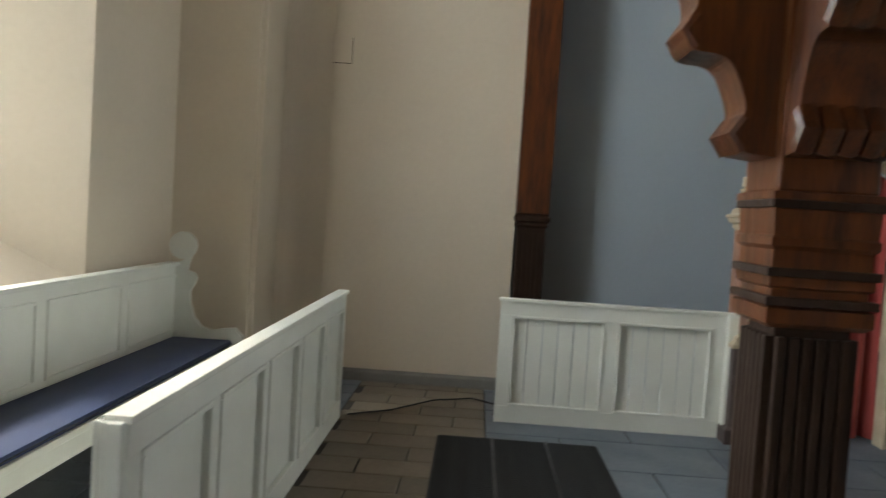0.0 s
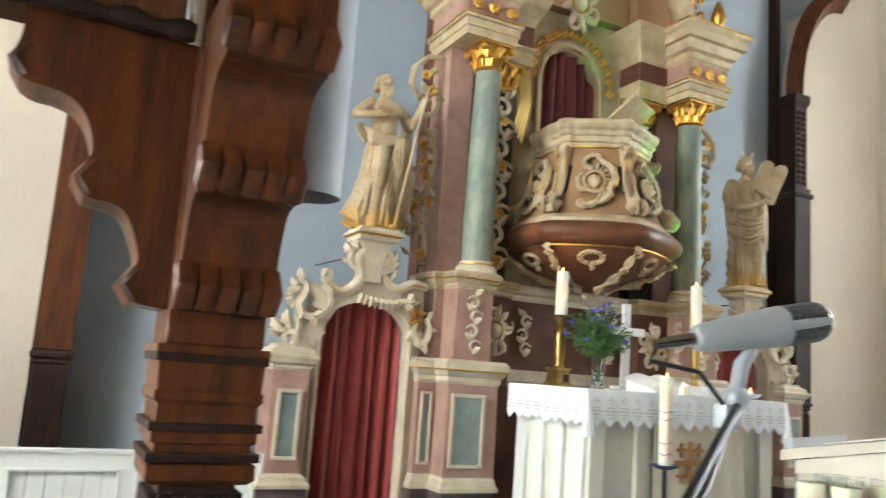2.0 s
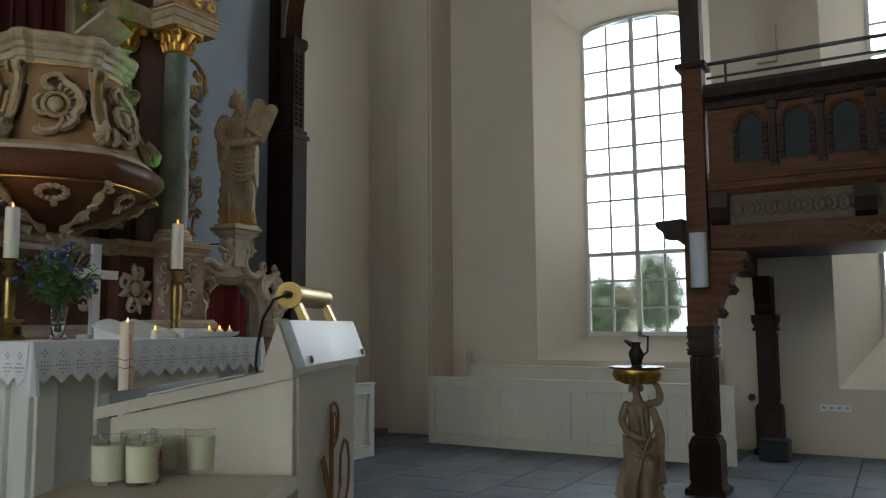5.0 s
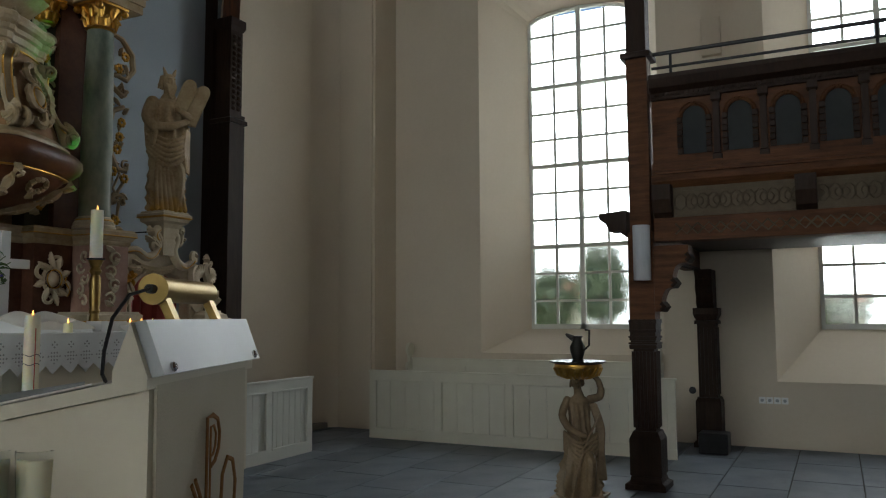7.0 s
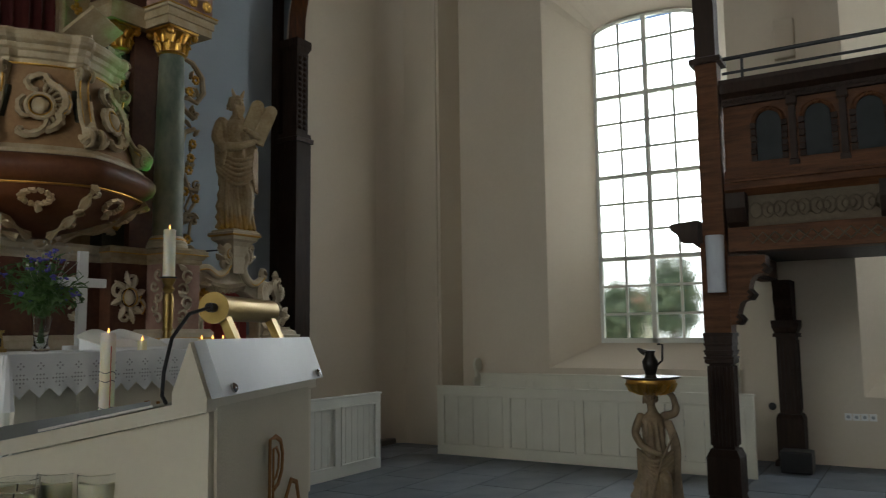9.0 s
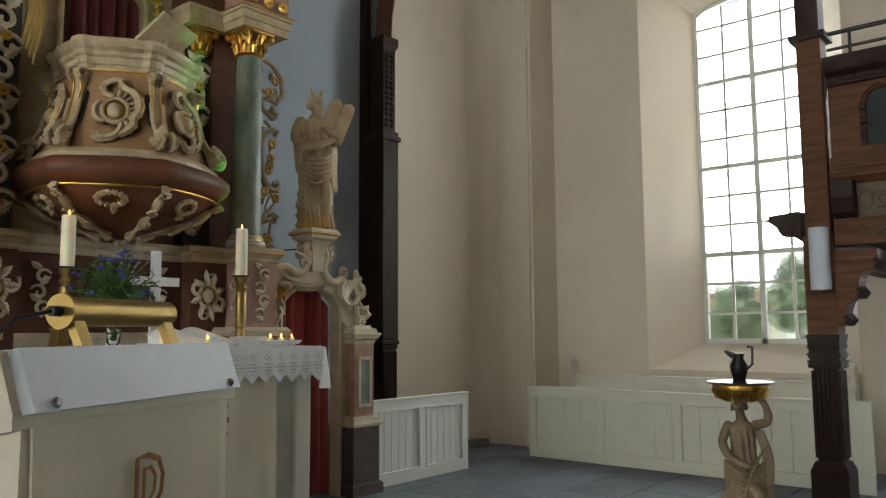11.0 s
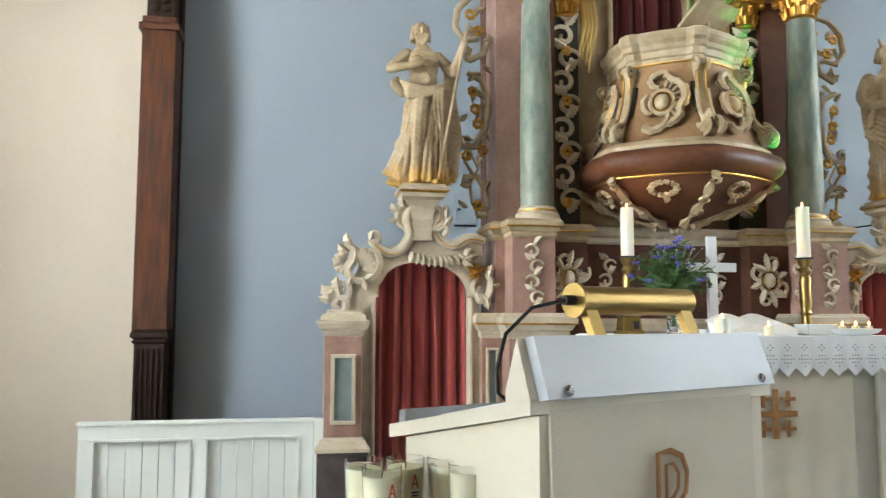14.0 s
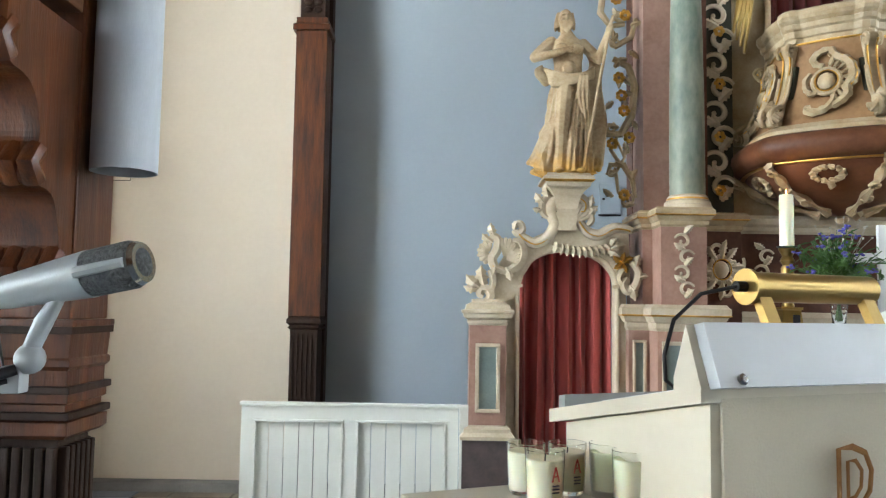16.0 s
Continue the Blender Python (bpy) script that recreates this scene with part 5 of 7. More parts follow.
    for u, z, r in ((1.60, 3.92, 0.06), (1.64, 3.70, 0.045), (1.67, 3.03, 0.05), (1.66, 2.68, 0.045), (1.54, 2.46, 0.06)):
        spiral(bm, C + s * u, 5.83, z, r, 1.0, 1.0, 0.3, s)
    v = rpart("open_vine_carving", bm, GILTIVORY, "ivory openwork vine carving with gilt flowers", True)
    bm = bmesh.new()
    for i in range(26):
        z = 2.42 + i * 0.068
        leafy(bm, (C + s * (1.57 + 0.07 * math.sin(i * 1.7)), z), (i * 2.4) % 6.28, 0.10, 0.028, 5.83, 0.02)
    plane_leaf_solid(bm, 0.012)
    explode("carved_leaf", bm, GILTIVORY, v)
    bm = bmesh.new()
    for u, z in ((1.60, 3.42), (1.58, 3.28), (1.55, 3.92), (1.65, 2.90), (1.52, 2.95), (1.56, 3.16), (1.56, 2.50), (1.62, 4.05)):
        bm = bmesh.new()
        for i in range(7):
            ball(bm, (C + s * u + 0.03 * math.cos(i * 0.9), 5.81, z + 0.03 * math.sin(i * 0.9)), 0.019, 0.014, 0.019, 6)
        part("gilt_flower", bm, GOLD, v, smooth=True)
    # iron tie from the pedestal back to the wall
    tagged(part("iron_tie", tube(bmesh.new(), [(C + s * 2.03, 5.79, 2.44), (C + s * 2.03, 7.15, 2.47)], 0.007, 6), BLACK), "thin iron tie rod behind the statue pedestal", "tie rod", "tie rods")

# middle: niche wall, niche curtain, lower fields
rpart("niche_wall", arch_plate(C - 0.72, C + 0.72, 6.02, 6.14, 2.36, lambda f: 5.1, C - 0.335, C + 0.335, 4.38, 4.74), GILTIVORY, "ivory curved niche wall")
rpart("niche_wall_foot", B(C - 0.345, C + 0.345, 6.03, 6.12, 2.36, 3.55), GILTIVORY)
rpart("altar_back", B(C - 1.42, C + 1.42, 6.14, 6.34, 0, 5.9), BROWNM)
rpart("altar_panel", B(C - 0.70, C + 0.70, 5.86, 6.05, 0.0, 2.24, 0.004), BROWNM, "dark red marbled panel")
rpart("panel_cornice", stack(bmesh.new(), C - 0.70, C + 0.70, 5.86, 6.1, [(2.22, 0), (2.24, 0.01), (2.27, 0.01), (2.29, 0.04), (2.33, 0.045), (2.36, 0.03)]), IVORY)
rpart("panel_foot", stack(bmesh.new(), C - 0.72, C + 0.72, 5.84, 6.1, [(1.47, 0.0), (1.52, 0.05), (1.58, 0.05), (1.62, 0.0)]), IVORY)
for s in (-1, 1):
    spray(C + s * 0.48, 5.84, 1.92, 0.36, s, n=3)
bm = bmesh.new()
tube(bm, [(C - 0.36 * math.cos(a * math.pi / 20), 6.0, 4.38 + 0.40 * math.sin(a * math.pi / 20)) for a in range(21)], 0.028, 8)
for q in (-1, 1):
    tube(bm, [(C + q * 0.36, 6.0, 3.5), (C + q * 0.36, 6.0, 4.38)], 0.028, 8)
rpart("niche_moulding", bm, GILTIVORY, smooth=True)
curtain("red_curtain", C - 0.36, C + 0.36, 6.10, 3.30, 4.36, 4.76, 6, WINE, "dark wine-red curtain in the niche above the pulpit")
bm = bmesh.new()
for i in range(15):
    a = math.pi * i / 14
    for k in range(4):
        ball(bm, (C - 0.47 * math.cos(a) + 0.03 * math.cos(k * 1.6), 5.98, 4.40 + 0.50 * math.sin(a) + 0.03 * math.sin(k * 1.6)), 0.026, 0.02, 0.026, 6)
rpart("gilt_garland", bm, GOLD, smooth=True)
cartouche(C, 5.90, 5.20, 0.60, 1, name="crowning_cartouche")
rpart("crown_block", stack(bmesh.new(), C - 0.60, C + 0.60, 5.9, 6.3, [(5.1, 0), (6.3, 0), (6.4, 0.05), (6.5, 0.05)]), OCHRE)

# pulpit
pulpit = thing("pulpit", "ochre and brown painted baroque pulpit with white carvings", "pulpit")
PX, PY = C, 5.60
HEX = -math.pi / 2 - 0.08


def hexring(prof, m, nm, label="", smooth=True, step=0.0):
    """A six-sided ring with gently bowed sides; step breaks it forward at the corners."""
    bm = bmesh.new()
    seg, rings = 72, []
    for r, z in prof:
        ring = []
        for i in range(seg):
            d = abs((i + 6) % 12 - 6) * math.pi / 36
            q = 0.93 * r * (0.55 * math.cos(math.pi / 6) / math.cos(math.pi / 6 - d) + 0.45) + (step if d < 0.13 else 0.0)
            a = HEX + i * 2 * math.pi / seg
            ring.append(bm.verts.new((PX + q * math.cos(a), PY + q * math.sin(a), z)))
        rings.append(ring)
    for u, v in zip(rings, rings[1:]):
        for i in range(seg):
            bm.faces.new((u[i], u[(i + 1) % seg], v[(i + 1) % seg], v[i]))
    bm.faces.new(rings[0][::-1])
    bm.faces.new(rings[-1])
    return part(nm, bm, m, pulpit, label, smooth)


BODY = [(0.715, 2.90), (0.69, 2.95), (0.645, 3.05), (0.60, 3.17), (0.56, 3.31), (0.53, 3.45), (0.515, 3.58), (0.51, 3.62)]
hexring(BODY, OCHRE, "pulpit_body", "ochre painted tapering body")
hexring([(0.52, 3.55), (0.52, 3.58), (0.535, 3.59), (0.54, 3.635), (0.56, 3.65), (0.57, 3.68), (0.555, 3.685), (0.585, 3.71), (0.598, 3.735), (0.598, 3.765), (0.57, 3.785)], GILTIVORY, "pulpit_cornice", "ivory moulded pulpit cornice", False, 0.028)
hexring([(0.52, 3.535), (0.532, 3.54), (0.532, 3.548), (0.52, 3.552)], GOLD, "gilt_line")
hexring([(0.74, 2.855), (0.77, 2.86), (0.77, 2.885), (0.745, 2.905), (0.72, 2.925)], GILTIVORY, "body_moulding")
hexring([(0.735, 2.655), (0.80, 2.67), (0.85, 2.705), (0.875, 2.75), (0.87, 2.80), (0.83, 2.84), (0.77, 2.858)], RIMBROWN, "pulpit_rim", "chestnut brown marbled bulging rim")
hexring([(0.76, 2.649), (0.772, 2.652), (0.772, 2.659), (0.76, 2.662)], GOLD, "gilt_line")
hexring([(0.03, 2.33), (0.08, 2.345), (0.16, 2.375), (0.28, 2.415), (0.42, 2.455), (0.55, 2.505), (0.65, 2.565), (0.715, 2.62), (0.745, 2.66)], RIMBROWN, "pulpit_bowl", "dark brown tapering pulpit foot")
part("pulpit_drop", lathe(bmesh.new(), [(0.01, 2.275), (0.04, 2.29), (0.05, 2.315), (0.035, 2.335), (0.06, 2.355)], PX, PY, 12), GILTIVORY, pulpit, smooth=True)
for k in (-2, -1, 0, 1, 2):
    m = Matrix.Translation((PX, PY, 0)) @ Matrix.Rotation(HEX + k * math.pi / 3, 4, 'Z') @ Matrix.Diagonal((0.93, 1, 1, 1))
    # corner consoles: a band that swells into scrolls above and below
    out = smooth_line([(0.60, 3.535), (0.605, 3.49), (0.575, 3.44), (0.575, 3.37), (0.60, 3.26), (0.645, 3.13), (0.70, 3.04), (0.765, 3.00), (0.79, 2.965), (0.775, 2.93)], 3)
    bm = prism(bmesh.new(), [(0.50, 3.54)] + out + [(0.70, 2.925)], "y", -0.042, 0.042)
    for q in (-1, 1):
        for pts, r in (([(0.56, 3.52), (0.61, 3.525), (0.635, 3.49), (0.61, 3.455), (0.58, 3.47), (0.59, 3.50)], 0.017), ([(0.60, 3.30), (0.64, 3.16), (0.70, 3.07), (0.77, 3.05), (0.82, 3.0), (0.80, 2.945), (0.755, 2.95), (0.755, 2.99), (0.78, 2.99)], 0.022)):
            l = smooth_line(pts, 4)
            tube(bm, [(u, q * 0.045, z) for u, z in l], [r * (0.7 + 0.4 * i / len(l)) for i in range(len(l))], 7, up=(0, 1, 0.01))
    band = part("corner_scroll", tilted(bm, m), GILTIVORY, pulpit, "ivory carved corner console", True)
    lf = bmesh.new()
    for q, z, l in ((-0.5, 3.0, 0.10), (0.0, 3.02, 0.14), (0.5, 3.0, 0.10), (-1.0, 2.97, 0.09), (1.0, 2.97, 0.09)):
        leafy(lf, (0.055 * q, z - 0.03), 1.57 - 0.7 * q, l, l * 0.3, 0.0, 0.05)
    plane_leaf_solid(lf, 0.02)
    lf.transform(m @ Matrix.Translation((0.775, 0, 0)) @ Matrix.Rotation(math.pi / 2, 4, 'Z') @ Matrix.Translation((0, 0, 3.0)) @ Matrix.Rotation(-0.35, 4, 'X') @ Matrix.Translation((0, 0, -3.0)))
    explode("carved_leaf", lf, GILTIVORY, band)
    bm = bmesh.new()
    for q in (-1, 1):
        tube(bm, [(r + 0.012, q * 0.03, z) for r, z in out[3:-8]], 0.007, 6)
    part("gilt_edge", tilted(bm, m), GOLD, band, smooth=True)
    part("green_strip", tilted(prism(bmesh.new(), [(r - 0.012, z) for r, z in out[9:-12]] + [(r - 0.05, z) for r, z in reversed(out[9:-12])], "y", -0.062, 0.062), m), DKGREEN, band)
    bm = bmesh.new()
    l = smooth_line([(0.80, 2.64), (0.74, 2.60), (0.66, 2.54), (0.55, 2.475), (0.42, 2.425), (0.28, 2.385), (0.16, 2.345)], 3)
    tube(bm, [(r, 0, z) for r, z in l], [0.026 + 0.014 * math.cos(i * 1.05) for i in range(len(l))], 10, ridge=0.25)
    for r, z, q in ((0.77, 2.60, 1), (0.60, 2.49, -1), (0.42, 2.415, 1)):
        tube(bm, [(r + 0.05 * math.cos(e) * (1 - e / 9), q * 0.05 * math.sin(e) * (1 - e / 9), z - 0.01 + 0.3 * 0.05 * math.cos(e)) for e in (0, 0.8, 1.6, 2.4, 3.2, 4.0, 4.8)], 0.014, 6)
    part("bowl_rib", tilted(bm, m), GILTIVORY, pulpit, "ivory carved rib", True)
for k in (-1.5, -0.5, 0.5, 1.5):
    a = HEX + k * math.pi / 3
    m = Matrix.Translation((PX + math.cos(a) * 0.528, PY + math.sin(a) * 0.528, 3.21)) @ Matrix.Rotation(a + math.pi / 2, 4, 'Z') @ Matrix.Rotation(-0.27, 4, 'X')
    bm = bmesh.new()
    ball(bm, (0, -0.02, 0), 0.060, 0.045, 0.066, 18)
    tube(bm, [(0.088 * math.cos(q * 0.349), -0.022, 0.098 * math.sin(q * 0.349)) for q in range(19)], 0.017, 8, up=(0, 1, 0.01))
    for pts, r in (([(-0.10, 0.07), (-0.135, 0.02), (-0.13, -0.05), (-0.09, -0.09), (-0.06, -0.07)], 0.024),
                   ([(-0.02, 0.12), (-0.07, 0.14), (-0.09, 0.19), (-0.05, 0.235), (0.01, 0.25), (0.035, 0.22), (0.01, 0.20)], 0.027),
                   ([(0.02, 0.255), (0.06, 0.19), (0.12, 0.15), (0.16, 0.08), (0.165, 0.0), (0.13, -0.06), (0.13, -0.12), (0.09, -0.17), (0.04, -0.20)], 0.036),
                   ([(0.05, -0.11), (0.03, -0.18), (-0.03, -0.225), (-0.10, -0.23), (-0.125, -0.20), (-0.095, -0.185)], 0.029)):
        l = smooth_line(pts, 4)
        n = len(l) - 1
        tube(bm, [(u, -0.025, z) for u, z in l], [r * (0.5 + 0.5 * math.sin(math.pi * (0.12 + 0.8 * i / n))) * (1 + 0.16 * math.sin(i * 1.9)) for i in range(n + 1)], 10, up=(0, 1, 0.01), ridge=0.22)
    rb = bmesh.new()
    for i in range(9):
        q = -1.1 + i * 0.31
        tube(rb, [(math.cos(q) * r, -0.03 + 0.01 * e, math.sin(q) * r * 1.15) for e, r in enumerate((0.10, 0.135, 0.165))], [0.010, 0.018, 0.013], 6)
    o = part("carved_cartouche", tilted(bm, m), GILTIVORY, pulpit, "ivory rocaille cartouche with an oval boss", True)
    explode("shell_rib", tilted(rb, m), GILTIVORY, o)
    bm = tube(bmesh.new(), [(math.cos(q * 0.35) * 0.072, -0.036, math.sin(q * 0.35) * 0.08) for q in range(19)], 0.006, 6)
    tube(bm, [(u + 0.022, -0.04, z) for u, z in smooth_line([(0.06, 0.19), (0.12, 0.15), (0.16, 0.08), (0.165, 0.0), (0.13, -0.06)], 4)], 0.006, 6)
    part("gilt_edge", tilted(bm, m), GOLD, o, smooth=True)
    m2 = Matrix.Translation((PX + math.cos(a) * 0.565, PY + math.sin(a) * 0.565, 2.575)) @ Matrix.Rotation(a + math.pi / 2, 4, 'Z') @ Matrix.Rotation(0.80, 4, 'X')
    bm = bmesh.new()
    for i in range(12):
        q = i / 12 * 2 * math.pi
        tube(bm, [(math.cos(q + e) * r, -0.012, math.sin(q + e) * r * 0.62) for e, r in ((0, 0.07), (0.15, 0.095), (0.45, 0.115))], [0.014, 0.024, 0.012], 6)
    tube(bm, [(0, -0.01, -0.06), (0.015, -0.02, -0.10), (0, -0.01, -0.13)], [0.018, 0.026, 0.010], 8)
    explode("carved_petal", tilted(bm, m2), GILTIVORY, pulpit)
desk = thing("reading_board", "tan painted reading board on the pulpit rim", "reading desk")
m = pose(C + 0.12, 5.24, 3.90, 50, 0, 30)
part("board", tilted(B(-0.25, 0.25, -0.012, 0.012, -0.17, 0.17, 0.004), m), GILTIVORY, desk)
part("board_foot", tube(bmesh.new(), [(C + 0.13, 5.26, 3.78), (C + 0.12, 5.25, 3.90)], 0.018, 8), GILTIVORY, desk)


# ---------------------------------------------------------------- carved figures
def gilt_foot(m, z0, z1):
    """Worn gilding on the lowest folds of a carved figure."""
    nt = m.node_tree
    b = nt.nodes["Principled BSDF"]
    old = b.inputs["Base Color"].links[0].from_socket
    geo = nt.nodes.new("ShaderNodeTexCoord")
    sep = nt.nodes.new("ShaderNodeSeparateXYZ")
    nt.links.new(geo.outputs["Object"], sep.inputs[0])
    no = nt.nodes.new("ShaderNodeTexNoise")
    no.inputs["Scale"].default_value = 11
    nt.links.new(geo.outputs["Object"], no.inputs["Vector"])
    ad = nt.nodes.new("ShaderNodeMath")
    ad.operation = 'MULTIPLY_ADD'
    ad.inputs[1].default_value = 0.30
    nt.links.new(no.outputs[0], ad.inputs[0])
    nt.links.new(sep.outputs[2], ad.inputs[2])
    mr = nt.nodes.new("ShaderNodeMapRange")
    mr.inputs["From Min"].default_value, mr.inputs["From Max"].default_value = z1 + 0.15, z0 + 0.15
    nt.links.new(ad.outputs[0], mr.inputs[0])
    mx = nt.nodes.new("ShaderNodeMix")
    mx.data_type = 'RGBA'
    nt.links.new(mr.outputs[0], mx.inputs[0])
    nt.links.new(old, mx.inputs[6])
    mx.inputs[7].default_value = (0.52, 0.29, 0.055, 1)
    nt.links.new(mx.outputs[2], b.inputs["Base Color"])
    return m


def figure(name, label, bx, by, z0, h, m, pose_kind, face=0.0):
    """A robed carved figure as one mesh. Its measures suit a height of 1.27."""
    k = h / 1.27
    bm = bmesh.new()
    rows = {"staff": [(0.0, -0.24, 0.19, 0.13), (0.10, -0.235, 0.19, 0.13), (0.28, -0.185, 0.185, 0.12), (0.46, -0.145, 0.17, 0.115), (0.60, -0.125, 0.155, 0.11), (0.69, -0.115, 0.145, 0.10),
                      (0.74, -0.095, 0.115, 0.078), (0.84, -0.095, 0.115, 0.08), (0.94, -0.115, 0.13, 0.088), (1.01, -0.115, 0.13, 0.075), (1.055, -0.06, 0.07, 0.055), (1.10, -0.035, 0.04, 0.04)],
            "tablets": [(0.0, -0.16, 0.15, 0.13), (0.12, -0.165, 0.15, 0.13), (0.35, -0.155, 0.16, 0.135), (0.58, -0.165, 0.165, 0.14), (0.74, -0.175, 0.17, 0.14), (0.88, -0.175, 0.165, 0.13),
                        (0.98, -0.14, 0.135, 0.105), (1.04, -0.07, 0.07, 0.07), (1.10, -0.04, 0.04, 0.045)],
            "bowl": [(0.0, -0.24, 0.22, 0.20), (0.12, -0.23, 0.22, 0.20), (0.30, -0.19, 0.20, 0.18), (0.46, -0.15, 0.17, 0.15), (0.62, -0.125, 0.14, 0.12), (0.74, -0.105, 0.115, 0.09),
                     (0.86, -0.11, 0.115, 0.085), (0.98, -0.12, 0.125, 0.08), (1.05, -0.05, 0.055, 0.05), (1.10, -0.035, 0.035, 0.04)]}[pose_kind]
    bare = 0.70 if pose_kind == "staff" else 0.98
    seg, n = 72, 56
    rings = []
    for r in range(n + 1):
        z = 1.10 * r / n
        for p, q in zip(rows, rows[1:]):
            if p[0] <= z <= q[0] + 1e-6:
                t = (z - p[0]) / (q[0] - p[0])
                t = t * t * (3 - 2 * t)
                xl, xr, d = (p[j] + (q[j] - p[j]) * t for j in (1, 2, 3))
                break
        cloth = max(0.0, min(1.0, (bare - z) / 0.06))
        ring = []
        for i in range(seg):
            a = 2 * math.pi * i / seg
            c, e = math.cos(a), math.sin(a)
            # slanting gathered folds, sharp on their ridges
            w1 = 1 - 2 * abs(math.sin(4.5 * a + 2.6 * z + 0.9 * math.sin(2 * a + 3 * z))) ** 0.75
            w2 = math.sin(15 * a - 9 * z + 1.5 * math.sin(3 * a))
            amp = cloth * (0.13 + 0.13 * max(0.0, 1 - z / 0.6))
            f = 1 + amp * w1 + 0.035 * cloth * w2
            if not cloth:
                f += 0.05 * math.cos(2 * (a + math.pi / 2)) * math.exp(-((z - 0.95) / 0.05) ** 2) + 0.012 * math.sin(z * 95) * max(0, -e) * (0.78 < z < 0.9)
            x = (xl + xr) / 2 + (xr - xl) / 2 * c * f
            ring.append(bm.verts.new((x * k, d * e * f * k, (z + 0.02 * cloth * w1 * max(0.0, 1 - z / 0.12)) * k)))
        rings.append(ring)
    for a, b in zip(rings, rings[1:]):
        for i in range(seg):
            bm.faces.new((a[i], a[(i + 1) % seg], b[(i + 1) % seg], b[i]))
    bm.faces.new(rings[0][::-1])
    bm.faces.new(rings[-1])

    def roll(pts, r0, r1=None, flat=1.0, seg=9):
        q = smooth_line([tuple(c * k for c in p) for p in pts], 5)
        r1 = r0 if r1 is None else r1
        tube(bm, q, [(r0 + (r1 - r0) * i / (len(q) - 1)) * k for i in range(len(q))], seg, flat=flat)
        for c, r in ((q[0], r0), (q[-1], r1)):
            ball(bm, c, r * k * 0.98, seg=8)

    def lump(x, y, z, rx, ry=None, rz=None):
        ball(bm, (x * k, y * k, z * k), rx * k, (ry or rx) * k, (rz or rx) * k, 12)

    # head, hair, beard
    hx = -0.012
    roll([(0, 0, 1.03), (hx, -0.012, 1.13)], 0.045, 0.042)
    lump(hx, -0.025, 1.185, 0.052, 0.062, 0.078)
    lump(hx, 0.008, 1.20, 0.060, 0.062, 0.070)
    lump(hx, -0.088, 1.18, 0.010, 0.016, 0.022)
    lump(hx, -0.076, 1.208, 0.040, 0.014, 0.010)
    for q in (-1, 1):
        lump(hx + q * 0.024, -0.074, 1.172, 0.016, 0.014, 0.014)
    rr = random.Random(len(label))
    for i in range(22):
        a = 0.2 + i * 0.29
        roll([(hx + 0.055 * math.cos(a), 0.01 + 0.05 * math.sin(a) if math.sin(a) > -0.3 else 0.0, 1.235), (hx + 0.068 * math.cos(a), 0.012 + 0.055 * max(-0.2, math.sin(a)), 1.18), (hx + 0.072 * math.cos(a + 0.15), 0.02 + 0.05 * max(-0.2, math.sin(a)), 1.145 + rr.uniform(-0.02, 0.02))], 0.013, 0.011, seg=6)
    if pose_kind != "bowl":
        for i in range(9):
            q = (i - 4) / 4
            roll([(hx + 0.040 * q, -0.068, 1.148), (hx + 0.034 * q, -0.082, 1.11), (hx + 0.020 * q + rr.uniform(-0.006, 0.006), -0.083, 1.07 + 0.02 * abs(q) - (0.04 if pose_kind == "tablets" else 0))], 0.014, 0.009, seg=6)
    if pose_kind == "staff":
        roll([(-0.115, 0.0, 1.01), (-0.185, -0.01, 0.95), (-0.245, -0.035, 0.885)], 0.050, 0.040)
        roll([(-0.245, -0.035, 0.885), (-0.15, -0.10, 0.885), (-0.045, -0.125, 0.91)], 0.038, 0.026)
        lump(-0.018, -0.128, 0.918, 0.034, 0.016, 0.020)
        for i in range(4):
            roll([(-0.01, -0.132, 0.935 - 0.012 * i), (0.028, -0.130, 0.945 - 0.016 * i)], 0.007, 0.006, seg=6)
        roll([(0.125, 0.0, 1.0), (0.20, 0.0, 0.93), (0.235, -0.03, 0.88)], 0.046, 0.040)
        roll([(0.235, -0.03, 0.88), (0.265, -0.07, 0.97), (0.30, -0.09, 1.07)], 0.036, 0.026)
        lump(0.305, -0.095, 1.09, 0.030, 0.026, 0.030)
        roll([(0.335, -0.09, 1.16), (0.305, -0.105, 1.09), (0.10, -0.16, 0.01)], 0.0125)
        lump(-0.05, -0.075, 0.945, 0.055, 0.025, 0.04)
        lump(0.062, -0.075, 0.945, 0.055, 0.025, 0.04)
        lump(0.01, -0.078, 0.80, 0.05, 0.02, 0.05)
        # forward leg under the cloth
        roll([(-0.02, -0.07, 0.64), (-0.045, -0.115, 0.42), (-0.05, -0.085, 0.22), (-0.06, -0.09, 0.04)], 0.066, 0.046)
        # girdle cloth with its fluttering end
        for i in range(6):
            roll([(-0.17 + 0.012 * i, -0.01 - 0.01 * i, 0.80 - 0.022 * i), (-0.11, -0.095, 0.755 - 0.020 * i), (0.02, -0.12, 0.725 - 0.012 * i), (0.13, -0.09, 0.755 - 0.008 * i), (0.20, -0.01, 0.82 - 0.016 * i)], 0.017, 0.014)
        for i in range(5):
            roll([(-0.13, -0.05, 0.73 - 0.01 * i), (-0.215 + 0.01 * i, -0.06, 0.72 - 0.012 * i), (-0.235 + 0.014 * i, -0.05, 0.78 - 0.008 * i), (-0.19, -0.02, 0.82 - 0.01 * i)], 0.016, 0.012)
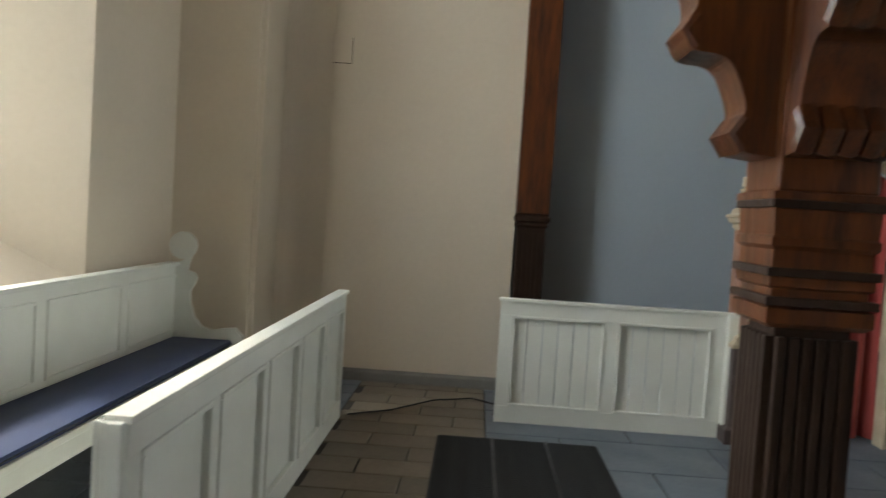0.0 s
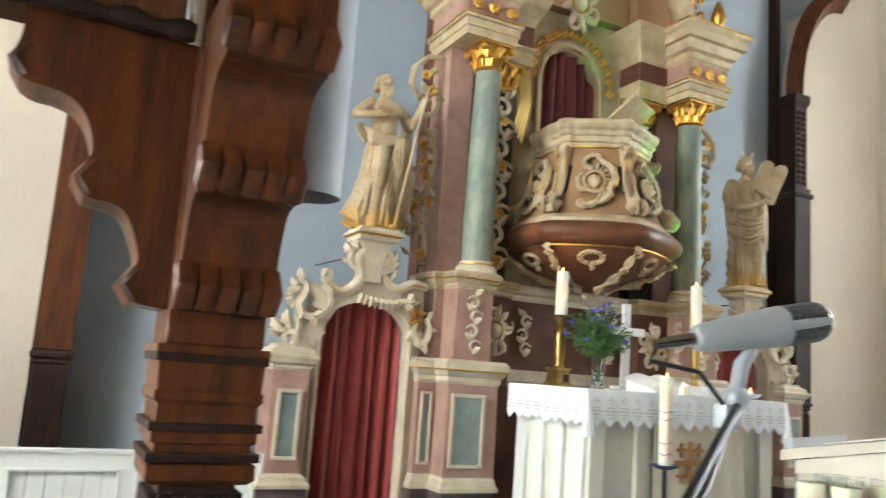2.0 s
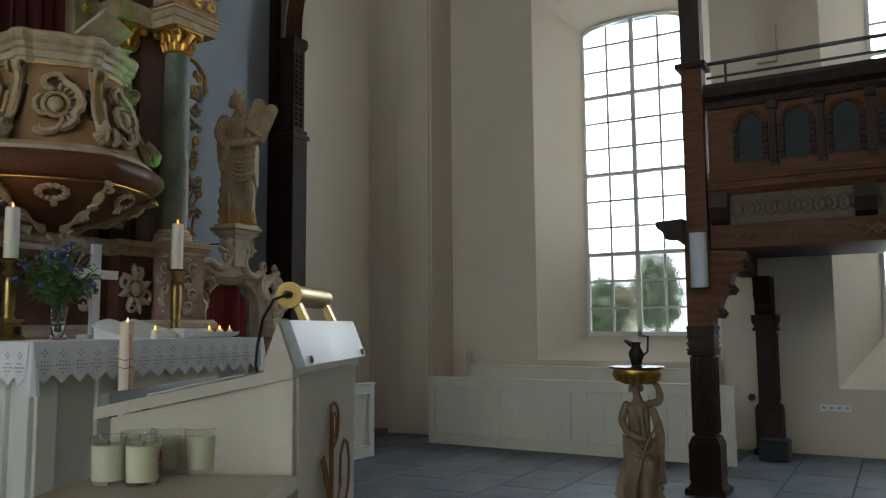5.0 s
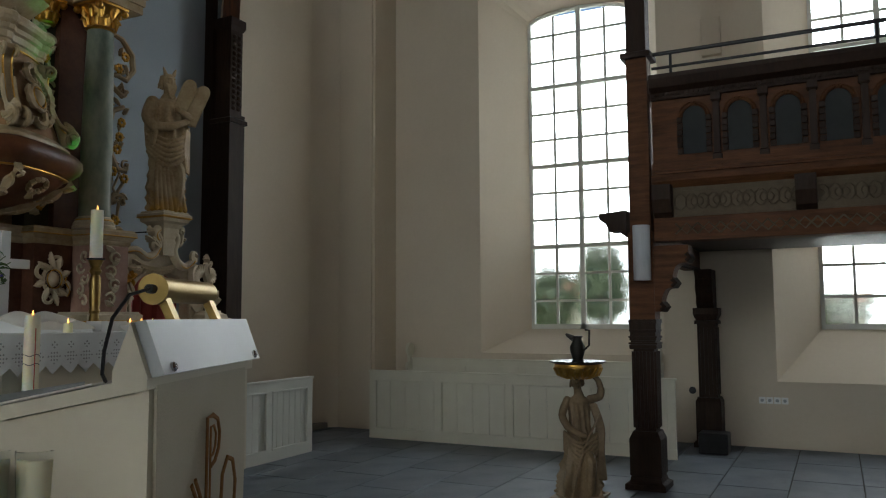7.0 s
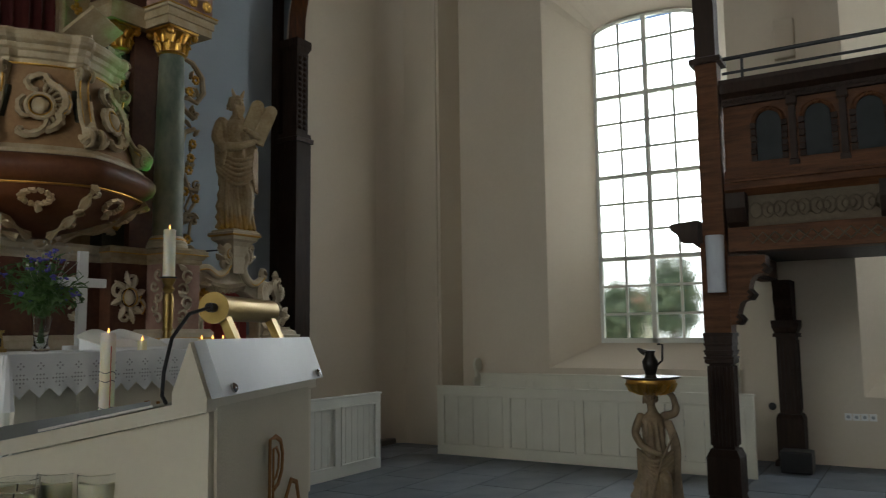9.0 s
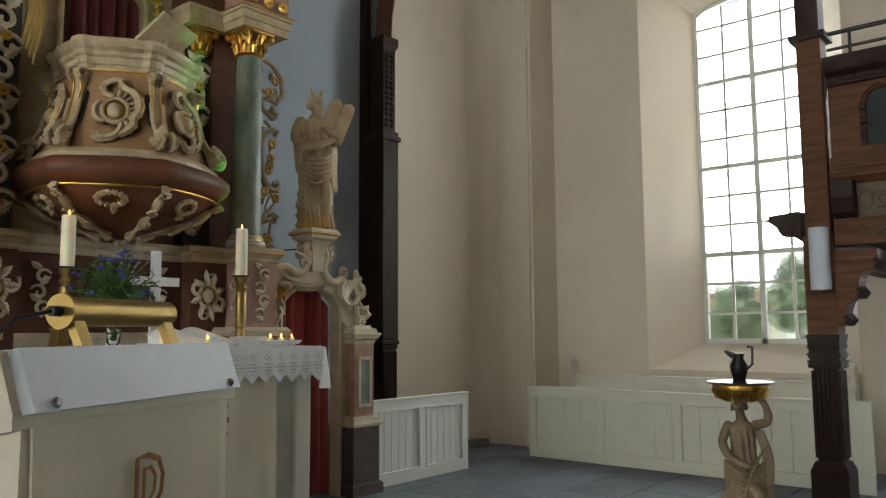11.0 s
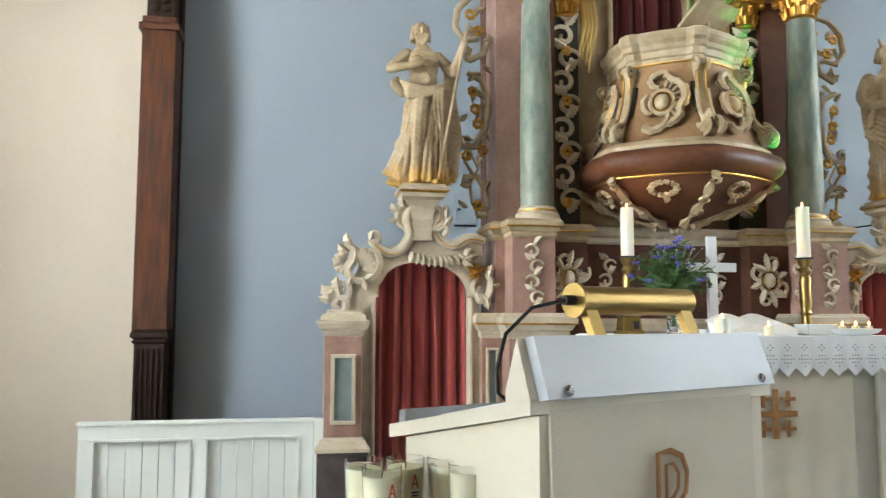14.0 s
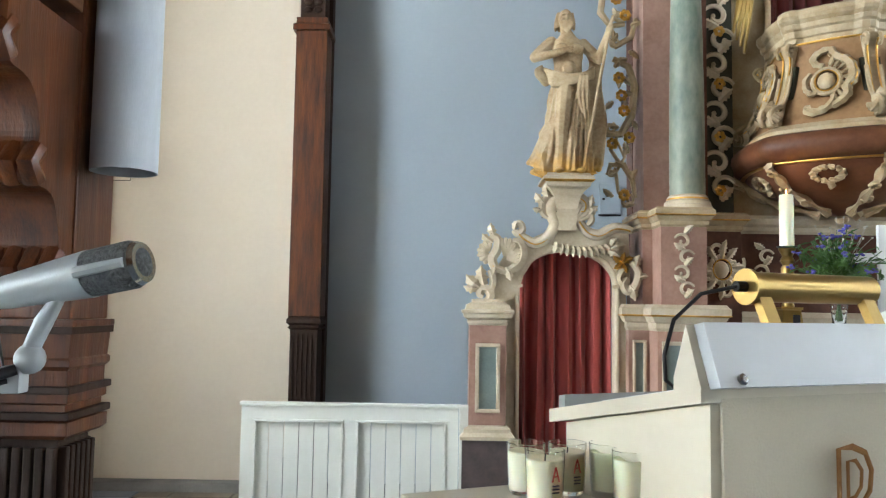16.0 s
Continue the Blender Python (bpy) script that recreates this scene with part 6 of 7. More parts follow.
        for i in range(3):
            roll([(0.09 + 0.022 * i, -0.115, 0.72), (0.075 + 0.03 * i, -0.125, 0.58), (0.10 + 0.022 * i, -0.115, 0.46 - 0.04 * (i % 2))], 0.018, 0.008)
        for i in range(5):
            roll([(0.06 + 0.02 * i, -0.115 + 0.008 * i, 0.60), (0.02 + 0.035 * i, -0.13 + 0.012 * i, 0.30), (0.00 + 0.045 * i, -0.125 + 0.015 * i, 0.03)], 0.009, 0.019)
        for i in range(6):
            roll([(-0.02 + 0.01 * i, -0.12, 0.62), (-0.10 - 0.01 * i, -0.11 + 0.01 * i, 0.36), (-0.13 - 0.024 * i, -0.10 + 0.018 * i, 0.14), (-0.17 - 0.022 * i, -0.08 + 0.015 * i, 0.03 + 0.012 * i)], 0.010, 0.022)
        # cloak behind the far shoulder
        for i in range(8):
            w = 0.014 * i
            roll([(0.11 + w * 0.3, 0.05, 1.03), (0.20 + w * 0.4, 0.04, 0.88), (0.155 + w, 0.03, 0.66), (0.20 + w * 0.9, 0.02, 0.42), (0.165 + w * 1.1, 0.02, 0.20), (0.17 + w * 0.9, 0.0, 0.05 + 0.035 * (i % 3))], 0.024, 0.022)
        for x in (-0.07, 0.09):
            lump(x, -0.13, 0.015, 0.032, 0.065, 0.022)
    elif pose_kind == "tablets":
        roll([(-0.15, 0.0, 0.98), (-0.205, -0.03, 0.84), (-0.17, -0.08, 0.74)], 0.060, 0.052)
        roll([(-0.17, -0.08, 0.74), (-0.05, -0.15, 0.75), (0.07, -0.17, 0.80)], 0.046, 0.028)
        roll([(0.14, 0.0, 0.98), (0.205, -0.03, 0.86), (0.16, -0.12, 0.86)], 0.056, 0.044)
        roll([(0.16, -0.12, 0.86), (0.07, -0.165, 0.88), (0.02, -0.175, 0.90)], 0.036, 0.024)
        for x, z in ((0.085, 0.81), (0.0, 0.905)):
            lump(x, -0.178, z, 0.032, 0.018, 0.024)
        mt = Matrix.Translation((0.145 * k, -0.14 * k, 1.01 * k)) @ pose(0, 0, 0, 8, 20, -10)
        b2 = bmesh.new()
        for q in (-1, 1):
            prism(b2, [((q * 0.062 - 0.060) * k, -0.2 * k), ((q * 0.062 + 0.060) * k, -0.2 * k), ((q * 0.062 + 0.060) * k, 0.13 * k)] + [((q * 0.062 + 0.060 * math.cos(j * math.pi / 8)) * k, (0.13 + 0.06 * math.sin(j * math.pi / 8)) * k) for j in range(1, 8)] + [((q * 0.062 - 0.060) * k, 0.13 * k)], "y", -0.02 - 0.014 * q, 0.022 - 0.014 * q)
        b2.transform(mt)
        me = bpy.data.meshes.new("slab")
        b2.to_mesh(me)
        b2.free()
        bm.from_mesh(me)
        bpy.data.meshes.remove(me)
        for q in (-1, 1):
            roll([(hx + q * 0.038, -0.03, 1.255), (hx + q * 0.058, -0.03, 1.31)], 0.020, 0.008)
        for i in range(6):
            roll([(-0.19, -0.02, 0.70 - 0.035 * i), (-0.08, -0.14, 0.62 - 0.045 * i), (0.06, -0.15, 0.66 - 0.04 * i), (0.17, -0.05, 0.78 - 0.035 * i)], 0.020, 0.016)
        for i in range(5):
            roll([(0.10 + 0.018 * i, -0.13 + 0.02 * i, 0.74), (0.08 + 0.022 * i, -0.145 + 0.02 * i, 0.55), (0.12 + 0.016 * i, -0.13 + 0.02 * i, 0.36 + 0.03 * (i % 2))], 0.020, 0.012)
        roll([(0.02, -0.06, 0.46), (0.06, -0.125, 0.32), (0.05, -0.10, 0.04)], 0.06, 0.045)
        for i in range(7):
            roll([(-0.15 + 0.03 * i, -0.10, 0.46 + 0.02 * i), (-0.16 + 0.038 * i, -0.125, 0.24), (-0.15 + 0.045 * i, -0.13, 0.01)], 0.011, 0.021)
        for i in range(5):
            roll([(-0.16, 0.03 - 0.02 * i, 0.97), (-0.195 + 0.01 * i, 0.02 - 0.03 * i, 0.80), (-0.18, 0.02 - 0.03 * i, 0.58)], 0.020, 0.016)
    elif pose_kind == "bowl":
        roll([(-0.12, 0.0, 0.99), (-0.18, -0.05, 0.84), (-0.13, -0.11, 0.72)], 0.046, 0.040)
        roll([(-0.13, -0.11, 0.72), (-0.02, -0.15, 0.66), (0.05, -0.16, 0.64)], 0.038, 0.026)
        roll([(0.12, 0.0, 1.0), (0.22, -0.01, 1.03), (0.24, 0.0, 1.10)], 0.046, 0.040)
        roll([(0.24, 0.0, 1.10), (0.21, 0.0, 1.20), (0.14, 0.0, 1.27)], 0.036, 0.028)
        roll([(0.21, -0.14, 0.86), (0.03, -0.19, 0.50), (-0.10, -0.22, 0.0)], 0.012)
        for i in range(7):
            roll([(-0.16, -0.04, 0.66 - 0.03 * i), (0.0, -0.15, 0.56 - 0.045 * i), (0.18, -0.08, 0.66 - 0.04 * i)], 0.018, 0.016)
        for i in range(6):
            roll([(0.13 + 0.01 * i, 0.0, 0.94), (0.19 + 0.012 * i, -0.02, 0.70), (0.15 + 0.018 * i, -0.03, 0.45), (0.20 + 0.012 * i, -0.04, 0.18)], 0.020, 0.024)
        roll([(0.06, -0.08, 0.44), (0.10, -0.20, 0.36), (0.08, -0.18, 0.06)], 0.07, 0.05)
    bmesh.ops.rotate(bm, verts=bm.verts, cent=(0, 0, 0), matrix=Matrix.Rotation(face, 3, 'Z'))
    bmesh.ops.translate(bm, verts=bm.verts, vec=(bx, by, z0))
    ob = part(name, bm, m, smooth=True)
    fuse = ob.modifiers.new("fuse", 'REMESH')
    fuse.mode, fuse.voxel_size, fuse.use_smooth_shade = 'VOXEL', 0.0052 * k, True
    return tagged(ob, label, "statue")


gilt_foot(STATUE, 2.60, 2.78)
figure("statue", "carved bearded figure with a staff on the altar", C - 2.03, 5.67, 2.622, 1.28, STATUE, "staff")
figure("statue", "carved robed figure holding stone tablets on the altar", C + 2.03, 5.67, 2.622, 1.36, STATUE, "tablets", radians(-18))


# ---------------------------------------------------------------- altar table
altar = thing("altar_table", "cream painted panelled altar table", "altar")
AX0, AX1, AY0, AY1 = 3.63, 5.50, 4.30, 5.26
part("altar_body", B(AX0 + 0.07, AX1 - 0.07, AY0 + 0.07, AY1 - 0.05, 0.0, 1.44), GREENCREAM, altar)
part("mensa", B(AX0 + 0.02, AX1 - 0.02, AY0 + 0.02, AY1, 1.44, 1.50, 0.008), CREAM, altar)
part("plinth", B(AX0 + 0.03, AX1 - 0.03, AY0 + 0.03, AY1 - 0.02, 0.0, 0.12, 0.01), CREAM, altar)
for i in range(5):
    x = AX0 + 0.07 + i * (AX1 - AX0 - 0.14 - 0.13) / 4
    part("front_pilaster", B(x, x + 0.13, AY0 + 0.035, AY0 + 0.07, 0.12, 1.44, 0.006), GREENCREAM, altar)
for i in range(4):
    y = AY0 + 0.07 + i * (AY1 - AY0 - 0.12 - 0.13) / 3
    for x0, x1 in ((AX0 + 0.035, AX0 + 0.07), (AX1 - 0.07, AX1 - 0.035)):
        part("side_pilaster", B(x0, x1, y, y + 0.13, 0.12, 1.44, 0.006), CREAM, altar)
for z in (0.16, 1.34):
    part("rail", B(AX0 + 0.075, AX1 - 0.075, AY0 + 0.05, AY0 + 0.069, z, z + 0.07, 0.004), GREENCREAM, altar)

cloth = thing("altar_cloth", "white linen altar cloth with a pointed lace hem", "tablecloth")
part("cloth_top", B(AX0 - 0.005, AX1 + 0.005, AY0 - 0.005, AY1, 1.502, 1.512, 0.003), LINEN, cloth)


def skirt(p0, p1, drop, teeth, out):
    """Hanging cloth along an edge with a zigzag lace hem."""
    bm = bmesh.new()
    p0, p1, out = Vector(p0), Vector(p1), Vector(out)
    n = teeth * 6
    cols = []
    for i in range(n + 1):
        f = i / n
        base = p0.lerp(p1, f)
        w = 0.012 * math.sin(f * teeth * 1.9) + 0.006 * math.sin(f * teeth * 5.1)
        tooth = abs(((f * teeth) % 1) - 0.5) * 2
        hem = drop + 0.055 * (1 - tooth)
        cols.append([bm.verts.new(base + out * (0.012 + (0.004 + abs(w)) * g) + Vector((0, 0, -hem * g))) for g in (0, 0.3, 0.6, 0.85, 1.0)])
    for a, b in zip(cols, cols[1:]):
        for k in range(4):
            bm.faces.new((a[k], b[k], b[k + 1], a[k + 1]))
    r = bmesh.ops.extrude_face_region(bm, geom=bm.faces[:])
    bmesh.ops.translate(bm, vec=out * 0.004, verts=[v for v in r["geom"] if isinstance(v, bmesh.types.BMVert)])
    part("cloth_skirt", bm, LINEN, cloth, smooth=True)
    d = (p1 - p0).normalized()
    st = (p1 - p0).length / teeth
    bm = bmesh.new()
    for i in range(teeth):
        c = p0 + d * st * (i + 0.5) + out * 0.030
        for row, w in ((0.0, 0), (0.022, 1), (0.044, 2), (0.066, 1)):
            for k in range(-w, w + 1):
                q = c + d * k * st * 0.17 + Vector((0, 0, -drop + 0.01 + row))
                s2 = st * 0.055
                bm.faces.new([bm.verts.new(q + v) for v in (d * s2, Vector((0, 0, s2)), -d * s2, Vector((0, 0, -s2)))])
        q = c + Vector((0, 0, -drop + 0.125))
        for e in (d * 0.016, -d * 0.016, Vector((0, 0, 0.016)), Vector((0, 0, -0.016))):
            bm.faces.new([bm.verts.new(q + e + v) for v in (d * 0.007, Vector((0, 0, 0.007)), -d * 0.007, Vector((0, 0, -0.007)))])
    bm.verts.index_update()
    r = bmesh.ops.extrude_face_region(bm, geom=bm.faces[:])
    bmesh.ops.translate(bm, vec=out * 0.002, verts=[v for v in r["geom"] if isinstance(v, bmesh.types.BMVert)])
    tagged(part("lace_openwork", bm, LACE, cloth, "openwork of the lace hem"), kind="stuff")


LACE = mat("lace_openwork", (0.40, 0.40, 0.38), 0.9, scale=30, bump=0.1, color2=(0.33, 0.33, 0.31))
skirt((AX0, AY0 - 0.005, 1.508), (AX1, AY0 - 0.005, 1.508), 0.19, 16, (0, -1, 0))
skirt((AX0 - 0.005, AY1, 1.508), (AX0 - 0.005, AY0, 1.508), 0.20, 8, (-1, 0, 0))
skirt((AX1 + 0.005, AY0, 1.508), (AX1 + 0.005, AY1, 1.508), 0.20, 8, (1, 0, 0))
for x in (AX0 - 0.012, AX1 + 0.012):
    bm = bmesh.new()
    tube(bm, [(x, AY0 - 0.02, 1.505), (x, AY0 - 0.03, 1.36), (x, AY0 - 0.035, 1.20)], [0.012, 0.028, 0.045], 8)
    part("cloth_corner", bm, LINEN, cloth, smooth=True)

ante = thing("antependium", "ecru linen altar hanging with a golden cross", "altar hanging")
bm = bmesh.new()
cols = []
for i in range(25):
    x = 4.22 + 0.86 * i / 24
    cols.append([bm.verts.new((x, AY0 - 0.004 - 0.012 * math.sin(i * 1.1) * g - 0.006, 1.46 - 1.05 * g)) for g in (0, 0.25, 0.5, 0.75, 1)])
for a, b in zip(cols, cols[1:]):
    for k in range(4):
        bm.faces.new((a[k], b[k], b[k + 1], a[k + 1]))
r = bmesh.ops.extrude_face_region(bm, geom=bm.faces[:])
bmesh.ops.translate(bm, vec=(0, 0.004, 0), verts=[v for v in r["geom"] if isinstance(v, bmesh.types.BMVert)])
part("hanging", bm, CANVAS, ante, smooth=True)
xc, zc = 4.535, 1.04
for x, z, h in ((0, 0, 0.15), (-0.085, 0.09, 0.05), (0.085, 0.09, 0.05), (-0.085, -0.09, 0.05), (0.085, -0.09, 0.05)):
    w = 0.018 if h > 0.1 else 0.011
    bm = B(xc + x - w, xc + x + w, AY0 - 0.034, AY0 - 0.022, zc + z - h, zc + z + h, 0.002)
    box(bm, xc + x - h * 0.95, xc + x + h * 0.95, AY0 - 0.036, AY0 - 0.024, zc + z - w, zc + z + w, 0.002)
    part("embroidered_cross", bm, ORANGE, ante, "golden ochre embroidered cross")


def flame(x, y, z, parent, k=1.0):
    part("flame", lathe(bmesh.new(), [(0.001, z), (0.006 * k, z + 0.008 * k), (0.007 * k, z + 0.016 * k), (0.004 * k, z + 0.03 * k), (0.0008, z + 0.042 * k)], x, y, 8), FLAME, parent, smooth=True)


def candle_light(x, y, z):
    """The light of one candle's flame."""
    la = new("candle_light", bpy.data.lights.new("candle_light", 'POINT'))
    la.data.energy, la.data.color, la.data.shadow_soft_size = 0.5, (1.0, 0.50, 0.16), 0.008
    la.location = (x, y, z)


def candlestick(x, y, top, square):
    t = thing("altar_candlestick", "turned gilt altar candlestick", "candlestick", "altar candlesticks")
    z = 1.512
    if square:
        part("foot", stack(bmesh.new(), x - 0.07, x + 0.07, y - 0.07, y + 0.07, [(z, 0.012), (z + 0.02, 0.012), (z + 0.025, 0), (z + 0.12, -0.01), (z + 0.125, 0.0), (z + 0.14, 0.0)]), BRASS, t)
        part("foot_badge", B(x + 0.0, x + 0.045, y - 0.082, y - 0.07, z + 0.035, z + 0.09, 0.003), BLACK, t)
    else:
        part("foot", lathe(bmesh.new(), [(0.11, z), (0.11, z + 0.012), (0.085, z + 0.03), (0.04, z + 0.06), (0.03, z + 0.14)], x, y, 24), BRASS, t, smooth=True)
    part("stem", lathe(bmesh.new(), [(0.036, z + 0.13), (0.042, z + 0.15), (0.032, z + 0.17), (0.040, z + 0.20), (0.041, z + 0.40), (0.030, z + 0.42), (0.048, z + 0.45), (0.032, z + 0.48), (0.042, z + 0.50), (0.058, z + 0.535)], x, y, 20), BRASS, t, smooth=True)
    part("drip_pan", lathe(bmesh.new(), [(0.03, z + 0.535), (0.065, z + 0.54), (0.068, z + 0.548), (0.03, z + 0.548)], x, y, 24), BLACK, t, smooth=True)
    c = thing("altar_candle", "thick ivory candle burning on its stick", "candle", "altar candles")
    zb = z + 0.548
    part("wax", lathe(bmesh.new(), [(0.046, zb), (0.047, zb + 0.01), (0.046, top - 0.03), (0.045, top - 0.010), (0.037, top - 0.008), (0.022, top - 0.022)], x, y, 22), WAX, c, smooth=True)
    part("wick", tube(bmesh.new(), [(x, y, top - 0.024), (x + 0.002, y, top - 0.004)], 0.0015, 6), BLACK, c)
    flame(x, y, top - 0.012, c)
    candle_light(x, y, top - 0.004)


candlestick(3.94, 5.08, 2.417, True)
candlestick(5.25, 4.97, 2.44, False)

cross = thing("altar_cross", "plain white standing altar cross", "cross")
part("upright", B(4.53, 4.60, 5.03, 5.065, 1.545, 2.21, 0.004), WHITE, cross)
part("crossbar", B(4.38, 4.75, 5.031, 5.064, 1.955, 2.02, 0.004), WHITE, cross)
part("cross_foot", B(4.47, 4.66, 4.98, 5.11, 1.512, 1.545, 0.006), WHITE, cross)

# flowers
vase = thing("flower_vase", "clear glass vase with blue summer flowers", "vase")
vx, vy = 4.20, 4.92
part("vase_glass", lathe(bmesh.new(), [(0.05, 1.513), (0.055, 1.53), (0.042, 1.56), (0.05, 1.64), (0.062, 1.74), (0.058, 1.74), (0.046, 1.64), (0.038, 1.56), (0.02, 1.53)], vx, vy, 20), CLEAR, vase, smooth=True)
rnd = random.Random(5)
stems, leaves, buds = bmesh.new(), bmesh.new(), bmesh.new()
for i in range(84):
    a, rr = rnd.uniform(0, 6.28), rnd.uniform(0.03, 0.31)
    tip = Vector((vx + rr * math.cos(a), vy + rr * 0.8 * math.sin(a), 1.86 + rnd.uniform(-0.06, 0.34) * (1.15 - rr * 1.9)))
    mid = Vector((vx, vy, 1.72)).lerp(tip, 0.5) + Vector((0, 0, 0.04))
    tube(stems, [(vx + rnd.uniform(-0.02, 0.02), vy + rnd.uniform(-0.02, 0.02), 1.56), (vx, vy, 1.72), mid, tip], 0.003, 5)
    for k in range(12):
        p = mid.lerp(tip, rnd.uniform(-0.5, 0.95))
        d = Vector((rnd.uniform(-1, 1), rnd.uniform(-1, 1), rnd.uniform(-0.6, 0.8))).normalized()
        e = d.cross(Vector((0.3, 0.2, 1))).normalized()
        l, w = rnd.uniform(0.05, 0.12), rnd.uniform(0.007, 0.017)
        q = [leaves.verts.new(v) for v in (p, p + d * l * 0.5 + e * w, p + d * l + Vector((0, 0, -0.015)), p + d * l * 0.5 - e * w)]
        leaves.faces.new(q)
    if i % 3 == 0:
        for k in range(6):
            c = tip + Vector((rnd.gauss(0, 0.012), rnd.gauss(0, 0.012), rnd.gauss(0, 0.010)))
            ball(buds, c, 0.012, 0.012, 0.008, 6)
part("flower_stem", stems, LEAF, vase)
tagged(part("flower_leaf", leaves, LEAF, vase, "narrow green leaves"), kind="stuff")
tagged(part("blossom", buds, VIOLET, vase, "blue-violet blossoms"), kind="stuff")
bm = bmesh.new()
for i in range(16):
    p = Vector((vx + rnd.uniform(-0.14, 0.2), vy + rnd.uniform(-0.1, 0.1), 2.12 + rnd.uniform(-0.05, 0.16)))
    tube(bm, [(vx, vy, 1.75), (vx + (p.x - vx) * 0.6, vy, 2.0), p], 0.0015, 4)
    ball(bm, p, 0.008, seg=6)
tagged(part("filler_blossom", bm, mat("dry_white_blossom", (0.5, 0.47, 0.38), 0.8, bump=0), vase, "tiny whitish filler blossoms"), kind="stuff")

# open bible, card stack, lights
book = thing("open_bible", "thick open altar bible with white pages", "book")
bx, by = 4.66, 4.70
part("book_stand", prism(bmesh.new(), [(by - 0.17, 1.513), (by + 0.17, 1.513), (by + 0.17, 1.60), (by - 0.17, 1.53)], "x", bx - 0.22, bx + 0.22), WHITE, book)
for s in (-1, 1):
    bm = bmesh.new()
    n = 10
    pr = [(bx + s * 0.25 * i / n, 0.05 * math.sin(math.pi * min(1, 0.15 + i / n * 0.85)) + 0.004) for i in range(n + 1)]
    vs = []
    for x, h in pr:
        vs.append([bm.verts.new((x, by - 0.16, 1.535 + h)), bm.verts.new((x, by + 0.17, 1.603 + h)), bm.verts.new((x, by - 0.16, 1.532)), bm.verts.new((x, by + 0.17, 1.601))])
    for a, b in zip(vs, vs[1:]):
        bm.faces.new((a[0], b[0], b[1], a[1]))
        bm.faces.new((a[2], b[2], b[3], a[3]))
        bm.faces.new((a[0], b[0], b[2], a[2]))
        bm.faces.new((a[1], b[1], b[3], a[3]))
    for e in (vs[0], vs[-1]):
        bm.faces.new((e[0], e[1], e[3], e[2]))
    part("page_block", bm, PAPER, book, smooth=True)
tagged(part("white_box", B(4.98, 5.20, 4.56, 4.72, 1.513, 1.585, 0.004), WHITE), "small white box on the altar", "box")
tray = thing("tea_light_tray", "shallow white dish holding small lit candles", "dish")
tx, ty = 5.30, 4.55
part("dish", lathe(bmesh.new(), [(0.10, 1.513), (0.15, 1.53), (0.175, 1.555), (0.168, 1.556), (0.145, 1.536), (0.02, 1.522)], tx, ty, 28), WHITE, tray, smooth=True)
for i, (dx, dy) in enumerate(((-0.08, 0.0), (-0.02, -0.05), (0.04, 0.02), (0.09, -0.04), (-0.03, 0.06))):
    l = thing("tea_light", "small yellow candle burning in the dish", "candle", "tea lights")
    part("wax", lathe(bmesh.new(), [(0.022, 1.537), (0.022, 1.575), (0.017, 1.575), (0.015, 1.568)], tx + dx, ty + dy, 14), WAXT, l, smooth=True)
    flame(tx + dx, ty + dy, 1.572, l, 0.8)
l = thing("tea_light", "small glowing candle in front of the altar book", "candle", "tea lights")
part("wax", lathe(bmesh.new(), [(0.03, 1.513), (0.03, 1.575), (0.024, 1.575), (0.02, 1.56)], 4.60, 4.42, 16), WAXT, l, smooth=True)
flame(4.60, 4.42, 1.565, l)

# paschal candle
pc = thing("paschal_candle", "tall painted easter candle burning on a black stand", "candle")
px, py = 4.03, 3.98
part("wax", lathe(bmesh.new(), [(0.041, 1.06), (0.042, 1.07), (0.042, 1.60), (0.038, 1.625), (0.028, 1.618), (0.018, 1.60)], px, py, 24), WAX, pc, smooth=True)
flame(px, py, 1.612, pc)
candle_light(px, py, 1.63)
part("dish", lathe(bmesh.new(), [(0.02, 1.03), (0.07, 1.045), (0.095, 1.062), (0.088, 1.065), (0.045, 1.058)], px, py, 24), mat("dark_blue_enamel", (0.02, 0.05, 0.16), 0.35, 0.4, bump=0), pc, smooth=True)
part("stand_pole", tube(bmesh.new(), [(px, py, 0.03), (px, py, 1.04)], 0.014, 10), BLACK, pc)
part("stand_base", lathe(bmesh.new(), [(0.16, 0.0), (0.16, 0.012), (0.03, 0.03), (0.016, 0.05)], px, py, 24), BLACK, pc, smooth=True)
for z in (1.13, 1.20, 1.35, 1.40):
    part("painted_ring", tube(bmesh.new(), [(px + 0.0425 * math.cos(2.6 + k * 0.35), py + 0.0425 * math.sin(2.6 + k * 0.35), z + 0.006 * math.sin(k * 1.3)) for k in range(9)], 0.0022, 5), NAVYINK, pc)
part("painted_line", tube(bmesh.new(), [(px + 0.0425 * math.cos(4.5), py + 0.0425 * math.sin(4.5), 1.10 + 0.05 * k) for k in range(10)], 0.0028, 5), REDINK, pc)

# ---------------------------------------------------------------- lectern
LM = Matrix.Translation((2.01, 0.90, 0)) @ Matrix.Rotation(math.atan2(0.397, 0.918), 4, 'Z')
lect = thing("lectern", "cream painted wooden lectern with a grey front ledge", "lectern")


def lp(name, bm, m, label="", smooth=False, parent=None):
    return part(name, tilted(bm, LM), m, parent or lect, label, smooth)


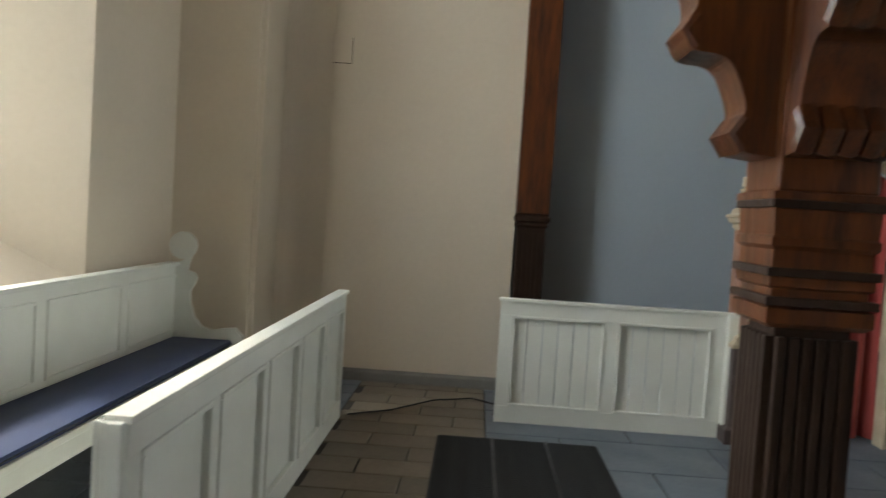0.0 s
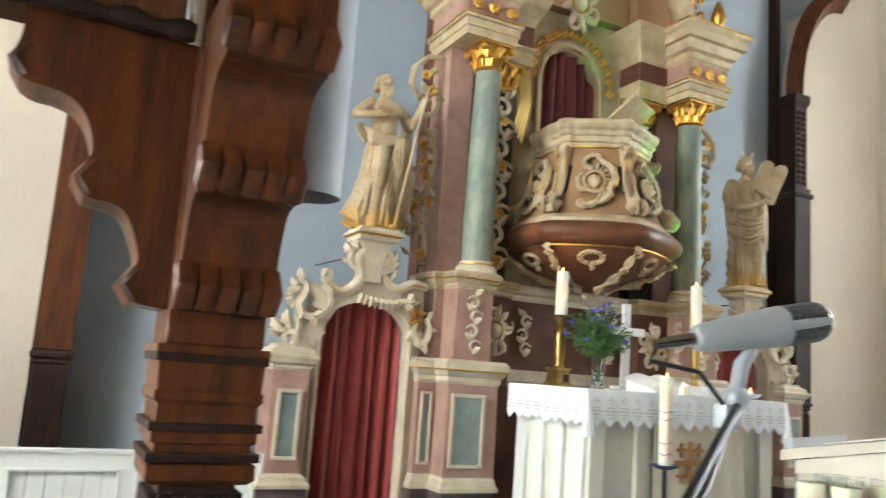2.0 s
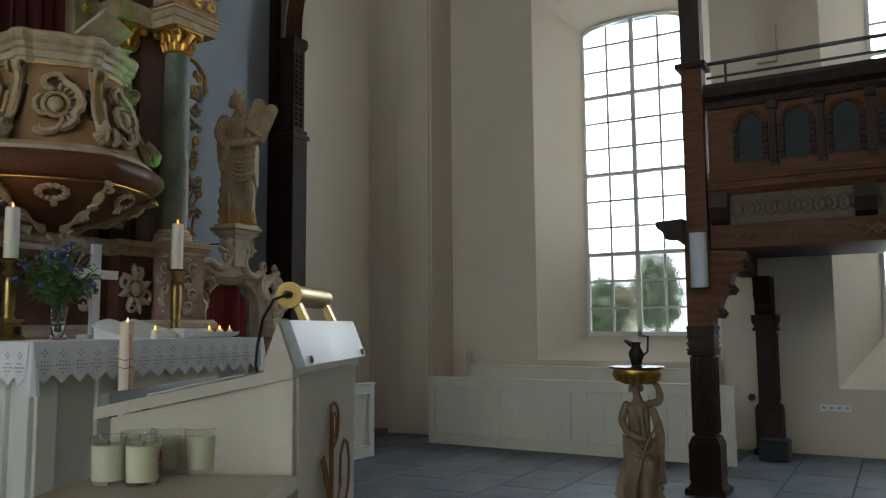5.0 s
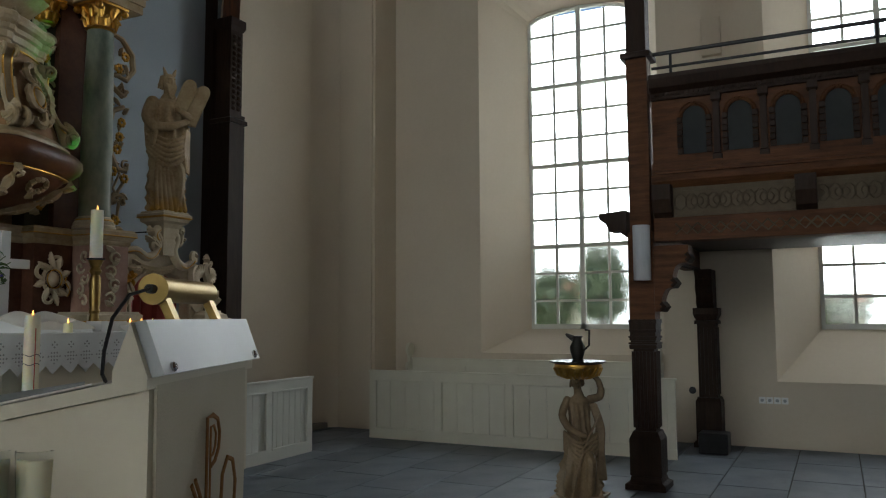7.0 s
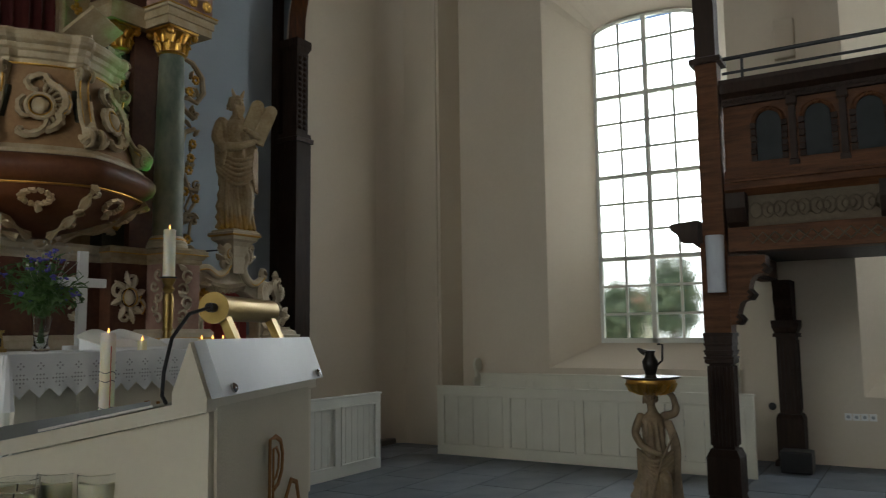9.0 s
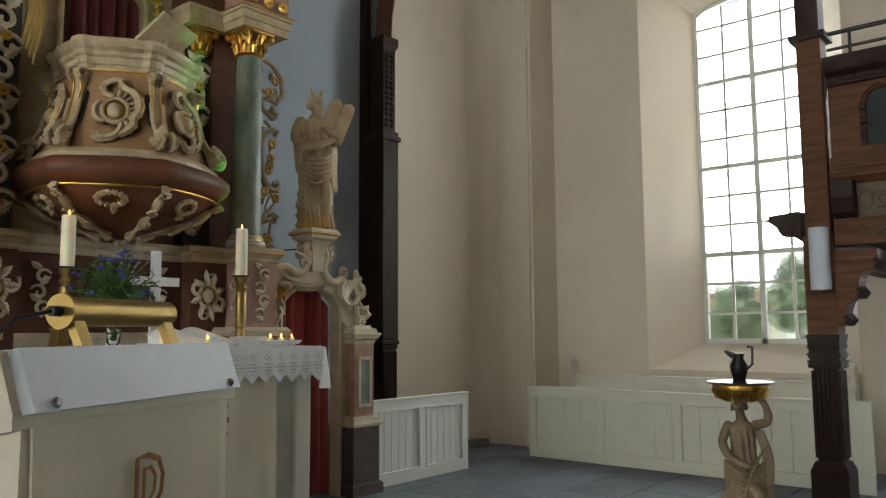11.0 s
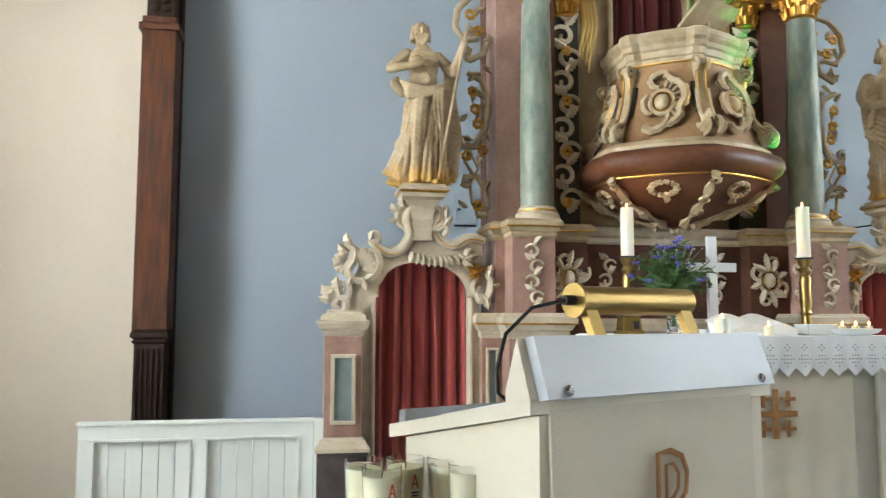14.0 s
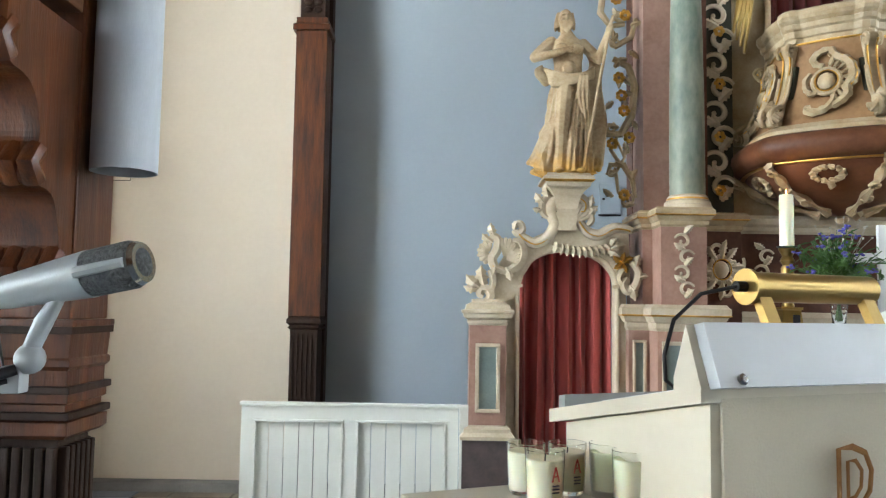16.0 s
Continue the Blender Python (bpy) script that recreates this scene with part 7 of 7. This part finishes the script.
W = 0.50
lp("front_ledge", prism(bmesh.new(), [(-0.026, 1.512), (-0.006, 1.508), (0.026, 1.594), (0.006, 1.598)], "x", -0.005, W + 0.005), mat("pale_grey_lacquer", (0.55, 0.57, 0.57), 0.35, scale=6, bump=0.02, color2=(0.52, 0.54, 0.54)), "pale grey lacquered front ledge")
for u in (0.035, W - 0.03):
    lp("ledge_screw", tilted(lathe(bmesh.new(), [(0.008, -0.006), (0.008, 0.0), (0.005, 0.003)], 0, 0, 12), pose(u, -0.026, 1.523, 75, 0, 0)), CHROME, smooth=True)
lp("ledge_cheek", prism(bmesh.new(), [(-0.006, 1.508), (0.05, 1.497), (0.05, 1.52), (0.024, 1.594)], "x", -0.02, -0.006), LECT)
lp("desk_board", prism(bmesh.new(), [(-0.005, 1.490), (0.385, 1.412), (0.385, 1.435), (-0.005, 1.512)], "x", -0.02, W + 0.02), LECT, "sloping cream desk board")
lp("book_stop", prism(bmesh.new(), [(0.365, 1.440), (0.385, 1.436), (0.385, 1.458), (0.365, 1.462)], "x", 0.0, W), GREYMETAL)
for u0, u1 in ((0.0, 0.025), (W - 0.025, W)):
    lp("side_panel", prism(bmesh.new(), [(0.0, 1.275), (0.36, 1.275), (0.36, 1.414), (0.0, 1.488)], "x", u0, u1), LECT)
lp("back_panel", B(0.025, W - 0.025, 0.335, 0.36, 1.275, 1.412), LECT)
lp("column", B(0.03, W - 0.03, 0.006, 0.30, 0.04, 1.44, 0.006), LECT)
lp("foot", B(0.0, W, 0.0, 0.38, 0.0, 0.04, 0.008), LECT)
hang = thing("lectern_hanging", "ecru linen lectern cloth with embroidered monogram", "lectern cloth")
bm = bmesh.new()
cols = []
for i in range(17):
    u = 0.015 + 0.45 * i / 16
    cols.append([bm.verts.new((u + 0.004 * math.sin(g * 9), -0.006 - 0.004 * math.sin(i * 0.9 + g * 3) * g, 1.495 - 0.85 * g)) for g in (0, 0.2, 0.4, 0.6, 0.8, 1)])
for a, b in zip(cols, cols[1:]):
    for k in range(5):
        bm.faces.new((a[k], b[k], b[k + 1], a[k + 1]))
r = bmesh.ops.extrude_face_region(bm, geom=bm.faces[:])
bmesh.ops.translate(bm, vec=(0, 0.005, 0), verts=[v for v in r["geom"] if isinstance(v, bmesh.types.BMVert)])
lp("hanging", bm, CANVAS, parent=hang, smooth=True)


def stitch(pts, w=0.0050):
    lp("embroidered_stroke", tube(bmesh.new(), [(u, -0.014, z) for u, z in pts], w, 6, flat=0.5), ORANGE, parent=hang)


stitch([(0.222, 1.04), (0.222, 1.30), (0.222, 1.418), (0.250, 1.420), (0.276, 1.410), (0.288, 1.385), (0.284, 1.355), (0.266, 1.335), (0.244, 1.328)])
stitch([(0.240, 1.04), (0.240, 1.40), (0.256, 1.400), (0.268, 1.385), (0.266, 1.362), (0.254, 1.348), (0.244, 1.346)], 0.0036)
stitch([(0.150, 1.312), (0.172, 1.285), (0.232, 1.19), (0.30, 1.09)])
stitch([(0.166, 1.318), (0.188, 1.290), (0.246, 1.20), (0.314, 1.10)], 0.005)
stitch([(0.312, 1.25), (0.27, 1.18), (0.21, 1.10), (0.17, 1.03)])
stitch([(0.300, 1.23), (0.308, 1.30), (0.336, 1.328), (0.368, 1.318), (0.386, 1.275), (0.380, 1.225), (0.355, 1.19)], 0.0055)
stitch([(0.09, 1.06), (0.11, 1.17), (0.135, 1.20), (0.15, 1.12), (0.16, 1.05)], 0.0045)

# brass reading lamp
lamp = thing("reading_lamp", "brushed brass tubular reading lamp on the lectern", "lamp")
bm = bmesh.new()
tube(bm, [(0.115, 0.045, 1.650), (0.365, 0.045, 1.650)], 0.0225, 24)
lp("lamp_tube", bm, BRASS, parent=lamp, smooth=True)
lp("end_disc", tube(bmesh.new(), [(0.108, 0.045, 1.650), (0.1155, 0.045, 1.650)], 0.027, 24), BRASS, parent=lamp, smooth=True)
for u in (0.13, 0.345):
    lp("lamp_arm", prism(bmesh.new(), [(0.008, 1.594), (0.024, 1.594), (0.05, 1.65), (0.036, 1.652)], "x", u - 0.012, u + 0.012), BRASS, parent=lamp)
lp("lamp_knob", tube(bmesh.new(), [(0.09, 0.045, 1.65), (0.109, 0.045, 1.650)], 0.008, 10), BLACK, parent=lamp)
lp("lamp_cable", tube(bmesh.new(), [(0.092, 0.045, 1.650), (0.03, 0.05, 1.638), (-0.015, 0.055, 1.60), (-0.028, 0.06, 1.55), (-0.022, 0.065, 1.515), (0.0, 0.07, 1.502)], 0.003, 8), BLACK, parent=lamp, smooth=True)
fold = thing("red_folder", "thin red folder with papers on the lectern desk", "folder")
sl = -math.atan2(0.085, 0.425)
lp("cover", tilted(B(-0.10, 0.10, -0.09, 0.09, 0, 0.005, 0.001), Matrix.Translation((0.31, 0.20, 1.474)) @ Matrix.Rotation(sl, 4, 'X')), mat("red_card", (0.55, 0.04, 0.02), 0.5, bump=0.02), parent=fold)
lp("sheet", tilted(B(-0.13, 0.08, -0.10, 0.10, 0, 0.004), Matrix.Translation((0.17, 0.21, 1.472)) @ Matrix.Rotation(sl, 4, 'X')), PAPER, parent=fold)

# side table with candle glasses
st = thing("side_table", "small white side table beside the lectern", "table")
lp("tabletop", B(-0.31, -0.024, -0.02, 0.36, 1.290, 1.315, 0.005), LECT, parent=st)
lp("table_body", B(-0.27, -0.03, 0.03, 0.33, 0.0, 1.290), LECT, parent=st)
for gx, gy in ((1.785, 1.124), (1.808, 1.062), (1.853, 1.130), (1.920, 1.130), (1.944, 1.066)):
    g = thing("candle_glass", "clear glass filled with milky ivory candle wax", "candle", "candle glasses")
    part("glass", lathe(bmesh.new(), [(0.0265, 1.3155), (0.028, 1.318), (0.0315, 1.396), (0.0303, 1.3965), (0.0272, 1.322), (0.008, 1.321)], gx, gy, 32), CLEAR, g, smooth=True).visible_shadow = False
    part("wax", lathe(bmesh.new(), [(0.0266, 1.3225), (0.0294, 1.382), (0.028, 1.3835), (0.018, 1.381), (0.006, 1.379)], gx, gy, 28), WAXT, g, smooth=True)
    part("wick", tube(bmesh.new(), [(gx, gy, 1.378), (gx + 0.001, gy, 1.389)], 0.0012, 5), BLACK, g)
    if not 1.80 < gx < 1.86:
        continue
    d = Vector((1.65 - gx + 0.75, -0.17 - gy, 0)).normalized()
    e = Vector((-d.y, d.x, 0))
    c = Vector((gx, gy, 0)) + d * 0.0306
    bm = bmesh.new()
    for q in (-1, 1):
        tube(bm, [c + e * (q * 0.006) + Vector((0, 0, 1.352)), c + Vector((0, 0, 1.374))], 0.0012, 4)
    tube(bm, [c + e * -0.004 + Vector((0, 0, 1.360)), c + e * 0.004 + Vector((0, 0, 1.360))], 0.001, 4)
    part("printed_letter", bm, REDINK, g)
    bm = bmesh.new()
    for k in range(3):
        tube(bm, [c + e * -0.006 + Vector((0, 0, 1.346 - 0.005 * k)), c + e * 0.006 + Vector((0, 0, 1.346 - 0.005 * k))], 0.0012, 4)
    part("printed_bar", bm, NAVYINK, g)

# ---------------------------------------------------------------- microphone on a boom
mic = thing("microphone_stand", "grey lacquered studio microphone on a boom stand", "microphone")
tail, tip = Vector((1.105, 0.768, 1.618)), Vector((1.305, 0.728, 1.660))
ax = (tip - tail).normalized()
L = (tip - tail).length
part("mic_body", tube(bmesh.new(), [tail + ax * L * f for f in (0.0, 0.02, 0.10, 0.62, 0.66)], [0.012, 0.017, 0.020, 0.028, 0.0285], 20, up=(0, 0.1, 1)), GREYMETAL, mic, smooth=True)
part("mic_grille", tube(bmesh.new(), [tail + ax * L * f for f in (0.655, 0.70, 0.92, 0.97, 1.0)], [0.0275, 0.028, 0.0285, 0.024, 0.010], 20, up=(0, 0.1, 1)), MESHM, mic, smooth=True)
sd = ax.cross(Vector((0, 0, 1))).normalized()
part("grille_band", tube(bmesh.new(), [tail + ax * L * f + sd * 0.026 for f in (0.64, 0.80, 0.94)] , [0.007, 0.007, 0.006], 8), GREYMETAL, mic, smooth=True)
part("grille_cap", tube(bmesh.new(), [tail + ax * L * f for f in (0.955, 0.985)], [0.0262, 0.0235], 20, up=(0, 0.1, 1)), CHROME, mic, smooth=True)
joint = Vector((1.165, 0.750, 1.545))
part("mic_fork", tube(bmesh.new(), [tail + ax * L * 0.45 + Vector((0, 0, -0.02)), tail + ax * L * 0.36 + Vector((0, 0, -0.045)), joint + Vector((0, 0, 0.01))], [0.008, 0.011, 0.010], 10), GREYMETAL, mic, smooth=True)
bm = ball(bmesh.new(), joint, 0.018, 0.016, 0.018, 14)
box(bm, joint.x - 0.03, joint.x - 0.005, joint.y - 0.012, joint.y + 0.012, joint.z - 0.04, joint.z - 0.008, 0.004)
part("swivel", bm, GREYMETAL, mic, smooth=True)
foot = Vector((0.80, 0.50, 1.405))
part("boom", tube(bmesh.new(), [joint + Vector((-0.01, -0.01, -0.012)), foot], 0.0065, 12), BLACK, mic, smooth=True)
part("mic_plug", tube(bmesh.new(), [tail, tail - ax * 0.03, tail - ax * 0.06], [0.009, 0.009, 0.006], 10), CHROME, mic, smooth=True)
part("mic_cable", tube(bmesh.new(), [tail - ax * 0.055, tail - ax * 0.065 + Vector((0, 0, -0.02)), tail + ax * 0.01 + Vector((0, 0, -0.045)), joint + Vector((-0.02, -0.012, -0.025)), joint.lerp(foot, 0.6) + Vector((0.0, -0.014, -0.008)), foot], 0.0035, 8), BLACK, mic, smooth=True)
part("stand_pole", tube(bmesh.new(), [foot + Vector((0, 0, 0.03)), (foot.x, foot.y, 0.03)], 0.011, 12), BLACK, mic, smooth=True)
part("stand_clamp", tube(bmesh.new(), [foot + Vector((0, -0.025, 0)), foot + Vector((0, 0.025, 0))], 0.02, 12), BLACK, mic, smooth=True)
part("stand_base", lathe(bmesh.new(), [(0.14, 0.0), (0.14, 0.015), (0.03, 0.03), (0.012, 0.06)], foot.x, foot.y, 24), BLACK, mic, smooth=True)

# ---------------------------------------------------------------- font
FX, FY = 7.25, 1.81
figure("font_figure", "carved kneeling figure carrying the baptismal bowl", FX, FY, 0.20, 0.945, TERRA, "bowl", radians(-68))
tagged(part("font_pedestal", stack(bmesh.new(), FX - 0.17, FX + 0.17, FY - 0.17, FY + 0.17, [(0, 0.05), (0.06, 0.05), (0.08, 0.0), (0.17, 0.0), (0.18, 0.02), (0.20, 0.02)]), TERRA), "stone pedestal under the font figure", "pedestal")
bowl = thing("baptismal_bowl", "gilded gadrooned bowl with a pewter rim", "bowl")
part("bowl_body", lathe(bmesh.new(), [(0.06, 1.105), (0.11, 1.115), (0.165, 1.15), (0.19, 1.20), (0.185, 1.225), (0.14, 1.22)], FX, FY, 28), GOLD, bowl, smooth=True)
bm = bmesh.new()
for i in range(18):
    a = i / 18 * 2 * math.pi
    tube(bm, [(FX + r * math.cos(a + q), FY + r * math.sin(a + q), z) for r, z, q in ((0.09, 1.11, 0), (0.16, 1.145, 0.06), (0.188, 1.195, 0.12))], [0.008, 0.018, 0.012], 6)
tagged(part("gadroon", bm, GOLD, bowl, smooth=True), kind="stuff")
part("bowl_rim", lathe(bmesh.new(), [(0.15, 1.222), (0.20, 1.228), (0.225, 1.24), (0.225, 1.247), (0.19, 1.238), (0.12, 1.226)], FX, FY, 36), BRONZE, bowl, smooth=True)
jug = thing("baptismal_jug", "dark pewter jug with a tall handle", "jug")
part("jug_body", lathe(bmesh.new(), [(0.045, 1.228), (0.05, 1.24), (0.04, 1.26), (0.058, 1.32), (0.062, 1.36), (0.04, 1.40), (0.034, 1.42), (0.045, 1.445), (0.038, 1.444)], FX, FY, 22), BRONZE, jug, smooth=True)
part("jug_spout", tube(bmesh.new(), [(FX - 0.01, FY + 0.03, 1.425), (FX - 0.015, FY + 0.075, 1.45), (FX - 0.02, FY + 0.09, 1.462)], [0.026, 0.016, 0.008], 8), BRONZE, jug, smooth=True)
part("jug_handle", tube(bmesh.new(), [(FX, FY - 0.05, 1.33), (FX, FY - 0.095, 1.37), (FX, FY - 0.10, 1.49), (FX, FY - 0.065, 1.495)], 0.009, 8), BRONZE, jug, smooth=True)

# ---------------------------------------------------------------- small fittings
mt = thing("door_mat", "black ribbed rubber floor mat", "mat")
part("mat_base", B(-0.22, 0.83, 3.62, 5.18, 0.0, 0.010, 0.003), MATTING, mt)
for i in range(52):
    y = 3.64 + i * 0.0295
    ob = part("rib", B(-0.205, 0.815, y, y + 0.017, 0.010, 0.018), MATTING, mt) if i == 0 else new("rib", rib)
    if i == 0:
        rib = ob.data
    else:
        ob.parent = mt
        ob.location = (0, y - 3.64, 0)
for x in (0.13, 0.48):
    part("mat_seam", B(x, x + 0.022, 3.63, 5.17, 0.0185, 0.021), BLACK, mt)
tagged(part("floor_cable", tube(bmesh.new(), [(-0.88, 5.55, 0.006), (-0.6, 5.75, 0.006), (-0.3, 6.15, 0.006), (0.0, 6.30, 0.006), (0.25, 6.1, 0.006), (0.16, 5.85, 0.006), (0.3, 5.78, 0.006)], 0.006, 8), BLACK, smooth=True), "black cable lying on the floor", "cable")
tagged(part("beam_cable", tube(bmesh.new(), [(0.78, 1.665, 2.42), (0.66, 1.668, 2.36), (0.50, 1.662, 2.305), (0.36, 1.662, 2.295), (0.30, 1.662, 2.275), (0.285, 1.662, 2.24)], 0.007, 8), WHITE, smooth=True), "white cable along the gallery beam", "cable")
for nm, x0, x1, z0, z1 in (("wall_hatch", -1.40, -1.20, 2.70, 2.96),):
    h = thing(nm, "small plaster-coloured hatch in the wall", "hatch")
    part("hatch_door", B(x0, x1, YA - 0.006, YA, z0, z1, 0.002), PLASTER, h)
    for a, b, c, d in ((x0 + 0.015, x1 - 0.015, z0 + 0.015, z0 + 0.021), (x1 - 0.02, x1 - 0.015, z0 + 0.021, z1 - 0.02)):
        part("hatch_gap", B(a, b, YA - 0.0075, YA - 0.006, c, d), OAKD, h)
h = thing("wall_cabinet", "small blue painted cabinet door in the wall", "cabinet")
part("cabinet_door", B(3.08, 3.28, 7.125, 7.14, 2.51, 2.80, 0.004), BLUE, h)
part("cabinet_gap", B(3.075, 3.285, 7.132, 7.14, 2.495, 2.51), BLACK, h)
part("cabinet_lock", lathe(bmesh.new(), [(0.012, 2.645), (0.012, 2.665)], 3.12, 7.123, 10), BLACK, h)
tagged(part("wall_speaker", B(XR - 0.10, XR, 1.12, 1.36, 4.95, 5.45, 0.01), PLASTER), "slim wall loudspeaker painted like the wall", "loudspeaker")
tagged(part("floor_box", B(10.75, 11.05, 1.12, 1.45, 0.0, 0.24, 0.02), BLACK), "black box standing by the wall post", "box")
tagged(part("wall_hole", tilted(lathe(bmesh.new(), [(0.045, 0), (0.045, 0.012), (0.03, 0.016)], 0, 0, 18), pose(XR, 1.62, 0.66, 0, -90, 0)), BLACK, smooth=True), "round black wall outlet", "outlet")
so = thing("socket_strip", "row of white wall sockets", "socket")
for i in range(4):
    y = 0.80 - i * 0.085
    part("socket", B(XR - 0.012, XR, y - 0.038, y + 0.038, 0.53, 0.61, 0.004), WHITE, so)
    part("socket_well", tilted(lathe(bmesh.new(), [(0.02, 0), (0.02, 0.002)], 0, 0, 14), pose(XR - 0.012, y, 0.57, 0, -90, 0)), GREYMETAL, so)


# ---------------------------------------------------------------- floor slabs
rnd = random.Random(11)
floor_ob = bpy.data.objects["floor"]
slab_mesh = {}


def slab(x0, x1, y0, y1, m, key):
    """One floor slab with slightly worn edges, lying in the mortar bed."""
    g = 0.005
    w, d = round(x1 - x0 - 2 * g, 2), round(y1 - y0 - 2 * g, 2)
    if (key, w, d) not in slab_mesh:
        bm = stack(bmesh.new(), 0, w, 0, d, [(-0.02, 0.0), (-0.005, 0.0), (0.0, -0.005)])
        bmesh.ops.recalc_face_normals(bm, faces=bm.faces)
        me = bpy.data.meshes.new(key)
        bm.to_mesh(me)
        bm.free()
        me.materials.append(m)
        slab_mesh[(key, w, d)] = me
    ob = new("stone_slab", slab_mesh[(key, w, d)])
    ob.location = (x0 + g, y0 + g, rnd.uniform(-0.0015, 0.0))
    ob.parent = floor_ob


y, k = 3.0, 0
while y < 6.70:
    x = -0.90 - (0.27 if k % 2 else 0)
    while x < 0.10:
        x1 = min(x + 0.52, 0.10)
        if x1 - max(x, -0.95) > 0.06:
            slab(max(x, -0.95), x1, y, y + 0.27, TILE, "brown_slab")
        x = x + 0.52
    y, k = y + 0.27, k + 1
y, k = 0.4, 0
while y < 6.6:
    x = 0.10 - (0.5 if k % 2 else 0)
    while x < XR:
        x1 = min(x + 1.0, XR)
        if x1 - max(x, 0.10) > 0.08:
            slab(max(x, 0.10), x1, y, y + 0.62, STONE, "slate_slab")
        x += 1.0
    y, k = y + 0.62, k + 1
bm = bmesh.new()
for i in range(20):
    for j in range(14):
        yy = 0.4 - (i + 1) * 0.62
        if yy < YB:
            continue
        stack(bm, XL + j + 0.005, min(XL + j + 0.995, XR), yy + 0.005, yy + 0.615, [(-0.02, 0.0), (-0.005, 0.0), (0.0, -0.005)])
for j in range(3):
    for i in range(22):
        stack(bm, XL + j * 0.48 + 0.005, XL + j * 0.48 + 0.475, 0.405 + i * 0.29, 0.685 + i * 0.29, [(-0.02, 0.0), (-0.005, 0.0), (0.0, -0.005)])
tagged(part("stone_slab", bm, STONE, floor_ob), kind="stuff")
tagged(part("stone_slab", B(0.10, XR, 6.61, 7.74, -0.02, 0.0), STONE, floor_ob), kind="stuff")
